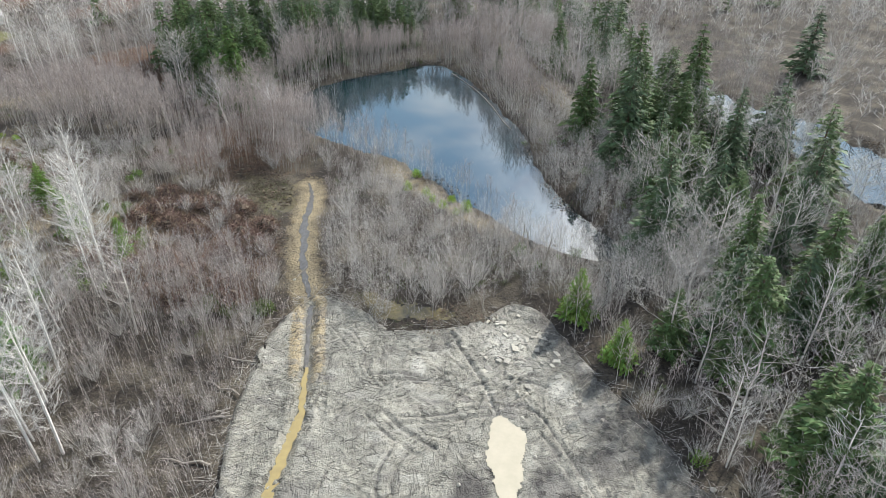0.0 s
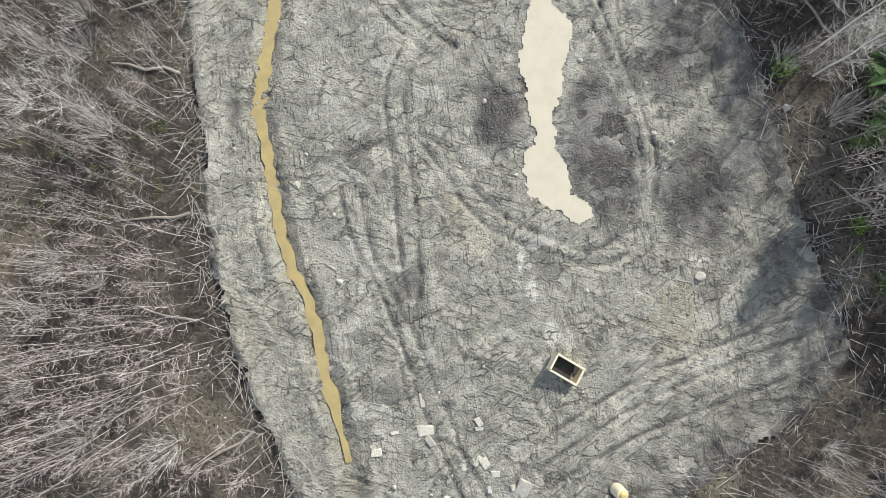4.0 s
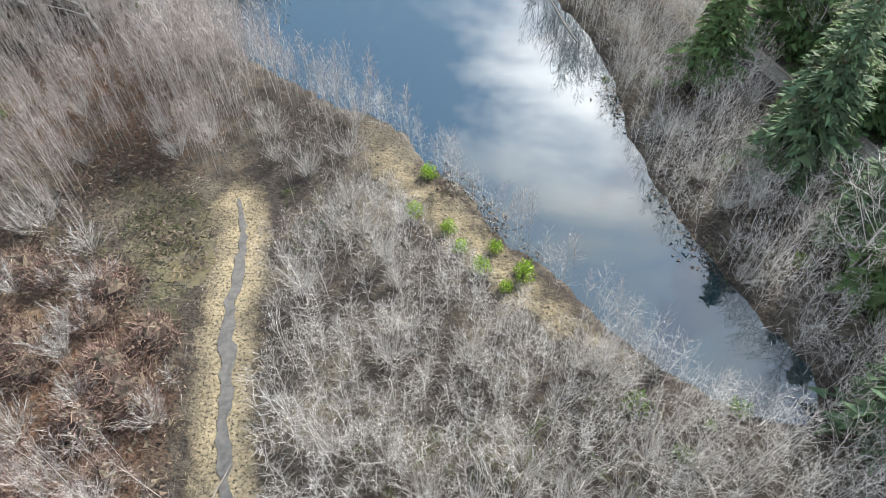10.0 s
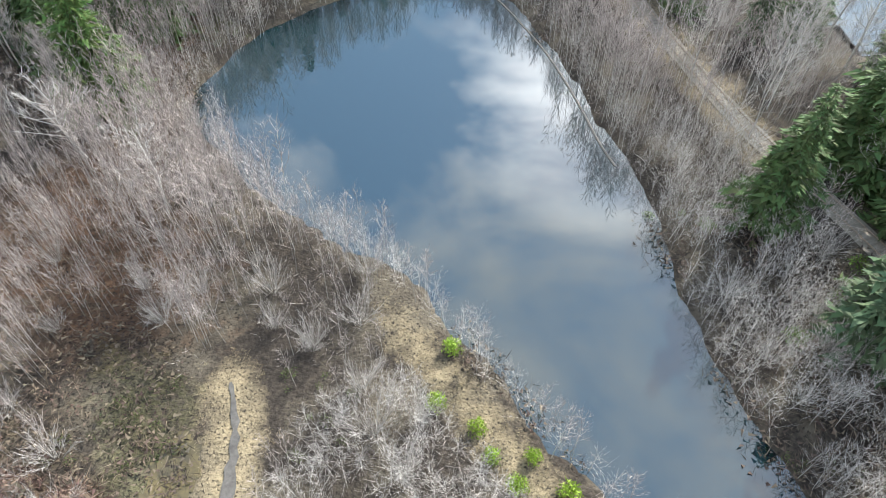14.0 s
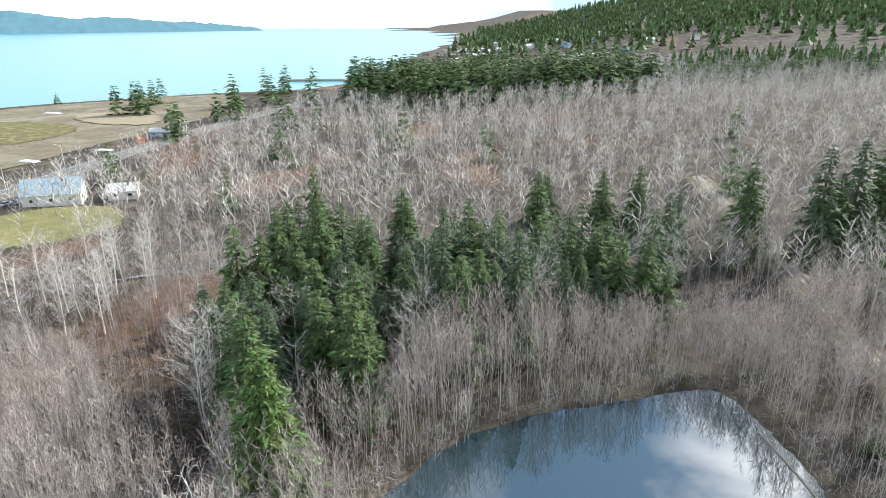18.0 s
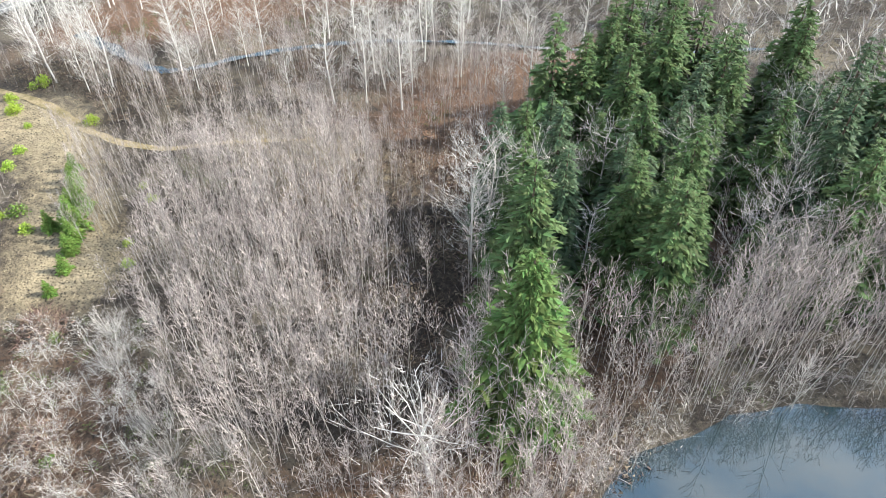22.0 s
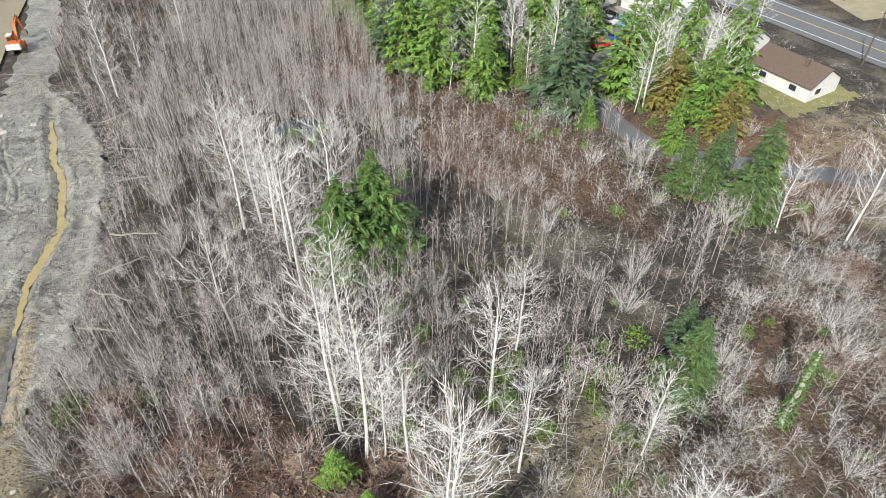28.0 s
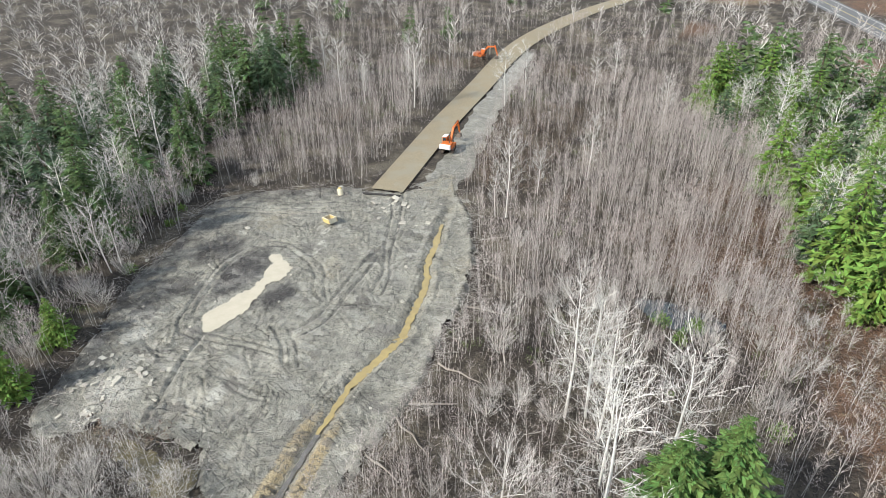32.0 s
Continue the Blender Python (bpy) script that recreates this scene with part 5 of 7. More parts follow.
# ---- bare pale trees ----
def bare_tree(r, limbs=11, spread=0.30, stout=1.0):
    """A bare broadleaf tree one metre high: trunk, limbs and twigs."""
    wob = r.normal(0, 0.03, 2)
    stem = lambda t: np.array([wob[0] * np.sin(3 * t) + 0.015 * np.sin(9 * t), wob[1] * np.sin(2.5 * t), t])
    trunk = tube([stem(t) for t in (-0.02, 0.2, 0.45, 0.7, 0.98)], [0.011 * stout, 0.0095 * stout, 0.007 * stout, 0.0045 * stout, 0.001], 5)
    limb, twig = [], []

    def grow(p0, d, ln, rad, level):
        d = d / np.linalg.norm(d)
        mid = p0 + d * ln * 0.5 + r.normal(0, 0.04, 3) * ln
        d2 = d + r.normal(0, 0.2, 3) + np.array([0, 0, 0.25])
        end = mid + d2 / np.linalg.norm(d2) * ln * 0.5
        if level == 0:
            limb.extend(tube([p0, mid, end], [rad, rad * 0.65, rad * 0.2], 3))
        elif level == 1:
            twig.append(tri_needle(p0, mid, rad * 1.4, r.normal(0, 1, 3)))
            twig.append(tri_needle(mid - (mid - p0) * 0.1, end, rad * 1.2, r.normal(0, 1, 3)))
        else:
            twig.append(tri_needle(p0, end, rad * 1.5, r.normal(0, 1, 3)))
        if level >= 2:
            return
        for k in range(8 if level == 0 else 7):
            s = r.uniform(0.2, 1.0)
            q = p0 + (mid - p0) * min(1, 2 * s) + (end - mid) * max(0, 2 * s - 1)
            nd = d2 / np.linalg.norm(d2) + r.normal(0, 0.6, 3) + np.array([0, 0, 0.2])
            grow(q, nd, ln * r.uniform(0.4, 0.65), rad * 0.6, level + 1)

    for i in range(limbs):
        t = 0.26 + 0.7 * (i + r.uniform(0, 1)) / limbs
        a = i * 2.4 + r.uniform(-0.4, 0.4)
        ln = spread * (1.1 - 0.7 * (t - 0.3)) * r.uniform(0.7, 1.15)
        grow(stem(t), np.array([np.cos(a), np.sin(a), r.uniform(0.5, 1.2)]), ln, 0.0033 * stout, 0)
    return np.array(trunk), np.array(limb), np.array(twig)


def birch_mesh(r, limbs=36, spread=0.235):
    """A slender bare tree one metre high with many fine limbs that rise from a straight trunk."""
    wob = r.normal(0, 0.02, 2)
    stem = lambda t: np.array([wob[0] * np.sin(3 * t) + 0.006 * np.sin(11 * t), wob[1] * np.sin(2.5 * t), t])
    trunk = tube([stem(t) for t in (-0.02, 0.25, 0.5, 0.75, 0.99)], [0.0095, 0.008, 0.006, 0.0038, 0.0008], 5)
    limb, twig = [], []
    for i in range(limbs):
        t = 0.2 + 0.77 * (i + r.uniform(0, 1)) / limbs
        a = i * 2.4 + r.uniform(-0.5, 0.5)
        ln = spread * (1.15 - 0.8 * abs(t - 0.45)) * r.uniform(0.55, 1.2)
        d = np.array([np.cos(a), np.sin(a), r.uniform(0.35, 1.1)])
        d /= np.linalg.norm(d)
        p0 = stem(t)
        mid = p0 + d * ln * 0.5
        up = d + np.array([0, 0, 0.45]) + r.normal(0, 0.12, 3)
        end = mid + up / np.linalg.norm(up) * ln * 0.55
        limb += [tri_needle(p0, mid + (mid - p0) * 0.4, 0.0031, r.normal(0, 1, 3)), tri_needle(p0 + (mid - p0) * 0.7, end, 0.0027, r.normal(0, 1, 3))]
        for k in range(11):
            q = r.uniform(0.15, 1.0)
            b = p0 + (mid - p0) * min(1, 2 * q) + (end - mid) * max(0, 2 * q - 1)
            nd = up + r.normal(0, 0.55, 3)
            tip = b + nd / np.linalg.norm(nd) * ln * r.uniform(0.25, 0.5)
            twig.append(tri_needle(b, tip, 0.0028, r.normal(0, 1, 3)))
            nd = nd + r.normal(0, 0.5, 3)
            twig.append(tri_needle(b + (tip - b) * 0.5, b + (tip - b) * 0.5 + nd / np.linalg.norm(nd) * ln * 0.26, 0.0024, r.normal(0, 1, 3)))
    return np.array(trunk), np.array(limb), np.array(twig)


rb = np.random.default_rng(29)
PALE, MAPLE = [], []
for k in range(5):
    a, b, c = birch_mesh(rb)
    PALE.append(make_thing("birch_tree", [("trunk", tri_mesh("trunk", a, M["bark_white"])), ("limb_frame", tri_mesh("limb_frame", b, M["bark_white"])), ("twig_crown", tri_mesh("twig_crown", c, M["twig_white"]))],
                           "bare white-barked tree with fine pale twigs", "birch tree", "bare white trees"))
for k in range(4):
    a, b, c = bare_tree(rb, 15, 0.42)
    MAPLE.append(make_thing("maple_tree", [("trunk", tri_mesh("trunk", a, M["bark"])), ("limb_frame", tri_mesh("limb_frame", b, M["bark"])), ("twig_crown", tri_mesh("twig_crown", c, M["twig_grey"]))],
                            "bare grey broad-crowned maple with mossy limbs", "maple tree", "bare maples"))
a, b, c = bare_tree(rb, 18, 0.55, 2.0)
DEAD = make_thing("dead_tree", [("trunk", tri_mesh("trunk", a, M["bark_white"])), ("limb_frame", tri_mesh("limb_frame", b, M["bark_white"])), ("twig_crown", tri_mesh("twig_crown", c[::2], M["twig_white"]))],
                  "bleached dead tree with spreading bare limbs by the pond", "dead tree", "dead trees")
PROTOS += PALE + MAPLE + [DEAD]
KEY_WHITE = [(29.7, 48.4, 13), (-70.2, 165, 14), (-44.6, 48.6, 17), (-71.9, 106.2, 9), (-65, 78.6, 15), (-106.7, 60.4, 11.2), (-73.4, 97.7, 14), (-76.9, 86.8, 9.5), (-93, 102.6, 12),
             (-82.3, 116.7, 10.2), (-101.3, 117, 8.5), (-50.7, 79.1, 19), (-52.8, 82.7, 18), (-54.4, 83.3, 13), (-56.4, 84.2, 13.5), (-58.8, 91.4, 17), (-59.3, 92.7, 19), (-65.7, 86.3, 14)]
KEY_WHITE2 = [(-75.5, 96.1, 13), (-77.4, 86.3, 10), (-129.1, 75.7, 17), (-113.8, 64, 17), (-131.7, 88, 14.5), (-40.5, 46.9, 18.2), (-47.6, 59.5, 18.2), (-42.6, 45.9, 17), (-51.7, 67.2, 13.5),
              (-50.8, 76, 13.7), (-55.2, 72.5, 12), (-69.2, 73, 11.2), (-74, 79.3, 6.5), (29.9, 46.4, 9.7), (35.1, 48.8, 9), (-46.3, 54.3, 16), (-51.7, 50.9, 17)]
KEY_MAPLE = [(37, 93.8, 16), (43.5, 80.6, 11.5), (48.3, 72.4, 9.2), (34.2, 101.7, 14), (40, 66, 10), (46, 58, 11), (24, 168, 12), (19, 184, 13), (26.5, 158, 12), (16, 197, 12), (31, 147, 13), (21.5, 176, 11), (34, 172, 13), (28, 190, 14), (38, 160, 12), (26, 205, 13)]


def grow_bare():
    r = np.random.default_rng(31)
    n = 0
    for x, y, h in KEY_WHITE + KEY_WHITE2:
        stand(PALE[r.integers(len(PALE))], x, y, h, r, r.uniform(0.9, 1.15))
    stand(DEAD, -52.5, 144.5, 9.5, r, 1.25)
    for x, y, h in KEY_MAPLE:
        stand(MAPLE[r.integers(len(MAPLE))], x, y, h, r, r.uniform(0.9, 1.2))
    x, y, u = candidates(5.0, (-250, 160, -260, 420), 61)
    ok = ~open_ground(x, y, 0.5) & ~(off_poly(x, y, GLADE) < 1)
    hw = off_line(x, y, HIGHWAY)
    strip = ((hw < 34) & (hw > 15) & (y < 205)) | inside(x, y, BIRCH_STRIP)
    dens = np.where(strip & (y > 60) & (y < 235), 0.55, np.where(inside(x, y, CONIFER_E) | inside(x, y, EAST_WOOD), 0.40, np.where(inside(x, y, GREEN_SW), 0.42, np.where(inside(x, y, CONIFER_N), 0.2, np.where(np.hypot(x + 30, y - 75) > 120, 0.07, 0.012)))))
    ok &= u < dens
    for px, py in zip(x[ok], y[ok]):
        n += 1
        if math.hypot(px + 40, py - 85) > 170:
            FAR_BARE.append((px, py, r.uniform(8, 15)))
            continue
        pr = PALE if (r.uniform() < 0.45 or px < -100 or py < 30) else MAPLE
        stand(pr[r.integers(len(pr))], px, py, r.uniform(8, 16), r, r.uniform(0.9, 1.2))
    print("bare trees", n)


grow_bare()


def fan_shrub(r, stems=38):
    """Many thin stems fanning from one foot, one metre high."""
    st, tw = [], []
    for i in range(stems):
        a, e = r.uniform(0, 6.28), r.uniform(0.0, 0.62) ** 0.8
        d = np.array([np.cos(a) * e, np.sin(a) * e, 1.0])
        d /= np.linalg.norm(d)
        p0 = np.array([np.cos(a), np.sin(a), 0]) * r.uniform(0, 0.14)
        p1 = p0 + d * r.uniform(0.65, 1.05)
        st.append(tri_needle(p0, p1, 0.0095, r.normal(0, 1, 3)))
        for k in range(12):
            q = p0 + (p1 - p0) * r.uniform(0.25, 0.97)
            n = d + r.normal(0, 0.38, 3)
            tw.append(tri_needle(q, q + n / np.linalg.norm(n) * r.uniform(0.16, 0.36), 0.0065, r.normal(0, 1, 3)))
    return np.array(st), np.array(tw)


WILLOW = []
for k in range(4):
    a, b = fan_shrub(rb)
    WILLOW.append(make_thing("willow_shrub", [("branch_fan", tri_mesh("branch_fan", a, M["stem"])), ("twig_crown", tri_mesh("twig_crown", b, M["twig_grey"]))],
                             "bare pale willow clump fanning from one foot", "willow shrub", "willow clumps"))
PROTOS += WILLOW


def grow_willows():
    r = np.random.default_rng(37)
    for x, y, h in ((-2.5, 78, 5.2), (0.5, 80, 5.5), (3.5, 78.5, 5.0), (-0.8, 76, 4.6), (2, 83, 4.8), (5.5, 81, 4.4), (-5, 80, 4.2), (9, 80, 4.0), (-9, 84, 4.0), (-13, 108, 4.5), (-10, 104, 4.2), (12, 84, 3.8)):
        stand(WILLOW[r.integers(4)], x, y, h, r, r.uniform(0.9, 1.2))
    x, y, u = candidates(4.2, (-66, 40, 14, 128), 39)
    ok = ~open_ground(x, y, 0.8) & ~(off_poly(x, y, BARE) < 1) & ~(off_poly(x, y, MOSS) < 0) & (u < 0.30 * np.clip(1 + vnoise(x, y, 0.12, 91), 0.1, 2))
    x2, y2, u2 = candidates(4.8, (-122, -62, 40, 132), 40)
    ok2 = ~open_ground(x2, y2, 0.8) & ~(off_poly(x2, y2, GLADE) < 1) & (u2 < 0.26)
    for px, py in list(zip(x[ok], y[ok])) + list(zip(x2[ok2], y2[ok2])):
        stand(WILLOW[r.integers(4)], px, py, r.uniform(2.4, 4.6), r, r.uniform(0.9, 1.3))


grow_willows()


# ---- far woods, hills and shores ----
def far_conifer(r):
    out = []
    for i in range(5):
        z0, z1, w = 0.1 + i * 0.18, 0.36 + i * 0.18, 0.25 * (1 - i * 0.18)
        for k in range(4):
            a = r.uniform(0, 6.28)
            a2 = a + r.uniform(1.2, 1.9)
            out.append(np.array([[np.cos(a) * w, np.sin(a) * w, z0 + r.uniform(-0.04, 0.04)], [np.cos(a2) * w, np.sin(a2) * w, z0], [0, 0, min(z1, 1.0)]]))
    return np.array(out)


FARC = [[far_conifer(r0)] for _ in range(6)]
MIDC = [[conifer_mesh(r0, 13, 0.35, 0.22, 0.04, 4, 2, (0.6, 1.2), 2.6)[1] * (1.25, 1.25, 1)] for _ in range(5)]
FARB = [sapling(r0, 12, 2, 0.33, 0.22, 2.2) for _ in range(8)]


def grow_far():
    r = np.random.default_rng(77)
    x, y, u = candidates(7.0, (-430, 300, 235, 860), 81)
    sx = np.interp(y, SHORE_Y, SHORE_X)
    hw = np.interp(y, [0, 300, 430, 520, 700], [-250, -250, -262, -270, -270])
    belt = vnoise(x, y, 0.011, 83)
    wood = (x > hw + 20) & (x > sx + 40) & ~open_ground(x, y)
    con = wood & ((inside(x, y, FAR_BELT) & (u < 0.5)) | ((belt > np.interp(y, [330, 500, 800], [0.95, 0.6, 0.2])) & (u < 0.28)))
    bare = wood & ~con & (u > 0.12)
    cx, cy = list(x[con]), list(y[con])
    ch = list(r.uniform(12, 22, con.sum()) * np.where(inside(x[con], y[con], FAR_BELT), 1.55, 1.0))
    x2, y2, u2 = candidates(25, (-700, 1300, 980, 2700), 85)
    s2 = x2 - np.interp(y2, SHORE_Y, SHORE_X)
    town = (y2 > 900) & (y2 < 1250)
    hill = (s2 > 70) & (u2 < np.where(town, 0.25, 0.97))
    cx, cy, ch = cx + list(x2[hill]), cy + list(y2[hill]), ch + list(r.uniform(20, 34, hill.sum()))
    q = np.array(FAR_CONIFER)
    scatter_stuff("mid_conifers", np.column_stack([q[:, 0], q[:, 1], lie(q[:, 0], q[:, 1])]), q[:, 2], MIDC, [M["fir"]], "dark green conifers deeper in the woods", "woods")
    for px, py, h in POINT_TREES:
        cx.append(px), cy.append(py), ch.append(h)
    c = np.column_stack([cx, cy, lie(cx, cy)])
    ch = np.array(ch)
    near = c[:, 1] < 760
    scatter_stuff("belt_conifers", c[near], ch[near], MIDC, [M["fir"]], "belt of dark conifers above the shore", "woods", widen=ch[near] * 1.1)
    c, ch = c[~near], ch[~near]
    scatter_stuff("far_conifers", c, np.array(ch), FARC, [M["fir"]], "distant dark green conifer woods", "woods", widen=np.array(ch) * 1.05)
    bx = np.concatenate([x[bare], [q[0] for q in FAR_BARE]])
    by = np.concatenate([y[bare], [q[1] for q in FAR_BARE]])
    bh = r.uniform(8, 14, len(bx))
    scatter_stuff("far_bare_woods", np.column_stack([bx, by, lie(bx, by)]), bh, FARB, [M["bark"], M["twig_grey"]], "distant bare grey-brown woods", "woods", widen=bh * 1.4)
    x, y, u = candidates(6.8, (-85, 330, -300, 420), 87)
    ok = ~open_ground(x, y) & (u < 0.7) & ((x > 90) | (y < -150))
    bh = r.uniform(3, 9, ok.sum())
    scatter_stuff("east_brush", np.column_stack([x[ok], y[ok], lie(x[ok], y[ok])]), bh, FARB, [M["bark"], M["twig_grey"]], "low bare brush across the marsh", "brush", widen=bh * 1.9)
    x, y, u = candidates(8, (-480, -215, 130, 560), 89)
    ok = (x < np.interp(y, [0, 300, 430, 520, 700], [-225, -262, -275, -282, -282])) & (x > np.interp(y, SHORE_Y, SHORE_X) + 12) & (u < 0.28)
    q = np.column_stack([x[ok], y[ok], lie(x[ok], y[ok])])
    scatter_stuff("shore_scrub", q, r.uniform(1.5, 3.2, len(q)), MOUND, [M["bramble"]], "low brown scrub on the shore flats", "scrub")


POINT_TREES = [(-455, 470, 9), (-440, 510, 12), (-432, 530, 14), (-425, 545, 16), (-470, 420, 8), (-478, 380, 8), (-475, 350, 9), (-380, 470, 16), (-372, 480, 18), (-365, 470, 15), (-257, 262, 17), (-260, 266, 14), (-253, 264, 15), (-288, 242, 16), (-284, 246, 14), (-256, 567, 32), (-250, 560, 30), (-246, 553, 28), (-214, 407, 24), (-251, 365, 20), (-256, 372, 19), (-262, 376, 18), (-268, 421, 20), (-262, 430, 19), (-259, 506, 20), (-470, 312, 12), (-466, 318, 12), (-472, 322, 13), (-469, 343, 11), (-465, 335, 12),
               (-330, 560, 22), (-322, 575, 24), (-315, 560, 20), (-305, 590, 22), (-296, 470, 24), (-300, 480, 18), (-285, 500, 22), (-345, 420, 20), (-338, 430, 22), (-330, 425, 19), (-240, 640, 30), (-232, 650, 28)]
grow_far()
# haze of distance is painted into these base colours and their faint emission
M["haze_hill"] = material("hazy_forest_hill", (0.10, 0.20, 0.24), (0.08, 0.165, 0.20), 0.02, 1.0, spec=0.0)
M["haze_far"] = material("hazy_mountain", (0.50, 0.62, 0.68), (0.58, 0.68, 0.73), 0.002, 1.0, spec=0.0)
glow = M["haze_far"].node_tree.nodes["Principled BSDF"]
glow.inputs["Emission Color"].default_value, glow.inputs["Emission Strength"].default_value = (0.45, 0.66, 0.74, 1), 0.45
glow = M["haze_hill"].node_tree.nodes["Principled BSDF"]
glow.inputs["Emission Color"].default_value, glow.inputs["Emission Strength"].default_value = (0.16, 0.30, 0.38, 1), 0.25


def ridge(name, a, b, tops, depth, mat, label, bumps, seed):
    """A long hill from a to b with the crest heights given, rising from the sea."""
    n, m = 160, 6
    a, b = np.array(a, float), np.array(b, float)
    t = np.linspace(0, 1, n)
    line = a + (b - a) * t[:, None]
    d = (b - a) / np.linalg.norm(b - a)
    back = np.array([-d[1], d[0]])
    if back @ (a - np.array([-15, 110])) < 0:
        back = -back
    crest = np.interp(t, np.linspace(0, 1, len(tops)), tops)
    r = np.random.default_rng(seed)
    rows = []
    for k in range(m + 1):
        s = k / m
        q = line + back * (depth * s)
        z = SEA_Z - 1 + crest * np.sin(s * 1.57) * (1 + 0.1 * np.sin(t * 37 + k)) + bumps * r.uniform(0, 1, n) * (s > 0.1)
        rows.append(np.column_stack([q, np.maximum(z, SEA_Z - 1)]))
    v = np.stack(rows, 1).reshape(-1, 3)
    k = m + 1
    i = (np.arange(n - 1)[:, None] * k + np.arange(m)[None]).ravel()
    f = np.stack([i, i + 1, i + k + 1, i + k], 1)
    return tagged(mesh_object(name, v, f, mat), label, "backdrop", kind="structure")


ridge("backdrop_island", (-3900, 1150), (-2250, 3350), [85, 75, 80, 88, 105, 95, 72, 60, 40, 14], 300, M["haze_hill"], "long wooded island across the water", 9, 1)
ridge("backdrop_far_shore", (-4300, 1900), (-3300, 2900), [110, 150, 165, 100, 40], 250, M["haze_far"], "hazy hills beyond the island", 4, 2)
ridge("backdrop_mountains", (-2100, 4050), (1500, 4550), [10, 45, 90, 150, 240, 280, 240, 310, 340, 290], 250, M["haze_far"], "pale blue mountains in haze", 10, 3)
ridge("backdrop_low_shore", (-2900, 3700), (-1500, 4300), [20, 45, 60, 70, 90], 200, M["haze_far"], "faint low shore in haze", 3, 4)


# ---- things: helpers ----
M["orange"] = material("orange_paint", (0.62, 0.16, 0.03), (0.48, 0.12, 0.03), 3.0, 0.45, 0.05, 9.0)
M["white_metal"] = material("white_paint", (0.78, 0.77, 0.74), (0.66, 0.65, 0.62), 1.5, 0.5)
M["steel"] = material("worn_dark_steel", (0.09, 0.085, 0.08), (0.16, 0.12, 0.09), 4.0, 0.6, metal=0.3)
M["rubber"] = material("black_rubber", (0.03, 0.03, 0.03), (0.05, 0.05, 0.05), 5.0, 0.8)
M["glass"] = material("dark_glass", (0.03, 0.04, 0.05), None, rough=0.08, spec=0.6)
M["yellow"] = material("faded_yellow_paint", (0.62, 0.48, 0.18), (0.50, 0.40, 0.18), 3.0, 0.6)
M["cream"] = material("cream_paint", (0.72, 0.66, 0.50), (0.62, 0.55, 0.40), 3.0, 0.6)
M["stone"] = material("pale_stone", (0.52, 0.49, 0.42), (0.38, 0.36, 0.31), 5.0, 0.9, 0.3, 12.0, vary=0.2)
M["wood"] = material("weathered_wood", (0.40, 0.36, 0.31), (0.26, 0.23, 0.19), 6.0, 0.9, vary=0.2)
M["sleeper"] = material("dark_sleeper_wood", (0.34, 0.30, 0.25), (0.24, 0.21, 0.17), 5.0, 0.9, vary=0.2)
M["rust"] = material("rusty_rail", (0.34, 0.24, 0.17), (0.42, 0.35, 0.28), 5.0, 0.6, metal=0.2)
M["siding"] = material("white_siding", (0.74, 0.73, 0.70), (0.66, 0.65, 0.63), 1.5, 0.7)
M["blue_wall"] = material("pale_blue_siding", (0.30, 0.48, 0.60), (0.26, 0.42, 0.54), 1.5, 0.7)
M["roof_grey"] = material("grey_shingles", (0.26, 0.25, 0.24), (0.19, 0.18, 0.175), 4.0, 0.9, 0.3, 14.0)
M["roof_brown"] = material("brown_shingles", (0.17, 0.12, 0.095), (0.12, 0.09, 0.075), 4.0, 0.9, 0.3, 14.0)
M["roof_blue"] = material("blue_metal_roof", (0.34, 0.47, 0.55), (0.30, 0.42, 0.50), 2.0, 0.45)
M["roof_white"] = material("white_metal_roof", (0.72, 0.72, 0.72), (0.64, 0.64, 0.64), 2.0, 0.5)
CAR_PAINT = [material("car_paint", c, None, rough=0.3, spec=0.6) for c in ((0.45, 0.03, 0.03), (0.05, 0.10, 0.32), (0.55, 0.56, 0.58), (0.05, 0.05, 0.055), (0.75, 0.75, 0.75), (0.10, 0.30, 0.36))]


def box(cx, cy, cz, sx, sy, sz, taper=1.0, shift=(0, 0)):
    """Eight corners and six faces of a block; the top may taper and shift."""
    v = [(cx + a * sx / 2 * k + (shift[0] if c > 0 else 0), cy + b * sy / 2 * k + (shift[1] if c > 0 else 0), cz + c * sz / 2)
         for c, k in ((-1, 1.0), (1, taper)) for a, b in ((-1, -1), (1, -1), (1, 1), (-1, 1))]
    return v, [(3, 2, 1, 0), (4, 5, 6, 7), (0, 1, 5, 4), (1, 2, 6, 5), (2, 3, 7, 6), (3, 0, 4, 7)]


def bm_of(*solids, bevel=0.0):
    bm = bmesh.new()
    for v, f in solids:
        vs = [bm.verts.new(p) for p in v]
        for q in f:
            bm.faces.new([vs[i] for i in q])
    if bevel:
        bmesh.ops.bevel(bm, geom=list(bm.edges), offset=bevel, segments=1, affect="EDGES")
    return bm


def beam(p0, p1, w0, w1=None, d=None):
    """A tapered block from p0 to p1 in any direction."""
    p0, p1 = Vector(p0), Vector(p1)
    w1 = w0 if w1 is None else w1
    m = (p1 - p0).to_track_quat("Z", "Y").to_matrix()
    ln = (p1 - p0).length
    v, f = box(0, 0, ln / 2, w0, d or w0, ln, w1 / w0)
    return [tuple(p0 + m @ Vector(q)) for q in v], f


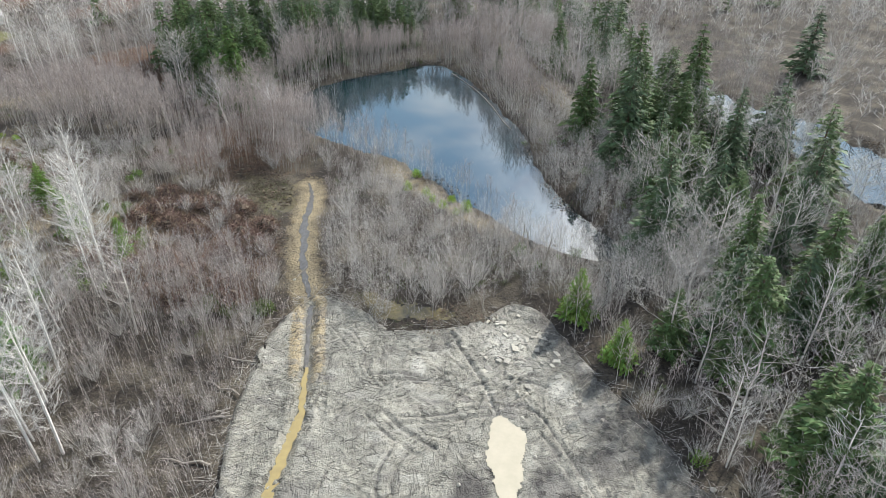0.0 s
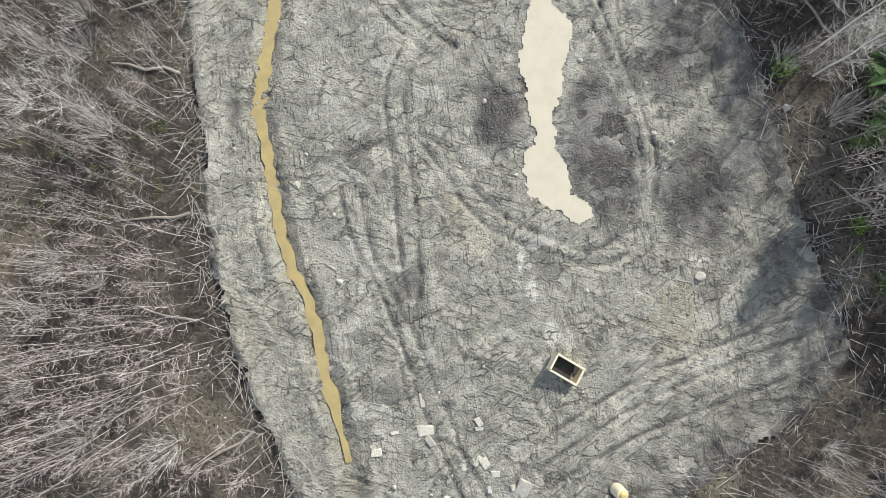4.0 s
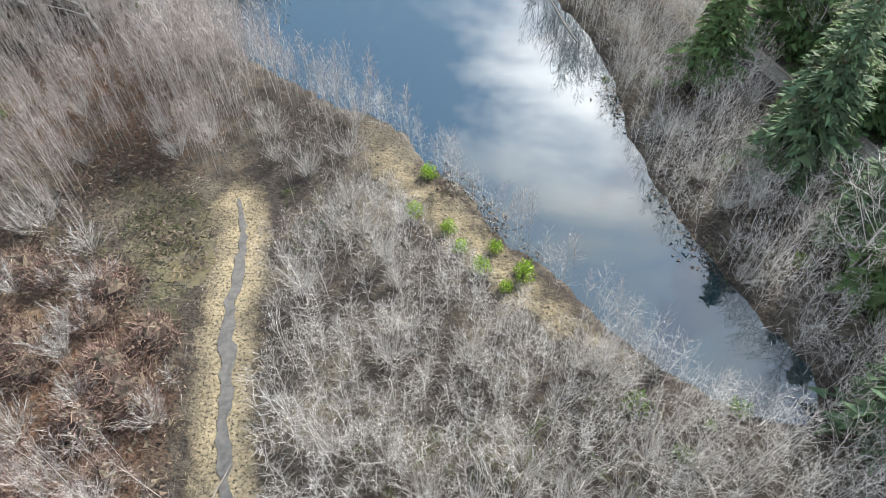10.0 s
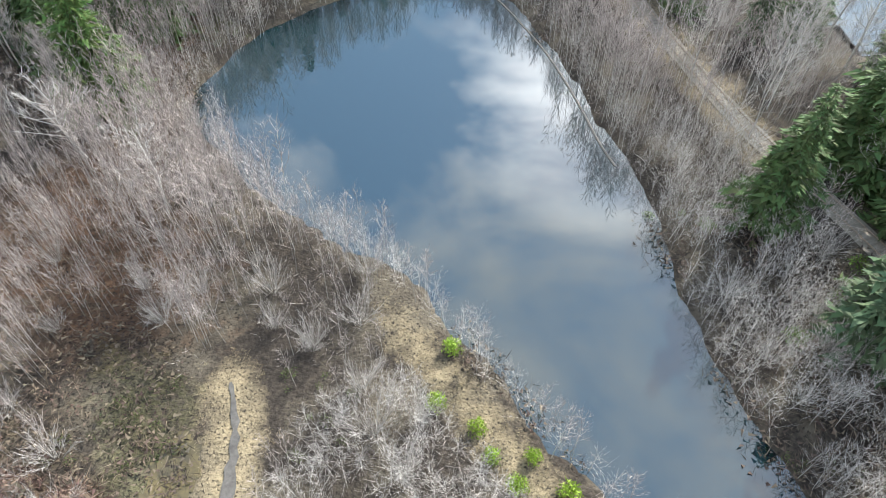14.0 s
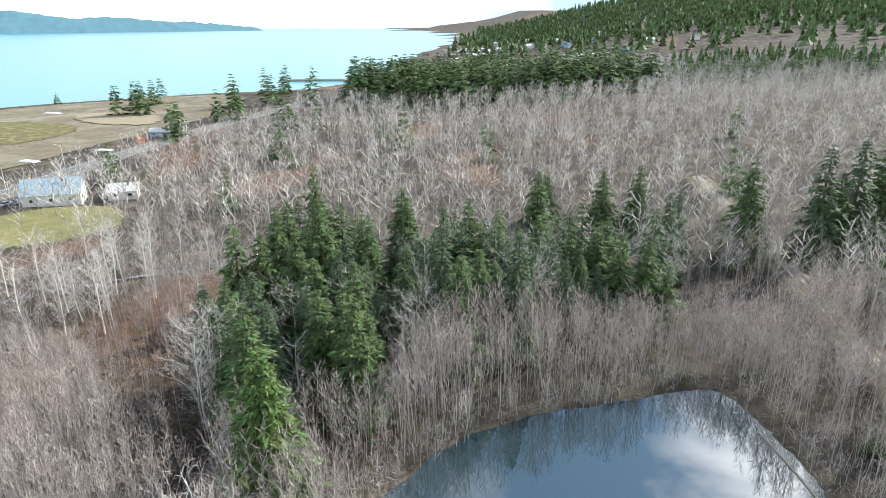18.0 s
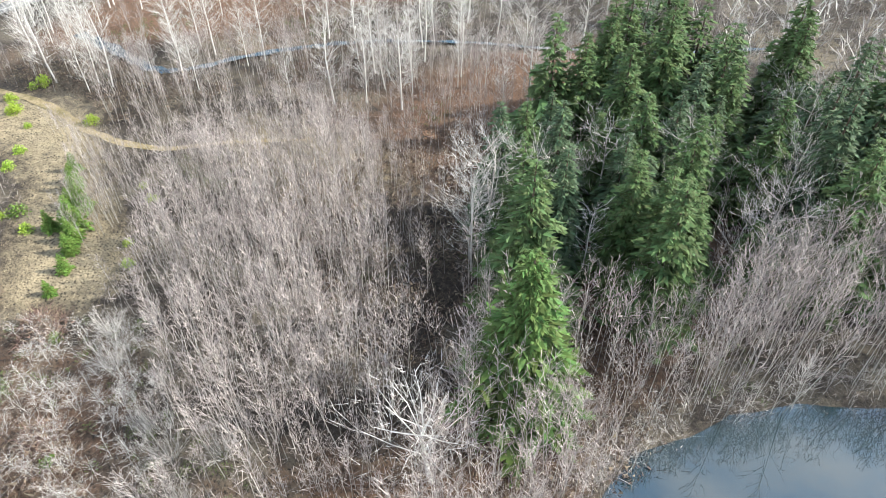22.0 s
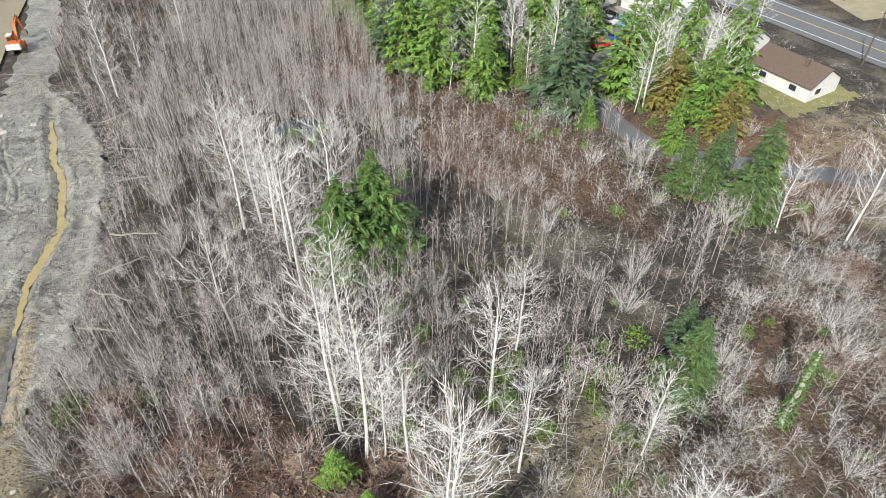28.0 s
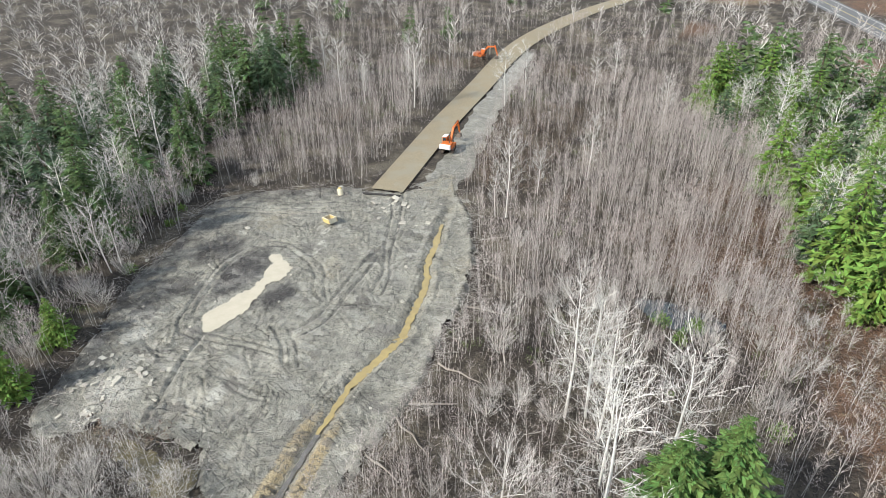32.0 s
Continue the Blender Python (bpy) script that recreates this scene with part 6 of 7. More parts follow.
def drum(p0, p1, r0_, r1_=None, n=10):
    p0, p1 = Vector(p0), Vector(p1)
    r1_ = r0_ if r1_ is None else r1_
    m = (p1 - p0).to_track_quat("Z", "Y").to_matrix()
    ln = (p1 - p0).length
    v = []
    for z, rr in ((0, r0_), (ln, r1_)):
        for k in range(n):
            a = k * 2 * math.pi / n
            v.append(tuple(p0 + m @ Vector((math.cos(a) * rr, math.sin(a) * rr, z))))
    f = [(k, (k + 1) % n, n + (k + 1) % n, n + k) for k in range(n)] + [tuple(range(n - 1, -1, -1)), tuple(range(n, 2 * n))]
    return v, f


def part(name, bm, mat, parent=None, label=""):
    me = bpy.data.meshes.new(name)
    bm.normal_update()
    bm.to_mesh(me)
    bm.free()
    me.materials.append(mat)
    ob = new(name, me)
    if parent:
        ob.parent = parent
    if label:
        tagged(ob, label)
    return ob


def thing(name, label, category, m, group="", kind=""):
    ob = new(name)
    ob.empty_display_size = 0.2
    ob.matrix_world = m
    return tagged(ob, label, category, group, kind)


# ---- excavators, skip, barrel, pipe ----
def excavator(x, y, z, turn, swing, label):
    e = thing("excavator", label, "excavator", pose(x, y, z, 0, 0, turn), "excavators on the road works")
    for sx in (-1.05, 1.05):
        t = part("track", bm_of(box(sx, 0, 0.45, 0.62, 3.9, 0.62), box(sx, 0, 0.45, 0.62, 3.2, 0.88), bevel=0.06), M["steel"], e)
        for k in range(5):
            part("roller", bm_of(drum((sx - 0.34, -1.4 + k * 0.7, 0.32), (sx + 0.34, -1.4 + k * 0.7, 0.32), 0.2)), M["steel"], t)
        for k in range(9):
            part("grouser", bm_of(box(sx, -1.6 + k * 0.4, 0.91, 0.66, 0.07, 0.05)), M["rust"], t)
    part("undercarriage", bm_of(box(0, 0, 0.6, 1.6, 1.5, 0.4), drum((0, 0, 0.7), (0, 0, 1.05), 0.6)), M["steel"], e)
    c = math.radians(swing)

    def tr(solid):
        v, f = solid
        return [(p[0] * math.cos(c) - p[1] * math.sin(c), p[0] * math.sin(c) + p[1] * math.cos(c), p[2]) for p in v], f

    part("house", bm_of(tr(box(0, -0.5, 1.35, 2.7, 3.0, 0.6)), tr(box(0.15, -1.1, 1.9, 2.3, 1.7, 0.6, 0.94)), bevel=0.05), M["orange"], e)
    part("counterweight", bm_of(tr(box(0, -2.05, 1.55, 2.6, 0.7, 1.0, 0.92)), bevel=0.1), M["white_metal"], e, "pale painted counterweight")
    cb = part("cab", bm_of(tr(box(-0.85, 0.45, 2.2, 0.98, 1.6, 1.6, 0.9)), bevel=0.06), M["orange"], e)
    part("windscreen", bm_of(tr(box(-0.85, 1.22, 2.3, 0.8, 0.06, 1.2, 0.9))), M["glass"], cb)
    part("side_window", bm_of(tr(box(-1.32, 0.5, 2.45, 0.06, 1.2, 0.8, 0.9))), M["glass"], cb)
    part("rear_window", bm_of(tr(box(-0.85, -0.32, 2.45, 0.75, 0.06, 0.7, 0.9))), M["glass"], cb)
    part("cab_roof", bm_of(tr(box(-0.85, 0.45, 3.03, 1.0, 1.6, 0.08)), bevel=0.03), M["white_metal"], cb)
    part("exhaust", bm_of(tr(drum((0.7, -1.3, 2.1), (0.7, -1.3, 2.7), 0.07))), M["steel"], e)
    bo = part("boom", bm_of(tr(beam((0.1, 0.7, 1.6), (0.1, 2.6, 4.2), 0.5, 0.42)), tr(beam((0.1, 2.5, 4.15), (0.1, 5.2, 4.6), 0.45, 0.34))), M["orange"], e)
    for sx in (-0.25, 0.45):
        part("boom_cylinder", bm_of(tr(drum((sx, 1.3, 1.5), (sx, 2.3, 3.5), 0.09))), M["steel"], bo)
    st = part("stick", bm_of(tr(beam((0.1, 5.0, 4.9), (0.1, 6.2, 1.9), 0.38, 0.26))), M["orange"], e)
    part("stick_cylinder", bm_of(tr(drum((0.1, 3.3, 4.75), (0.1, 5.0, 5.1), 0.09))), M["steel"], st)
    b = part("bucket", bm_of(tr(box(0.1, 5.8, 1.35, 1.1, 0.9, 0.7, 0.75, (0, 0.2)))), M["steel"], e, "worn steel digging bucket")
    for k in range(4):
        part("tooth", bm_of(tr(beam((-0.3 + k * 0.27, 5.35, 1.05), (-0.3 + k * 0.27, 5.15, 0.9), 0.1, 0.03))), M["steel"], b)


excavator(4.2, -16.0, 0.1, 196, -12, "orange tracked excavator parked beside the gravel road")
excavator(27.0, -86.0, 0.1, 60, 20, "orange tracked excavator among the saplings by the road bend")

skip = thing("tipped_skip", "pale yellow steel skip lying open on the mud", "skip", pose(8.6, 21.3, 0.25, 14, 4, 62))
part("floor_plate", bm_of(box(0, 0, 0.04, 1.4, 2.4, 0.08)), M["rubber"], skip)
for sx in (-0.72, 0.72):
    part("side_wall", bm_of(box(sx, 0, 0.42, 0.08, 2.7, 0.8), bevel=0.02), M["yellow"], skip)
for sy in (-1.3, 1.3):
    part("end_wall", bm_of(box(0, sy, 0.4, 1.4, 0.08, 0.75), bevel=0.02), M["cream"], skip)
part("rim", bm_of(box(-0.72, 0, 0.85, 0.16, 2.8, 0.07), box(0.72, 0, 0.85, 0.16, 2.8, 0.07), box(0, -1.32, 0.85, 1.5, 0.16, 0.07), box(0, 1.32, 0.85, 1.5, 0.16, 0.07)), M["cream"], skip)
tank = thing("tank", "cream and yellow tank leaning on a stone", "tank", pose(13.1, 11.6, 0.55, 12, 8, 20))
part("shell", bm_of(drum((0, 0, -0.5), (0, 0, 0.7), 0.55, 0.5, 14), bevel=0.04), M["cream"], tank)
part("lid", bm_of(drum((0, 0, 0.7), (0, 0, 0.95), 0.4, 0.2, 14)), M["yellow"], tank)
pipe = thing("culvert_pipe", "long black culvert pipe at the end of the gravel road", "pipe", pose(0, 0, 0))
part("barrel", bm_of(drum((2.6, 7.6, 0.25), (9.4, 9.6, 0.25), 0.22, n=14)), M["rubber"], pipe)
for k in range(8):
    q = 0.06 + k * 0.125
    part("rib", bm_of(drum((2.6 + 6.8 * q, 7.6 + 2 * q, 0.25), (2.6 + 6.8 * (q + 0.012), 7.6 + 2 * (q + 0.012), 0.25), 0.25, n=14)), M["steel"], pipe)


# ---- stones, slabs, logs ----
def rock_mesh(r, flat=0.7, n=2):
    bm = bmesh.new()
    bmesh.ops.create_icosphere(bm, subdivisions=n, radius=0.5)
    ax = [Vector(r.normal(0, 1, 3)).normalized() for _ in range(7)]
    cut = [r.uniform(0.26, 0.45) for _ in range(7)]
    for v in bm.verts:
        for a, c in zip(ax, cut):
            d = v.co.dot(a)
            if d > c:
                v.co -= a * (d - c)
        v.co.z *= flat
    me = bpy.data.meshes.new("stone")
    bm.to_mesh(me)
    bm.free()
    me.materials.append(M["stone"])
    return me


def slab_mesh(r):
    v, f = box(0, 0, 0, 1.0, 1.0, 0.16, 0.93)
    bm = bm_of(([tuple(np.array(p) + r.normal(0, 0.07, 3) * (1, 1, 0.25)) for p in v], f), bevel=0.03)
    me = bpy.data.meshes.new("clay_slab")
    bm.to_mesh(me)
    bm.free()
    me.materials.append(M["stone"])
    return me


def drop_stones():
    r = np.random.default_rng(91)
    rocks = [rock_mesh(r, 0.7) for _ in range(5)]
    slabs = [slab_mesh(r) for _ in range(6)]
    key = [(15.5, 45.4, 0.6), (20, 29, 0.9), (27.6, 43.6, 0.7), (-13.8, 36, 0.8), (-9.9, 28, 0.7), (9.1, 53, 0.8), (12.2, 11, 0.7), (15, 8.6, 0.9), (-6, 66, 0.5), (-22.8, 80, 0.5)]
    for i in range(70):
        x, y = r.uniform(-22, 30), r.uniform(5, 72)
        if off_poly(x, y, CLEARING) < -1.5 and off_poly(x, y, PUDDLE) > 0.5:
            key.append((x, y, r.uniform(0.2, 0.5)))
    a = np.array(key)
    zs = np.where(off_poly(a[:, 0], a[:, 1], CLEARING) < 0, mud_height(a[:, 0], a[:, 1]), lie(a[:, 0], a[:, 1]))
    for (x, y, w), z in zip(key, zs):
        ob = new("stone", rocks[r.integers(5)])
        ob.matrix_world = pose(x, y, z + 0.08 * w, 0, 0, r.uniform(0, 360)) @ Matrix.Diagonal((w, w * r.uniform(0.7, 1.2), w, 1))
        tagged(ob, "pale rounded stone half sunk in grey mud", "stone", "stones on the mud")
    n = 0
    spots = [(6.7, 68.2, 1.5), (9.2, 65, 1.6), (3, 8.5, 1.3), (5.5, 11.5, 1.4), (0.5, 10, 1.3), (-2.5, 16, 1.2)]
    for i in range(75):
        x, y = r.normal(9, 3.8), r.normal(65, 4.2)
        spots.append((x, y, r.uniform(0.35, 1.1)))
    for i in range(22):
        spots.append((r.normal(3, 4), r.normal(12, 3), r.uniform(0.4, 1.2)))
    a = np.array(spots)
    zs, away = mud_height(a[:, 0], a[:, 1]), off_poly(a[:, 0], a[:, 1], CLEARING)
    for (x, y, w), z, d in zip(spots, zs, away):
        if d > -0.8:
            continue
        ob = new("clay_slab", slabs[r.integers(5)])
        ob.matrix_world = pose(x, y, z + 0.01, r.uniform(-14, 14), r.uniform(-14, 14), r.uniform(0, 360)) @ Matrix.Diagonal((w, w * r.uniform(0.35, 0.9), w, 1))
        tagged(ob, "pale broken slab of dried clay on the mud", "slab", "clay slabs on the mud")


drop_stones()


def clod(r):
    p = r.normal(0, 1, (5, 3)) * (0.5, 0.5, 0.3)
    return np.array([p[[0, 1, 2]], p[[0, 2, 3]], p[[0, 3, 4]], p[[1, 2, 4]], p[[2, 3, 4]], p[[0, 1, 4]]])


def drop_clods():
    r = np.random.default_rng(93)
    x, y = r.uniform(-25, 33, 9000), r.uniform(-4, 77, 9000)
    e = -off_poly(x, y, CLEARING)
    ok = (e > 0.2) & (off_poly(x, y, PUDDLE) > 0.3) & (off_line(x, y, DITCH) > 0.6)
    ok &= r.uniform(0, 1, len(x)) < np.clip(0.35 + 0.5 * vnoise(x, y, 0.3, 95) + 0.6 * np.exp(-e / 2), 0, 1)
    x, y = x[ok], y[ok]
    scatter_stuff("mud_clods", np.column_stack([x, y, mud_height(x, y)]), r.uniform(0.06, 0.24, len(x)), [[clod(r)] for _ in range(8)], [M["mud"]], "small clods of churned grey mud", "clods")
    x, y = r.uniform(-27, 34, 9000), r.uniform(-10, 79, 9000)
    d = off_poly(x, y, CLEARING)
    ok = (np.abs(d + 0.2) < np.where(x < -8, 1.6, 1.0)) & (r.uniform(0, 1, len(x)) < np.where(x < -8, 0.9, 0.45))
    x, y = x[ok], y[ok]
    sticks = []
    for k in range(8):
        t = []
        for j in range(3):
            a = r.uniform(-0.7, 0.7) + (3.14 if r.uniform() < 0.7 else 0)
            o = r.normal(0, 0.3, 3) * (1, 1, 0.15)
            dd = np.array([np.cos(a), np.sin(a), r.uniform(0.02, 0.3)]) * r.uniform(0.6, 1.5)
            t += tube([o, o + dd * 0.5 + r.normal(0, 0.03, 3), o + dd], [0.013, 0.011, 0.004], 3)
        sticks.append([np.array(t)])
    scatter_stuff("slash", np.column_stack([x, y, np.maximum(lie(x, y), -0.1) + 0.2]), r.uniform(0.8, 2.2, len(x)), sticks, [M["bark"]], "bulldozed slash of broken pale saplings", "slash")


drop_clods()


def log_mesh(r, bent=0.03):
    pts = [(0 + r.normal(0, bent), t - 0.5, r.normal(0, bent * 0.3)) for t in (0, 0.25, 0.5, 0.75, 1)]
    return tri_mesh("log", tube(pts, [0.026, 0.024, 0.02, 0.016, 0.009], 7), M["wood"])


def lay_logs():
    r = np.random.default_rng(97)
    meshes = [log_mesh(r) for _ in range(4)]
    spots = [(34.5, 57, 8, 70), (15.5, 84, 7, 20), (13, 86, 6, -30), (-27, 46, 6, 80), (-26, 52, 7, 110), (-25.5, 33, 6, 95), (-24, 25, 5, 80), (-19, 14, 6, 120), (-26, 62, 5, 75), (30, 52, 6, 40),
             (27, 56, 5, 100), (12, 83, 4, 60), (-21, 90, 3, 15), (-22, 82, 3, -20), (33, 36, 5, 50), (-26.5, 57, 6, 60)]
    for x, y, ln, a in spots:
        ob = new("fallen_log", meshes[r.integers(4)])
        ob.matrix_world = pose(x, y, max(float(lie(x, y)), -0.05) + 0.22, r.uniform(-3, 6), 0, a) @ Matrix.Diagonal((ln * 0.9, ln, ln * 0.9, 1))
        tagged(ob, "pale fallen log at the edge of the brush", "log", "fallen logs")
    for x, y, h in ((12.2, 88.3, 6.0), (13.0, 87.6, 5.0), (15.3, 82.8, 6.5)):
        ob = new("snag", meshes[r.integers(4)])
        ob.matrix_world = pose(x, y, float(lie(x, y)) + h / 2 - 0.2, 90 + r.uniform(-9, 9), r.uniform(-8, 8), r.uniform(0, 90)) @ Matrix.Diagonal((h * 1.1, h, h * 1.1, 1))
        tagged(ob, "broken pale dead trunk standing on the bank", "dead trunk", "broken trunks by the pond")


lay_logs()
boom_line = spline([(0.5, 190), (4.5, 181), (8.3, 171), (11.2, 160), (13.2, 150), (14.6, 145)], 1.5)
boom = tagged(mesh_object("floating_boom", np.array(tube([(x, y, POND_Z + 0.03) for x, y in boom_line], [0.14] * len(boom_line), 6)).reshape(-1, 3),
                          np.arange(len(boom_line[:-1]) * 36).reshape(-1, 3), M["wood"]), "thin pale log boom floating along the pond shore", "log boom")

# ---- railway ----
track = thing("railway_track", "rusty single railway track on pale ballast", "railway", pose(0, 0, 0))


def lay_track():
    p = np.array(RAIL)
    seg = np.concatenate([[0], np.cumsum(np.linalg.norm(np.diff(p, axis=0), axis=1))])
    s = np.arange(seg[0], seg[-1], 0.8)
    q = np.column_stack([np.interp(s, seg, p[:, 0]), np.interp(s, seg, p[:, 1])])
    t = np.gradient(q, axis=0)
    t /= np.linalg.norm(t, axis=1)[:, None]
    z = lie(q[:, 0], q[:, 1]) + 0.25
    for side in (-0.75, 0.75):
        e = q + np.stack([t[:, 1], -t[:, 0]], 1) * side
        tri = tube(np.column_stack([e, z + 0.12])[::3], [0.075] * len(e[::3]), 4)
        ob = new("rail", tri_mesh("rail", tri, M["rust"]))
        ob.parent = track
    bm = bm_of(box(0, 0, 0, 2.3, 0.22, 0.14), bevel=0.015)
    first = part("sleeper", bm, M["sleeper"], track)
    me = first.data
    bpy.data.objects.remove(first)
    r = np.random.default_rng(99)
    for k in range(len(q)):
        if 100 < q[k, 1] < 250:
            ob = new("sleeper", me)
            ob.parent = track
            ob.matrix_world = pose(q[k, 0], q[k, 1], z[k] - 0.05, 0, 0, math.degrees(math.atan2(t[k, 1], t[k, 0])) - 90 + r.uniform(-2, 2))


lay_track()


# ---- buildings ----
def house(x, y, w, d, h, turn, wall, roof, label, z=None, rise=0.28, windows=2):
    z = float(lie(x, y)) if z is None else z
    b = thing("house", label, "house", pose(x, y, z, 0, 0, turn), "houses by the highway")
    top = h + w * rise
    gable = ([(-w / 2, -d / 2, 0), (w / 2, -d / 2, 0), (w / 2, d / 2, 0), (-w / 2, d / 2, 0), (-w / 2, -d / 2, h), (w / 2, -d / 2, h), (w / 2, d / 2, h), (-w / 2, d / 2, h), (0, -d / 2, top - 0.05), (0, d / 2, top - 0.05)],
             [(3, 2, 1, 0), (0, 1, 5, 8, 4), (2, 3, 7, 9, 6), (1, 2, 6, 5), (3, 0, 4, 7), (5, 6, 9, 8), (7, 4, 8, 9)])
    part("wall", bm_of(gable), wall, b)
    o, th = 0.45, 0.16
    for sx in (-1, 1):
        e = [(0, -d / 2 - o, top + th), (0, d / 2 + o, top + th), (sx * (w / 2 + o), d / 2 + o, h + th - o * rise * 2), (sx * (w / 2 + o), -d / 2 - o, h + th - o * rise * 2)]
        v = e + [(p[0], p[1], p[2] - th) for p in e]
        f = [(0, 1, 2, 3), (7, 6, 5, 4), (0, 4, 5, 1), (1, 5, 6, 2), (2, 6, 7, 3), (3, 7, 4, 0)]
        part("roof", bm_of((v, f)), roof, b)
    for sx in (-1, 1):
        for k in range(windows):
            yy = -d / 2 + d * (k + 0.5) / windows
            wd = part("window", bm_of(box(sx * (w / 2 + 0.02), yy, h * 0.55, 0.1, 1.5, 1.15)), M["white_metal"], b)
            part("pane", bm_of(box(sx * (w / 2 + 0.06), yy, h * 0.55, 0.06, 1.3, 0.95)), M["glass"], wd)
    for sy in (-1, 1):
        wd = part("window", bm_of(box(w * 0.2, sy * (d / 2 + 0.02), h * 0.55, 1.5, 0.1, 1.15)), M["white_metal"], b)
        part("pane", bm_of(box(w * 0.2, sy * (d / 2 + 0.06), h * 0.55, 1.3, 0.06, 0.95)), M["glass"], wd)
    part("door", bm_of(box(-w * 0.22, -d / 2 - 0.03, 1.02, 0.95, 0.1, 2.04)), M["roof_brown"], b)
    part("chimney", bm_of(box(w * 0.15, d * 0.2, top - 0.1, 0.6, 0.6, 1.3)), M["roof_brown"], b)


house(-124, -11, 8, 14, 3.0, 28, M["siding"], M["roof_white"], "long white house with a pale metal roof beside parked cars")
house(-113, -23, 7, 10, 2.7, 28, M["siding"], M["roof_grey"], "white house with a grey shingle roof behind firs")
house(-131, 6, 8, 11, 2.7, 25, M["siding"], M["roof_grey"], "low house with a worn grey shingle roof")
house(-133, 23, 8, 12, 2.8, 20, M["siding"], M["roof_brown"], "white house with a dark brown roof on a lawn")
house(-119, -42, 9, 14, 3.0, 28, M["blue_wall"], M["roof_white"], "pale blue house with a white roof")
house(-104, -34, 6, 8, 2.6, 28, M["siding"], M["roof_white"], "small white shed beside the firs")
house(-204, 255, 10, 17, 4.2, -52, M["siding"], M["roof_blue"], "white gabled hall with a blue-grey roof beside the road", -4.6, 0.42, 3)
house(-188, 268, 7, 9, 3.0, -52, M["siding"], M["roof_white"], "white annexe with a pale roof behind the hall", -4.6)
house(-268, 372, 5, 9, 2.6, -60, M["blue_wall"], M["roof_white"], "small blue shed by the shore road")
for nm, pts, mt, lab, cat in (("dry_flat", [(-268, 262), (-300, 240), (-440, 285), (-468, 340), (-452, 440), (-405, 530), (-350, 545), (-300, 480), (-284, 420), (-276, 340)], M["flat"], "brown rough grass flat by the shore", "field"),
                            ("green_flat", [(-318, 330), (-352, 318), (-402, 336), (-414, 368), (-372, 384), (-326, 372)], M["moss"], "green patch on the shore flat", "field"),
                            ("gravel_lot", [(-300, 396), (-340, 392), (-372, 412), (-362, 428), (-318, 424)], M["gravel"], "pale gravel lot by the shore", "lot")):
    dz = {"dry_flat": 0.3, "green_flat": 0.5, "gravel_lot": 0.7}[nm]
    sheet(nm, spline(pts, 4.0, True), mt, 0, lab, cat, 3.0, lambda x, y: lie(x, y) + dz)
sheet("lawn", spline([(-184, 210), (-200, 226), (-203, 243), (-186, 258), (-166, 246), (-160, 230), (-168, 216)], 3.0, True), M["lawn"], 0.08, "mown field of yellow-green grass", "lawn", 2.0)
sheet("yard", [(-104, -12), (-112, 8), (-124, 4), (-118, -12)], M["asphalt"], 0.07, "worn asphalt yard with parked cars", "yard", 1.0)
sheet("garden", [(-122, 14), (-126, 34), (-142, 30), (-138, 10)], M["lawn"], 0.07, "green lawn round a white house", "lawn", 1.0)


def car_thing():
    c = thing("car", "parked car", "car", pose(0, 0, 0), "parked cars")
    body = bm_of(box(0, 0, 0.55, 1.75, 4.3, 0.5, 0.96), box(0, 0.1, 0.85, 1.7, 4.1, 0.16, 0.93), bevel=0.06)
    part("body", body, CAR_PAINT[0], c)
    part("cabin", bm_of(box(0, -0.2, 1.15, 1.55, 2.3, 0.5, 0.76), bevel=0.05), M["glass"], c)
    part("roof_panel", bm_of(box(0, -0.2, 1.42, 1.2, 1.65, 0.06), bevel=0.02), CAR_PAINT[0], c)
    for sx in (-0.8, 0.8):
        for sy in (-1.35, 1.35):
            w = part("wheel", bm_of(drum((sx - 0.1, sy, 0.32), (sx + 0.1, sy, 0.32), 0.32, n=14)), M["rubber"], c)
            part("rim", bm_of(drum((sx - 0.12, sy, 0.32), (sx + 0.12, sy, 0.32), 0.19, n=10)), M["steel"], w)
        part("headlight", bm_of(box(sx * 0.75, 2.14, 0.68, 0.35, 0.08, 0.16)), M["white_metal"], c)
    return c


COLOURS = ["red", "dark blue", "silver", "black", "white", "teal"]
CARS = []
for k, (cname, cm) in enumerate(zip(COLOURS, CAR_PAINT)):
    c = car_thing()
    c["label"] = "%s parked car on worn asphalt" % cname
    for o in c.children:
        if o.name.startswith(("body", "roof_panel")):
            o.data.materials[0] = cm
    CARS.append(c)
PROTOS += CARS
for k, (x, y, a) in enumerate(((-107, -4, 70), (-110, -1, 80), (-113, 2, 95), (-115, -6, 60), (-109, 5, 20), (-118, 0, 110), (-112, -9, 30), (-120, 5, 70), (-106, 2, 100), (-117, -10, 75), (-122, 1, 60),
                               (-217, 243, 10), (-215, 246, 8), (-213.5, 249, 12), (-212, 252, 9), (-210.5, 255, 10), (-229, 240, 25), (-221, 214, 160))):
    copy_thing(CARS[(k * 5 + 2) % 6], pose(x, y, float(lie(x, y)) + 0.1, 0, 0, a))

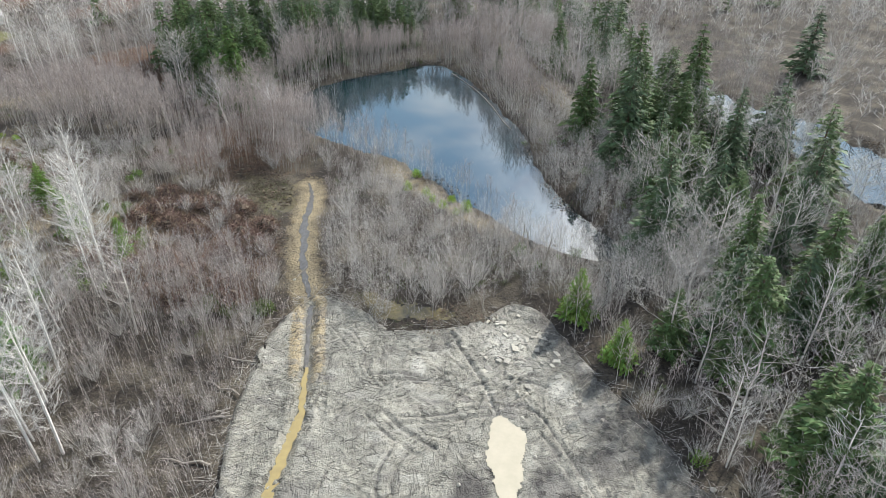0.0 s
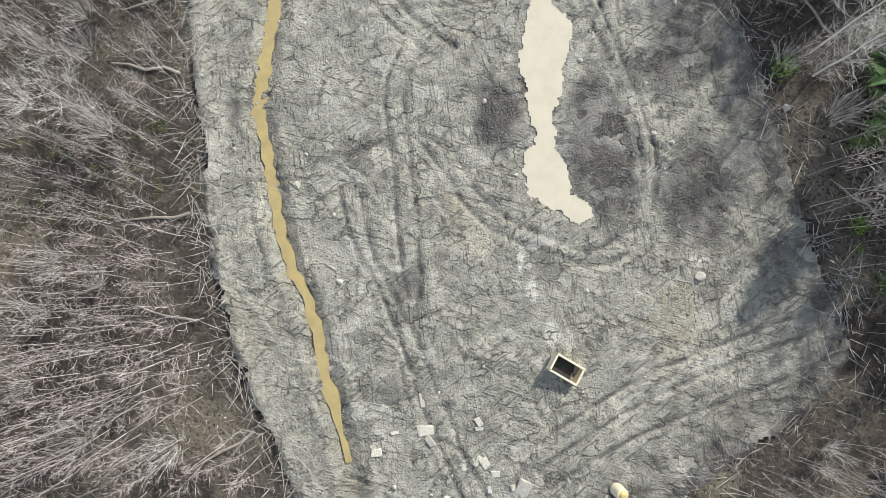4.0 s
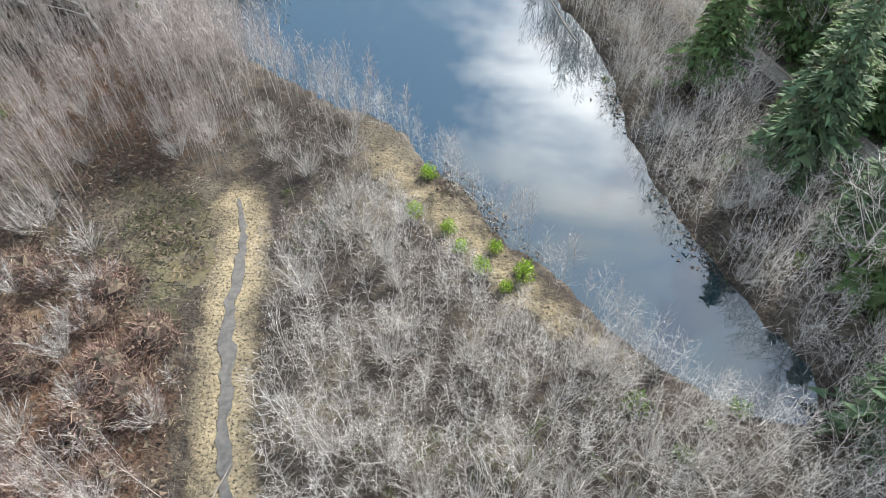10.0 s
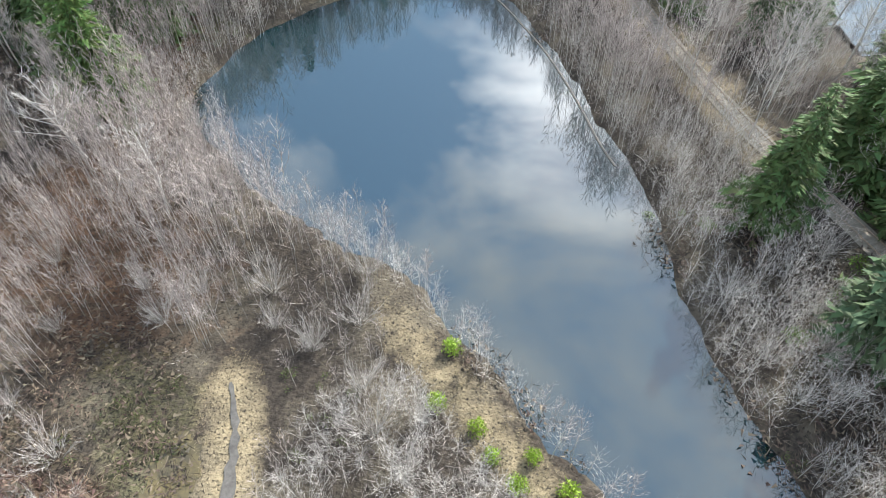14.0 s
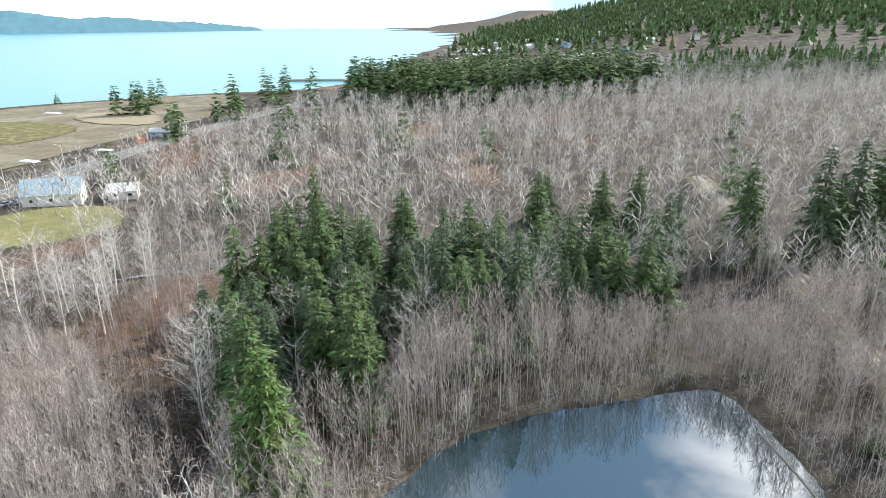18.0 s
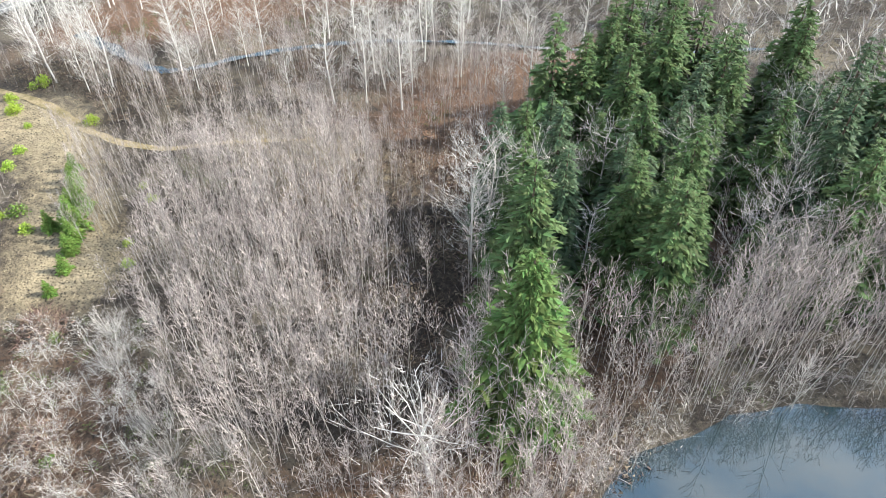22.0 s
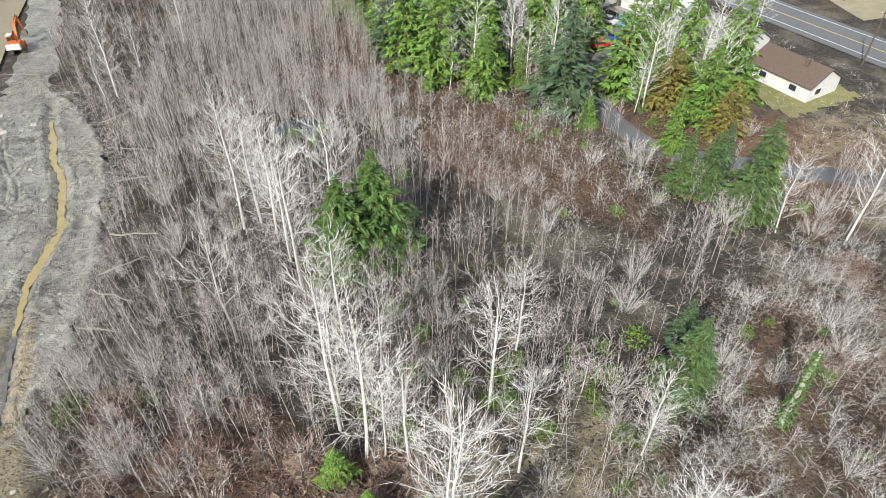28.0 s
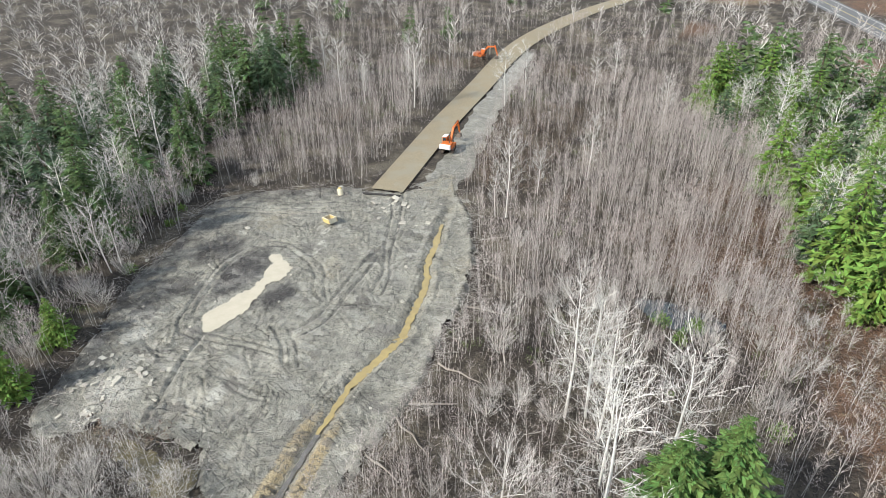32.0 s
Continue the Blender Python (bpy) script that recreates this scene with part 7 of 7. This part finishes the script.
crate = thing("shipping_container", "orange-red shipping container on the gravel lot", "container", pose(-262, 352, float(lie(-262, 352)), 0, 0, 60))
part("shell", bm_of(box(0, 0, 1.3, 2.4, 8, 2.6), bevel=0.04), M["orange"], crate)
for k in range(9):
    part("side_rib", bm_of(box(1.23, -3.6 + k * 0.9, 1.3, 0.08, 0.3, 2.3)), M["orange"], crate)
for k, (x, y, w, d) in enumerate(((-330, 300, 12, 4), (-272, 300, 9, 4), (-262, 330, 8, 4), (-400, 420, 14, 4))):
    tagged(part("tarp", bm_of(box(x, y, float(lie(x, y)) + 0.5, w, d, 0.5, 0.8)), M["white_metal"]), "white tarpaulin heap on the lot", "tarp", "white tarps")

# ---- highway details ----
ribbon("edge_line", HIGHWAY, [0.25, 0.25], M["paint"], 0.24, "white painted edge line", "road marking", cols=1, offset=4.6)
ribbon("edge_line", HIGHWAY, [0.25, 0.25], M["paint"], 0.24, "white painted edge line", "road marking", cols=1, offset=-4.6)
ribbon("centre_line", HIGHWAY, [0.3, 0.3], M["yellow"], 0.245, "yellow painted centre line", "road marking", cols=1)
circle = [(-187 + 17 * math.cos(a), 108 + 17 * math.sin(a)) for a in np.linspace(0, 6.283, 40)[:-1]]
sheet("roundabout", circle, M["asphalt"], 0.17, "asphalt roundabout on the highway", "road", 1.0)
sheet("traffic_island", [(-176, 104), (-190, 99), (-193, 107), (-186, 113)], M["concrete"], 0.30, "pale concrete traffic island", "traffic island", 0.5)
sheet("roundabout_centre", [(-191 + 6 * math.cos(a), 116 + 6 * math.sin(a)) for a in np.linspace(0, 6.283, 30)[:-1]], M["concrete"], 0.32, "round concrete island of the roundabout", "traffic island", 0.5)
sheet("field", [(-190, -60), (-165, -10), (-182, 40), (-196, 84), (-207, 118), (-218, 160), (-232, 205), (-330, 190), (-360, 40), (-300, -120)], M["field"], 0.09, "bare tan field beyond the highway", "field", 5.0)


def utility_pole(x, y, a):
    p = thing("utility_pole", "tall weathered wooden utility pole beside the road", "utility pole", pose(x, y, float(lie(x, y)), 0, 0, a), "utility poles")
    part("shaft", bm_of(drum((0, 0, 0), (0, 0, 10.5), 0.16, 0.1, 8)), M["bark_dark"], p)
    part("crossarm", bm_of(box(0, 0, 9.8, 2.2, 0.1, 0.12)), M["bark_dark"], p)
    for k in (-0.9, 0, 0.9):
        part("insulator", bm_of(drum((k, 0, 9.85), (k, 0, 10.05), 0.05, n=6)), M["white_metal"], p)


hp = np.array(HIGHWAY)
for yy in (-60, -20, 20, 60, 100, 140, 180, 212, 236, 262, 300):
    k = int(np.argmin(np.abs(hp[:, 1] - yy)))
    utility_pole(hp[k, 0] + 9.5, hp[k, 1], 15)


def street_lamp(x, y, a):
    p = thing("street_lamp", "grey street lamp with a curved arm", "street lamp", pose(x, y, float(lie(x, y)), 0, 0, a), "street lamps")
    part("pole", bm_of(drum((0, 0, 0), (0, 0, 8.5), 0.11, 0.07, 8)), M["white_metal"], p)
    part("arm", bm_of(beam((0, 0, 8.4), (2.2, 0, 8.9), 0.09)), M["white_metal"], p)
    part("lamp_head", bm_of(box(2.5, 0, 8.9, 0.7, 0.28, 0.14), bevel=0.03), M["white_metal"], p)


for x, y in ((-229, 226), (-236, 262), (-252, 300), (-247, 330), (-261, 372), (-207, 118), (-176, 96)):
    street_lamp(x, y, 200)

# ---- small water, shrubs, ivy ----
sheet("forest_pool", spline([(-117, 82), (-120, 83.5), (-123.5, 86), (-122, 88.5), (-118, 86.5)], 0.8, True), M["pond"], 0.12, "small dark pool in the brush", "pool", 0.4, kind="")
sheet("forest_pool", spline([(-43, 21), (-50, 20), (-55, 22), (-52, 26), (-46, 25)], 0.8, True), M["pond"], 0.12, "dark flooded hollow under the saplings", "pool", 0.5, kind="")


def shrub_proto(mat, label, cat, n):
    return make_thing("shrub", [("foliage", tri_mesh("foliage", leafy(r0, n, 0.62) * (1, 1, 1.25), mat)), ("stem", tri_mesh("stem", tube([(0, 0, -0.05), (0, 0, 0.5)], [0.03, 0.01], 4), M["bark_dark"]))], label, cat, cat + "s of the bank")


LIME = [shrub_proto(M["lime"], "bright lime-green young broom on the straw bank", "shrub", 420) for _ in range(3)]
HOLLY = [shrub_proto(M["young"], "low green bush in the brown brush", "bush", 260) for _ in range(3)]
PROTOS += LIME + HOLLY
IVY_MOUND = shrub_proto(M["green_tuft"], "rounded mound of dark ivy leaves over brambles", "bush", 900)
PROTOS.append(IVY_MOUND)


def plant_shrubs():
    r = np.random.default_rng(103)
    for x, y, h in ((-6.2, 117, 2.6), (-7.7, 111, 2.4), (-4, 108.6, 2.2), (3.5, 102.7, 2.8), (-0.8, 103.4, 2.4), (0.8, 106, 2.0), (1.6, 101, 1.8), (-2.8, 106, 2.0)):
        stand(LIME[r.integers(3)], x, y, h, r, 0.85)
    for x, y, h in ((-32.5, 73.4, 2.6), (-25.8, 72.4, 2.4), (-30, 72, 2.0), (-88, 117, 3.0), (-84, 112, 2.6), (-97, 107, 2.4), (-92, 108.5, 2.2), (-79, 106, 2.4), (-82.5, 107.5, 2.8)):
        stand(IVY_MOUND, x, y, h * 0.8, r, 2.0)
    for i in range(34):
        x, y = r.uniform(-155, -96), r.uniform(112, 145)
        if off_poly(x, y, GLADE) < 3:
            stand(LIME[r.integers(3)], x, y, r.uniform(1.0, 2.4), r, 1.1)
    for i in range(70):
        x, y = r.uniform(-130, -45), r.uniform(20, 130)
        if not open_ground(np.array([x]), np.array([y]))[0]:
            stand(HOLLY[r.integers(3)], x, y, r.uniform(1.0, 2.6), r, 1.2)
    for i in range(46):
        x, y = r.uniform(-80, -48), r.uniform(74, 102)
        stand(HOLLY[r.integers(3)], x, y, r.uniform(1.0, 2.4), r, 1.3)
    for i in range(60):
        x, y = r.uniform(12, 45), r.uniform(25, 140)
        if not open_ground(np.array([x]), np.array([y]))[0]:
            stand(HOLLY[r.integers(3)], x, y, r.uniform(0.8, 2.2), r, 1.2)


plant_shrubs()


def ivy_snag(x, y, h):
    t = thing("ivy_trunk", "leaning trunk wrapped in yellow-green ivy", "ivy-clad trunk", pose(x, y, float(lie(x, y)), 0, 8, 30))
    part("trunk", bm_of(drum((0, 0, 0), (0, 0, h), 0.3, 0.15, 8)), M["bark"], t)
    tri = []
    r = np.random.default_rng(int(h * 10))
    for k in range(700):
        a, z = r.uniform(0, 6.28), r.uniform(0, 1) ** 1.1
        c = np.array([np.cos(a), np.sin(a), 0]) * (0.75 - 0.5 * z) * r.uniform(0.4, 1.2) + (0, 0, z * h)
        d = r.normal(0, 1, 3)
        tri.append(tri_needle(c, c + d / np.linalg.norm(d) * 0.4, 0.22, r.normal(0, 1, 3)))
    ob = new("ivy", tri_mesh("ivy", np.array(tri), M["broad"]))
    ob.parent = t


ivy_snag(-129, 76, 8.0)
ivy_snag(-90.9, 86.2, 12.0)
ivy_snag(-124, 72, 5.0)

# ---- shore town and breakwater ----
bw = thing("breakwater", "dark stone breakwater running into the sea", "breakwater", pose(-365, 700, SEA_Z, 0, 0, 22))
part("core", bm_of(box(0, 0, 0.6, 75, 6, 3.2, 0.7), bevel=0.4), M["ballast"], bw)


def shore_town():
    r = np.random.default_rng(107)
    protos = []
    for wall, roof in ((M["siding"], M["roof_grey"]), (M["siding"], M["roof_white"]), (M["blue_wall"], M["roof_grey"]), (M["cream"], M["roof_brown"])):
        t = thing("town_house", "small pale house of the distant shore town", "house", pose(0, 0, 0), "houses of the shore town")
        part("wall", bm_of(box(0, 0, 3, 9, 12, 6)), wall, t)
        part("roof", bm_of(([(-5, -6.5, 6), (5, -6.5, 6), (5, 6.5, 6), (-5, 6.5, 6), (0, -6.5, 9), (0, 6.5, 9)], [(0, 1, 4), (2, 3, 5), (1, 2, 5, 4), (3, 0, 4, 5), (3, 2, 1, 0)])), roof, t)
        for k in (-3, 3):
            part("window", bm_of(box(k * 0.8, -6.05, 3.4, 2, 0.12, 1.6)), M["glass"], t)
        protos.append(t)
    for i in range(150):
        y = r.uniform(760, 1500)
        x = np.interp(y, SHORE_Y, SHORE_X) + r.uniform(50, 130) + max(0, r.normal(0, 160))
        ob = copy_thing(protos[r.integers(4)], pose(x, y, float(lie(x, y)) + 1.0, 0, 0, r.uniform(0, 360)))
    return protos


PROTOS += shore_town()


# ---- yard clutter ----
def yard_box(name, x, y, w, d, h, a, mat, label, cat):
    tagged(part(name, bm_of(box(0, 0, h / 2, w, d, h, 0.92), bevel=0.04), mat), label, cat).matrix_world = pose(x, y, float(lie(x, y)) + 0.08, 0, 0, a)


shed = thing("carport", "open carport with a pale blue metal roof", "carport", pose(-119.5, -3.5, float(lie(-119.5, -3.5)), 0, 0, 28))
part("roof", bm_of(box(0, 0, 2.5, 4.5, 6.5, 0.12)), M["roof_blue"], shed)
for sx in (-2, 2):
    for sy in (-3, 0, 3):
        part("post", bm_of(box(sx, sy, 1.22, 0.12, 0.12, 2.44)), M["wood"], shed)
deck = thing("deck", "brown wooden deck with rails beside the white house", "deck", pose(-116.5, -13, float(lie(-116.5, -13)), 0, 0, 28))
part("platform", bm_of(box(0, 0, 0.8, 3, 5, 0.15)), M["sleeper"], deck)
for k in range(8):
    part("plank", bm_of(box(-1.32 + k * 0.38, 0, 0.9, 0.34, 5, 0.04)), M["wood"], deck)
for sx, sy in ((-1.4, -2.4), (1.4, -2.4), (-1.4, 2.4), (1.4, 2.4), (1.4, 0)):
    part("post", bm_of(box(sx, sy, 0.9, 0.12, 0.12, 1.8)), M["sleeper"], deck)
yard_box("blue_tarp", -113.5, -8.5, 1.8, 1.4, 0.5, 20, CAR_PAINT[1], "blue tarp over a small heap", "tarp")
yard_box("water_butt", -109, -7, 0.9, 0.9, 0.8, 0, M["blue_wall"], "pale blue plastic tub on the grass", "tub")
yard_box("canoe", -107.5, -10.5, 0.9, 4.2, 0.45, 50, M["cream"], "upturned pinkish canoe on the grass", "canoe")
yard_box("black_shed", -121, 1.5, 3.2, 3.4, 2.1, 28, M["rubber"], "black tarp-covered garden shed", "shed")
yard_box("camper_shell", -117.5, -1.0, 2.0, 2.6, 1.2, 28, M["white_metal"], "white camper shell among parked cars", "camper shell")
fence = thing("garden_fence", "weathered wooden garden fence between two lawns", "fence", pose(-124, 13, float(lie(-124, 13)), 0, 0, 105))
for k in range(24):
    part("board", bm_of(box(-6 + k * 0.5, 0, 0.85, 0.46, 0.05, 1.7)), M["wood"], fence)
for k in range(5):
    part("post", bm_of(box(-6 + k * 3, 0.08, 0.9, 0.12, 0.12, 1.8)), M["wood"], fence)


# ---- the patterns have served ----
for p in PROTOS:
    for c in list(p.children_recursive):
        bpy.data.objects.remove(c)
    bpy.data.objects.remove(p)
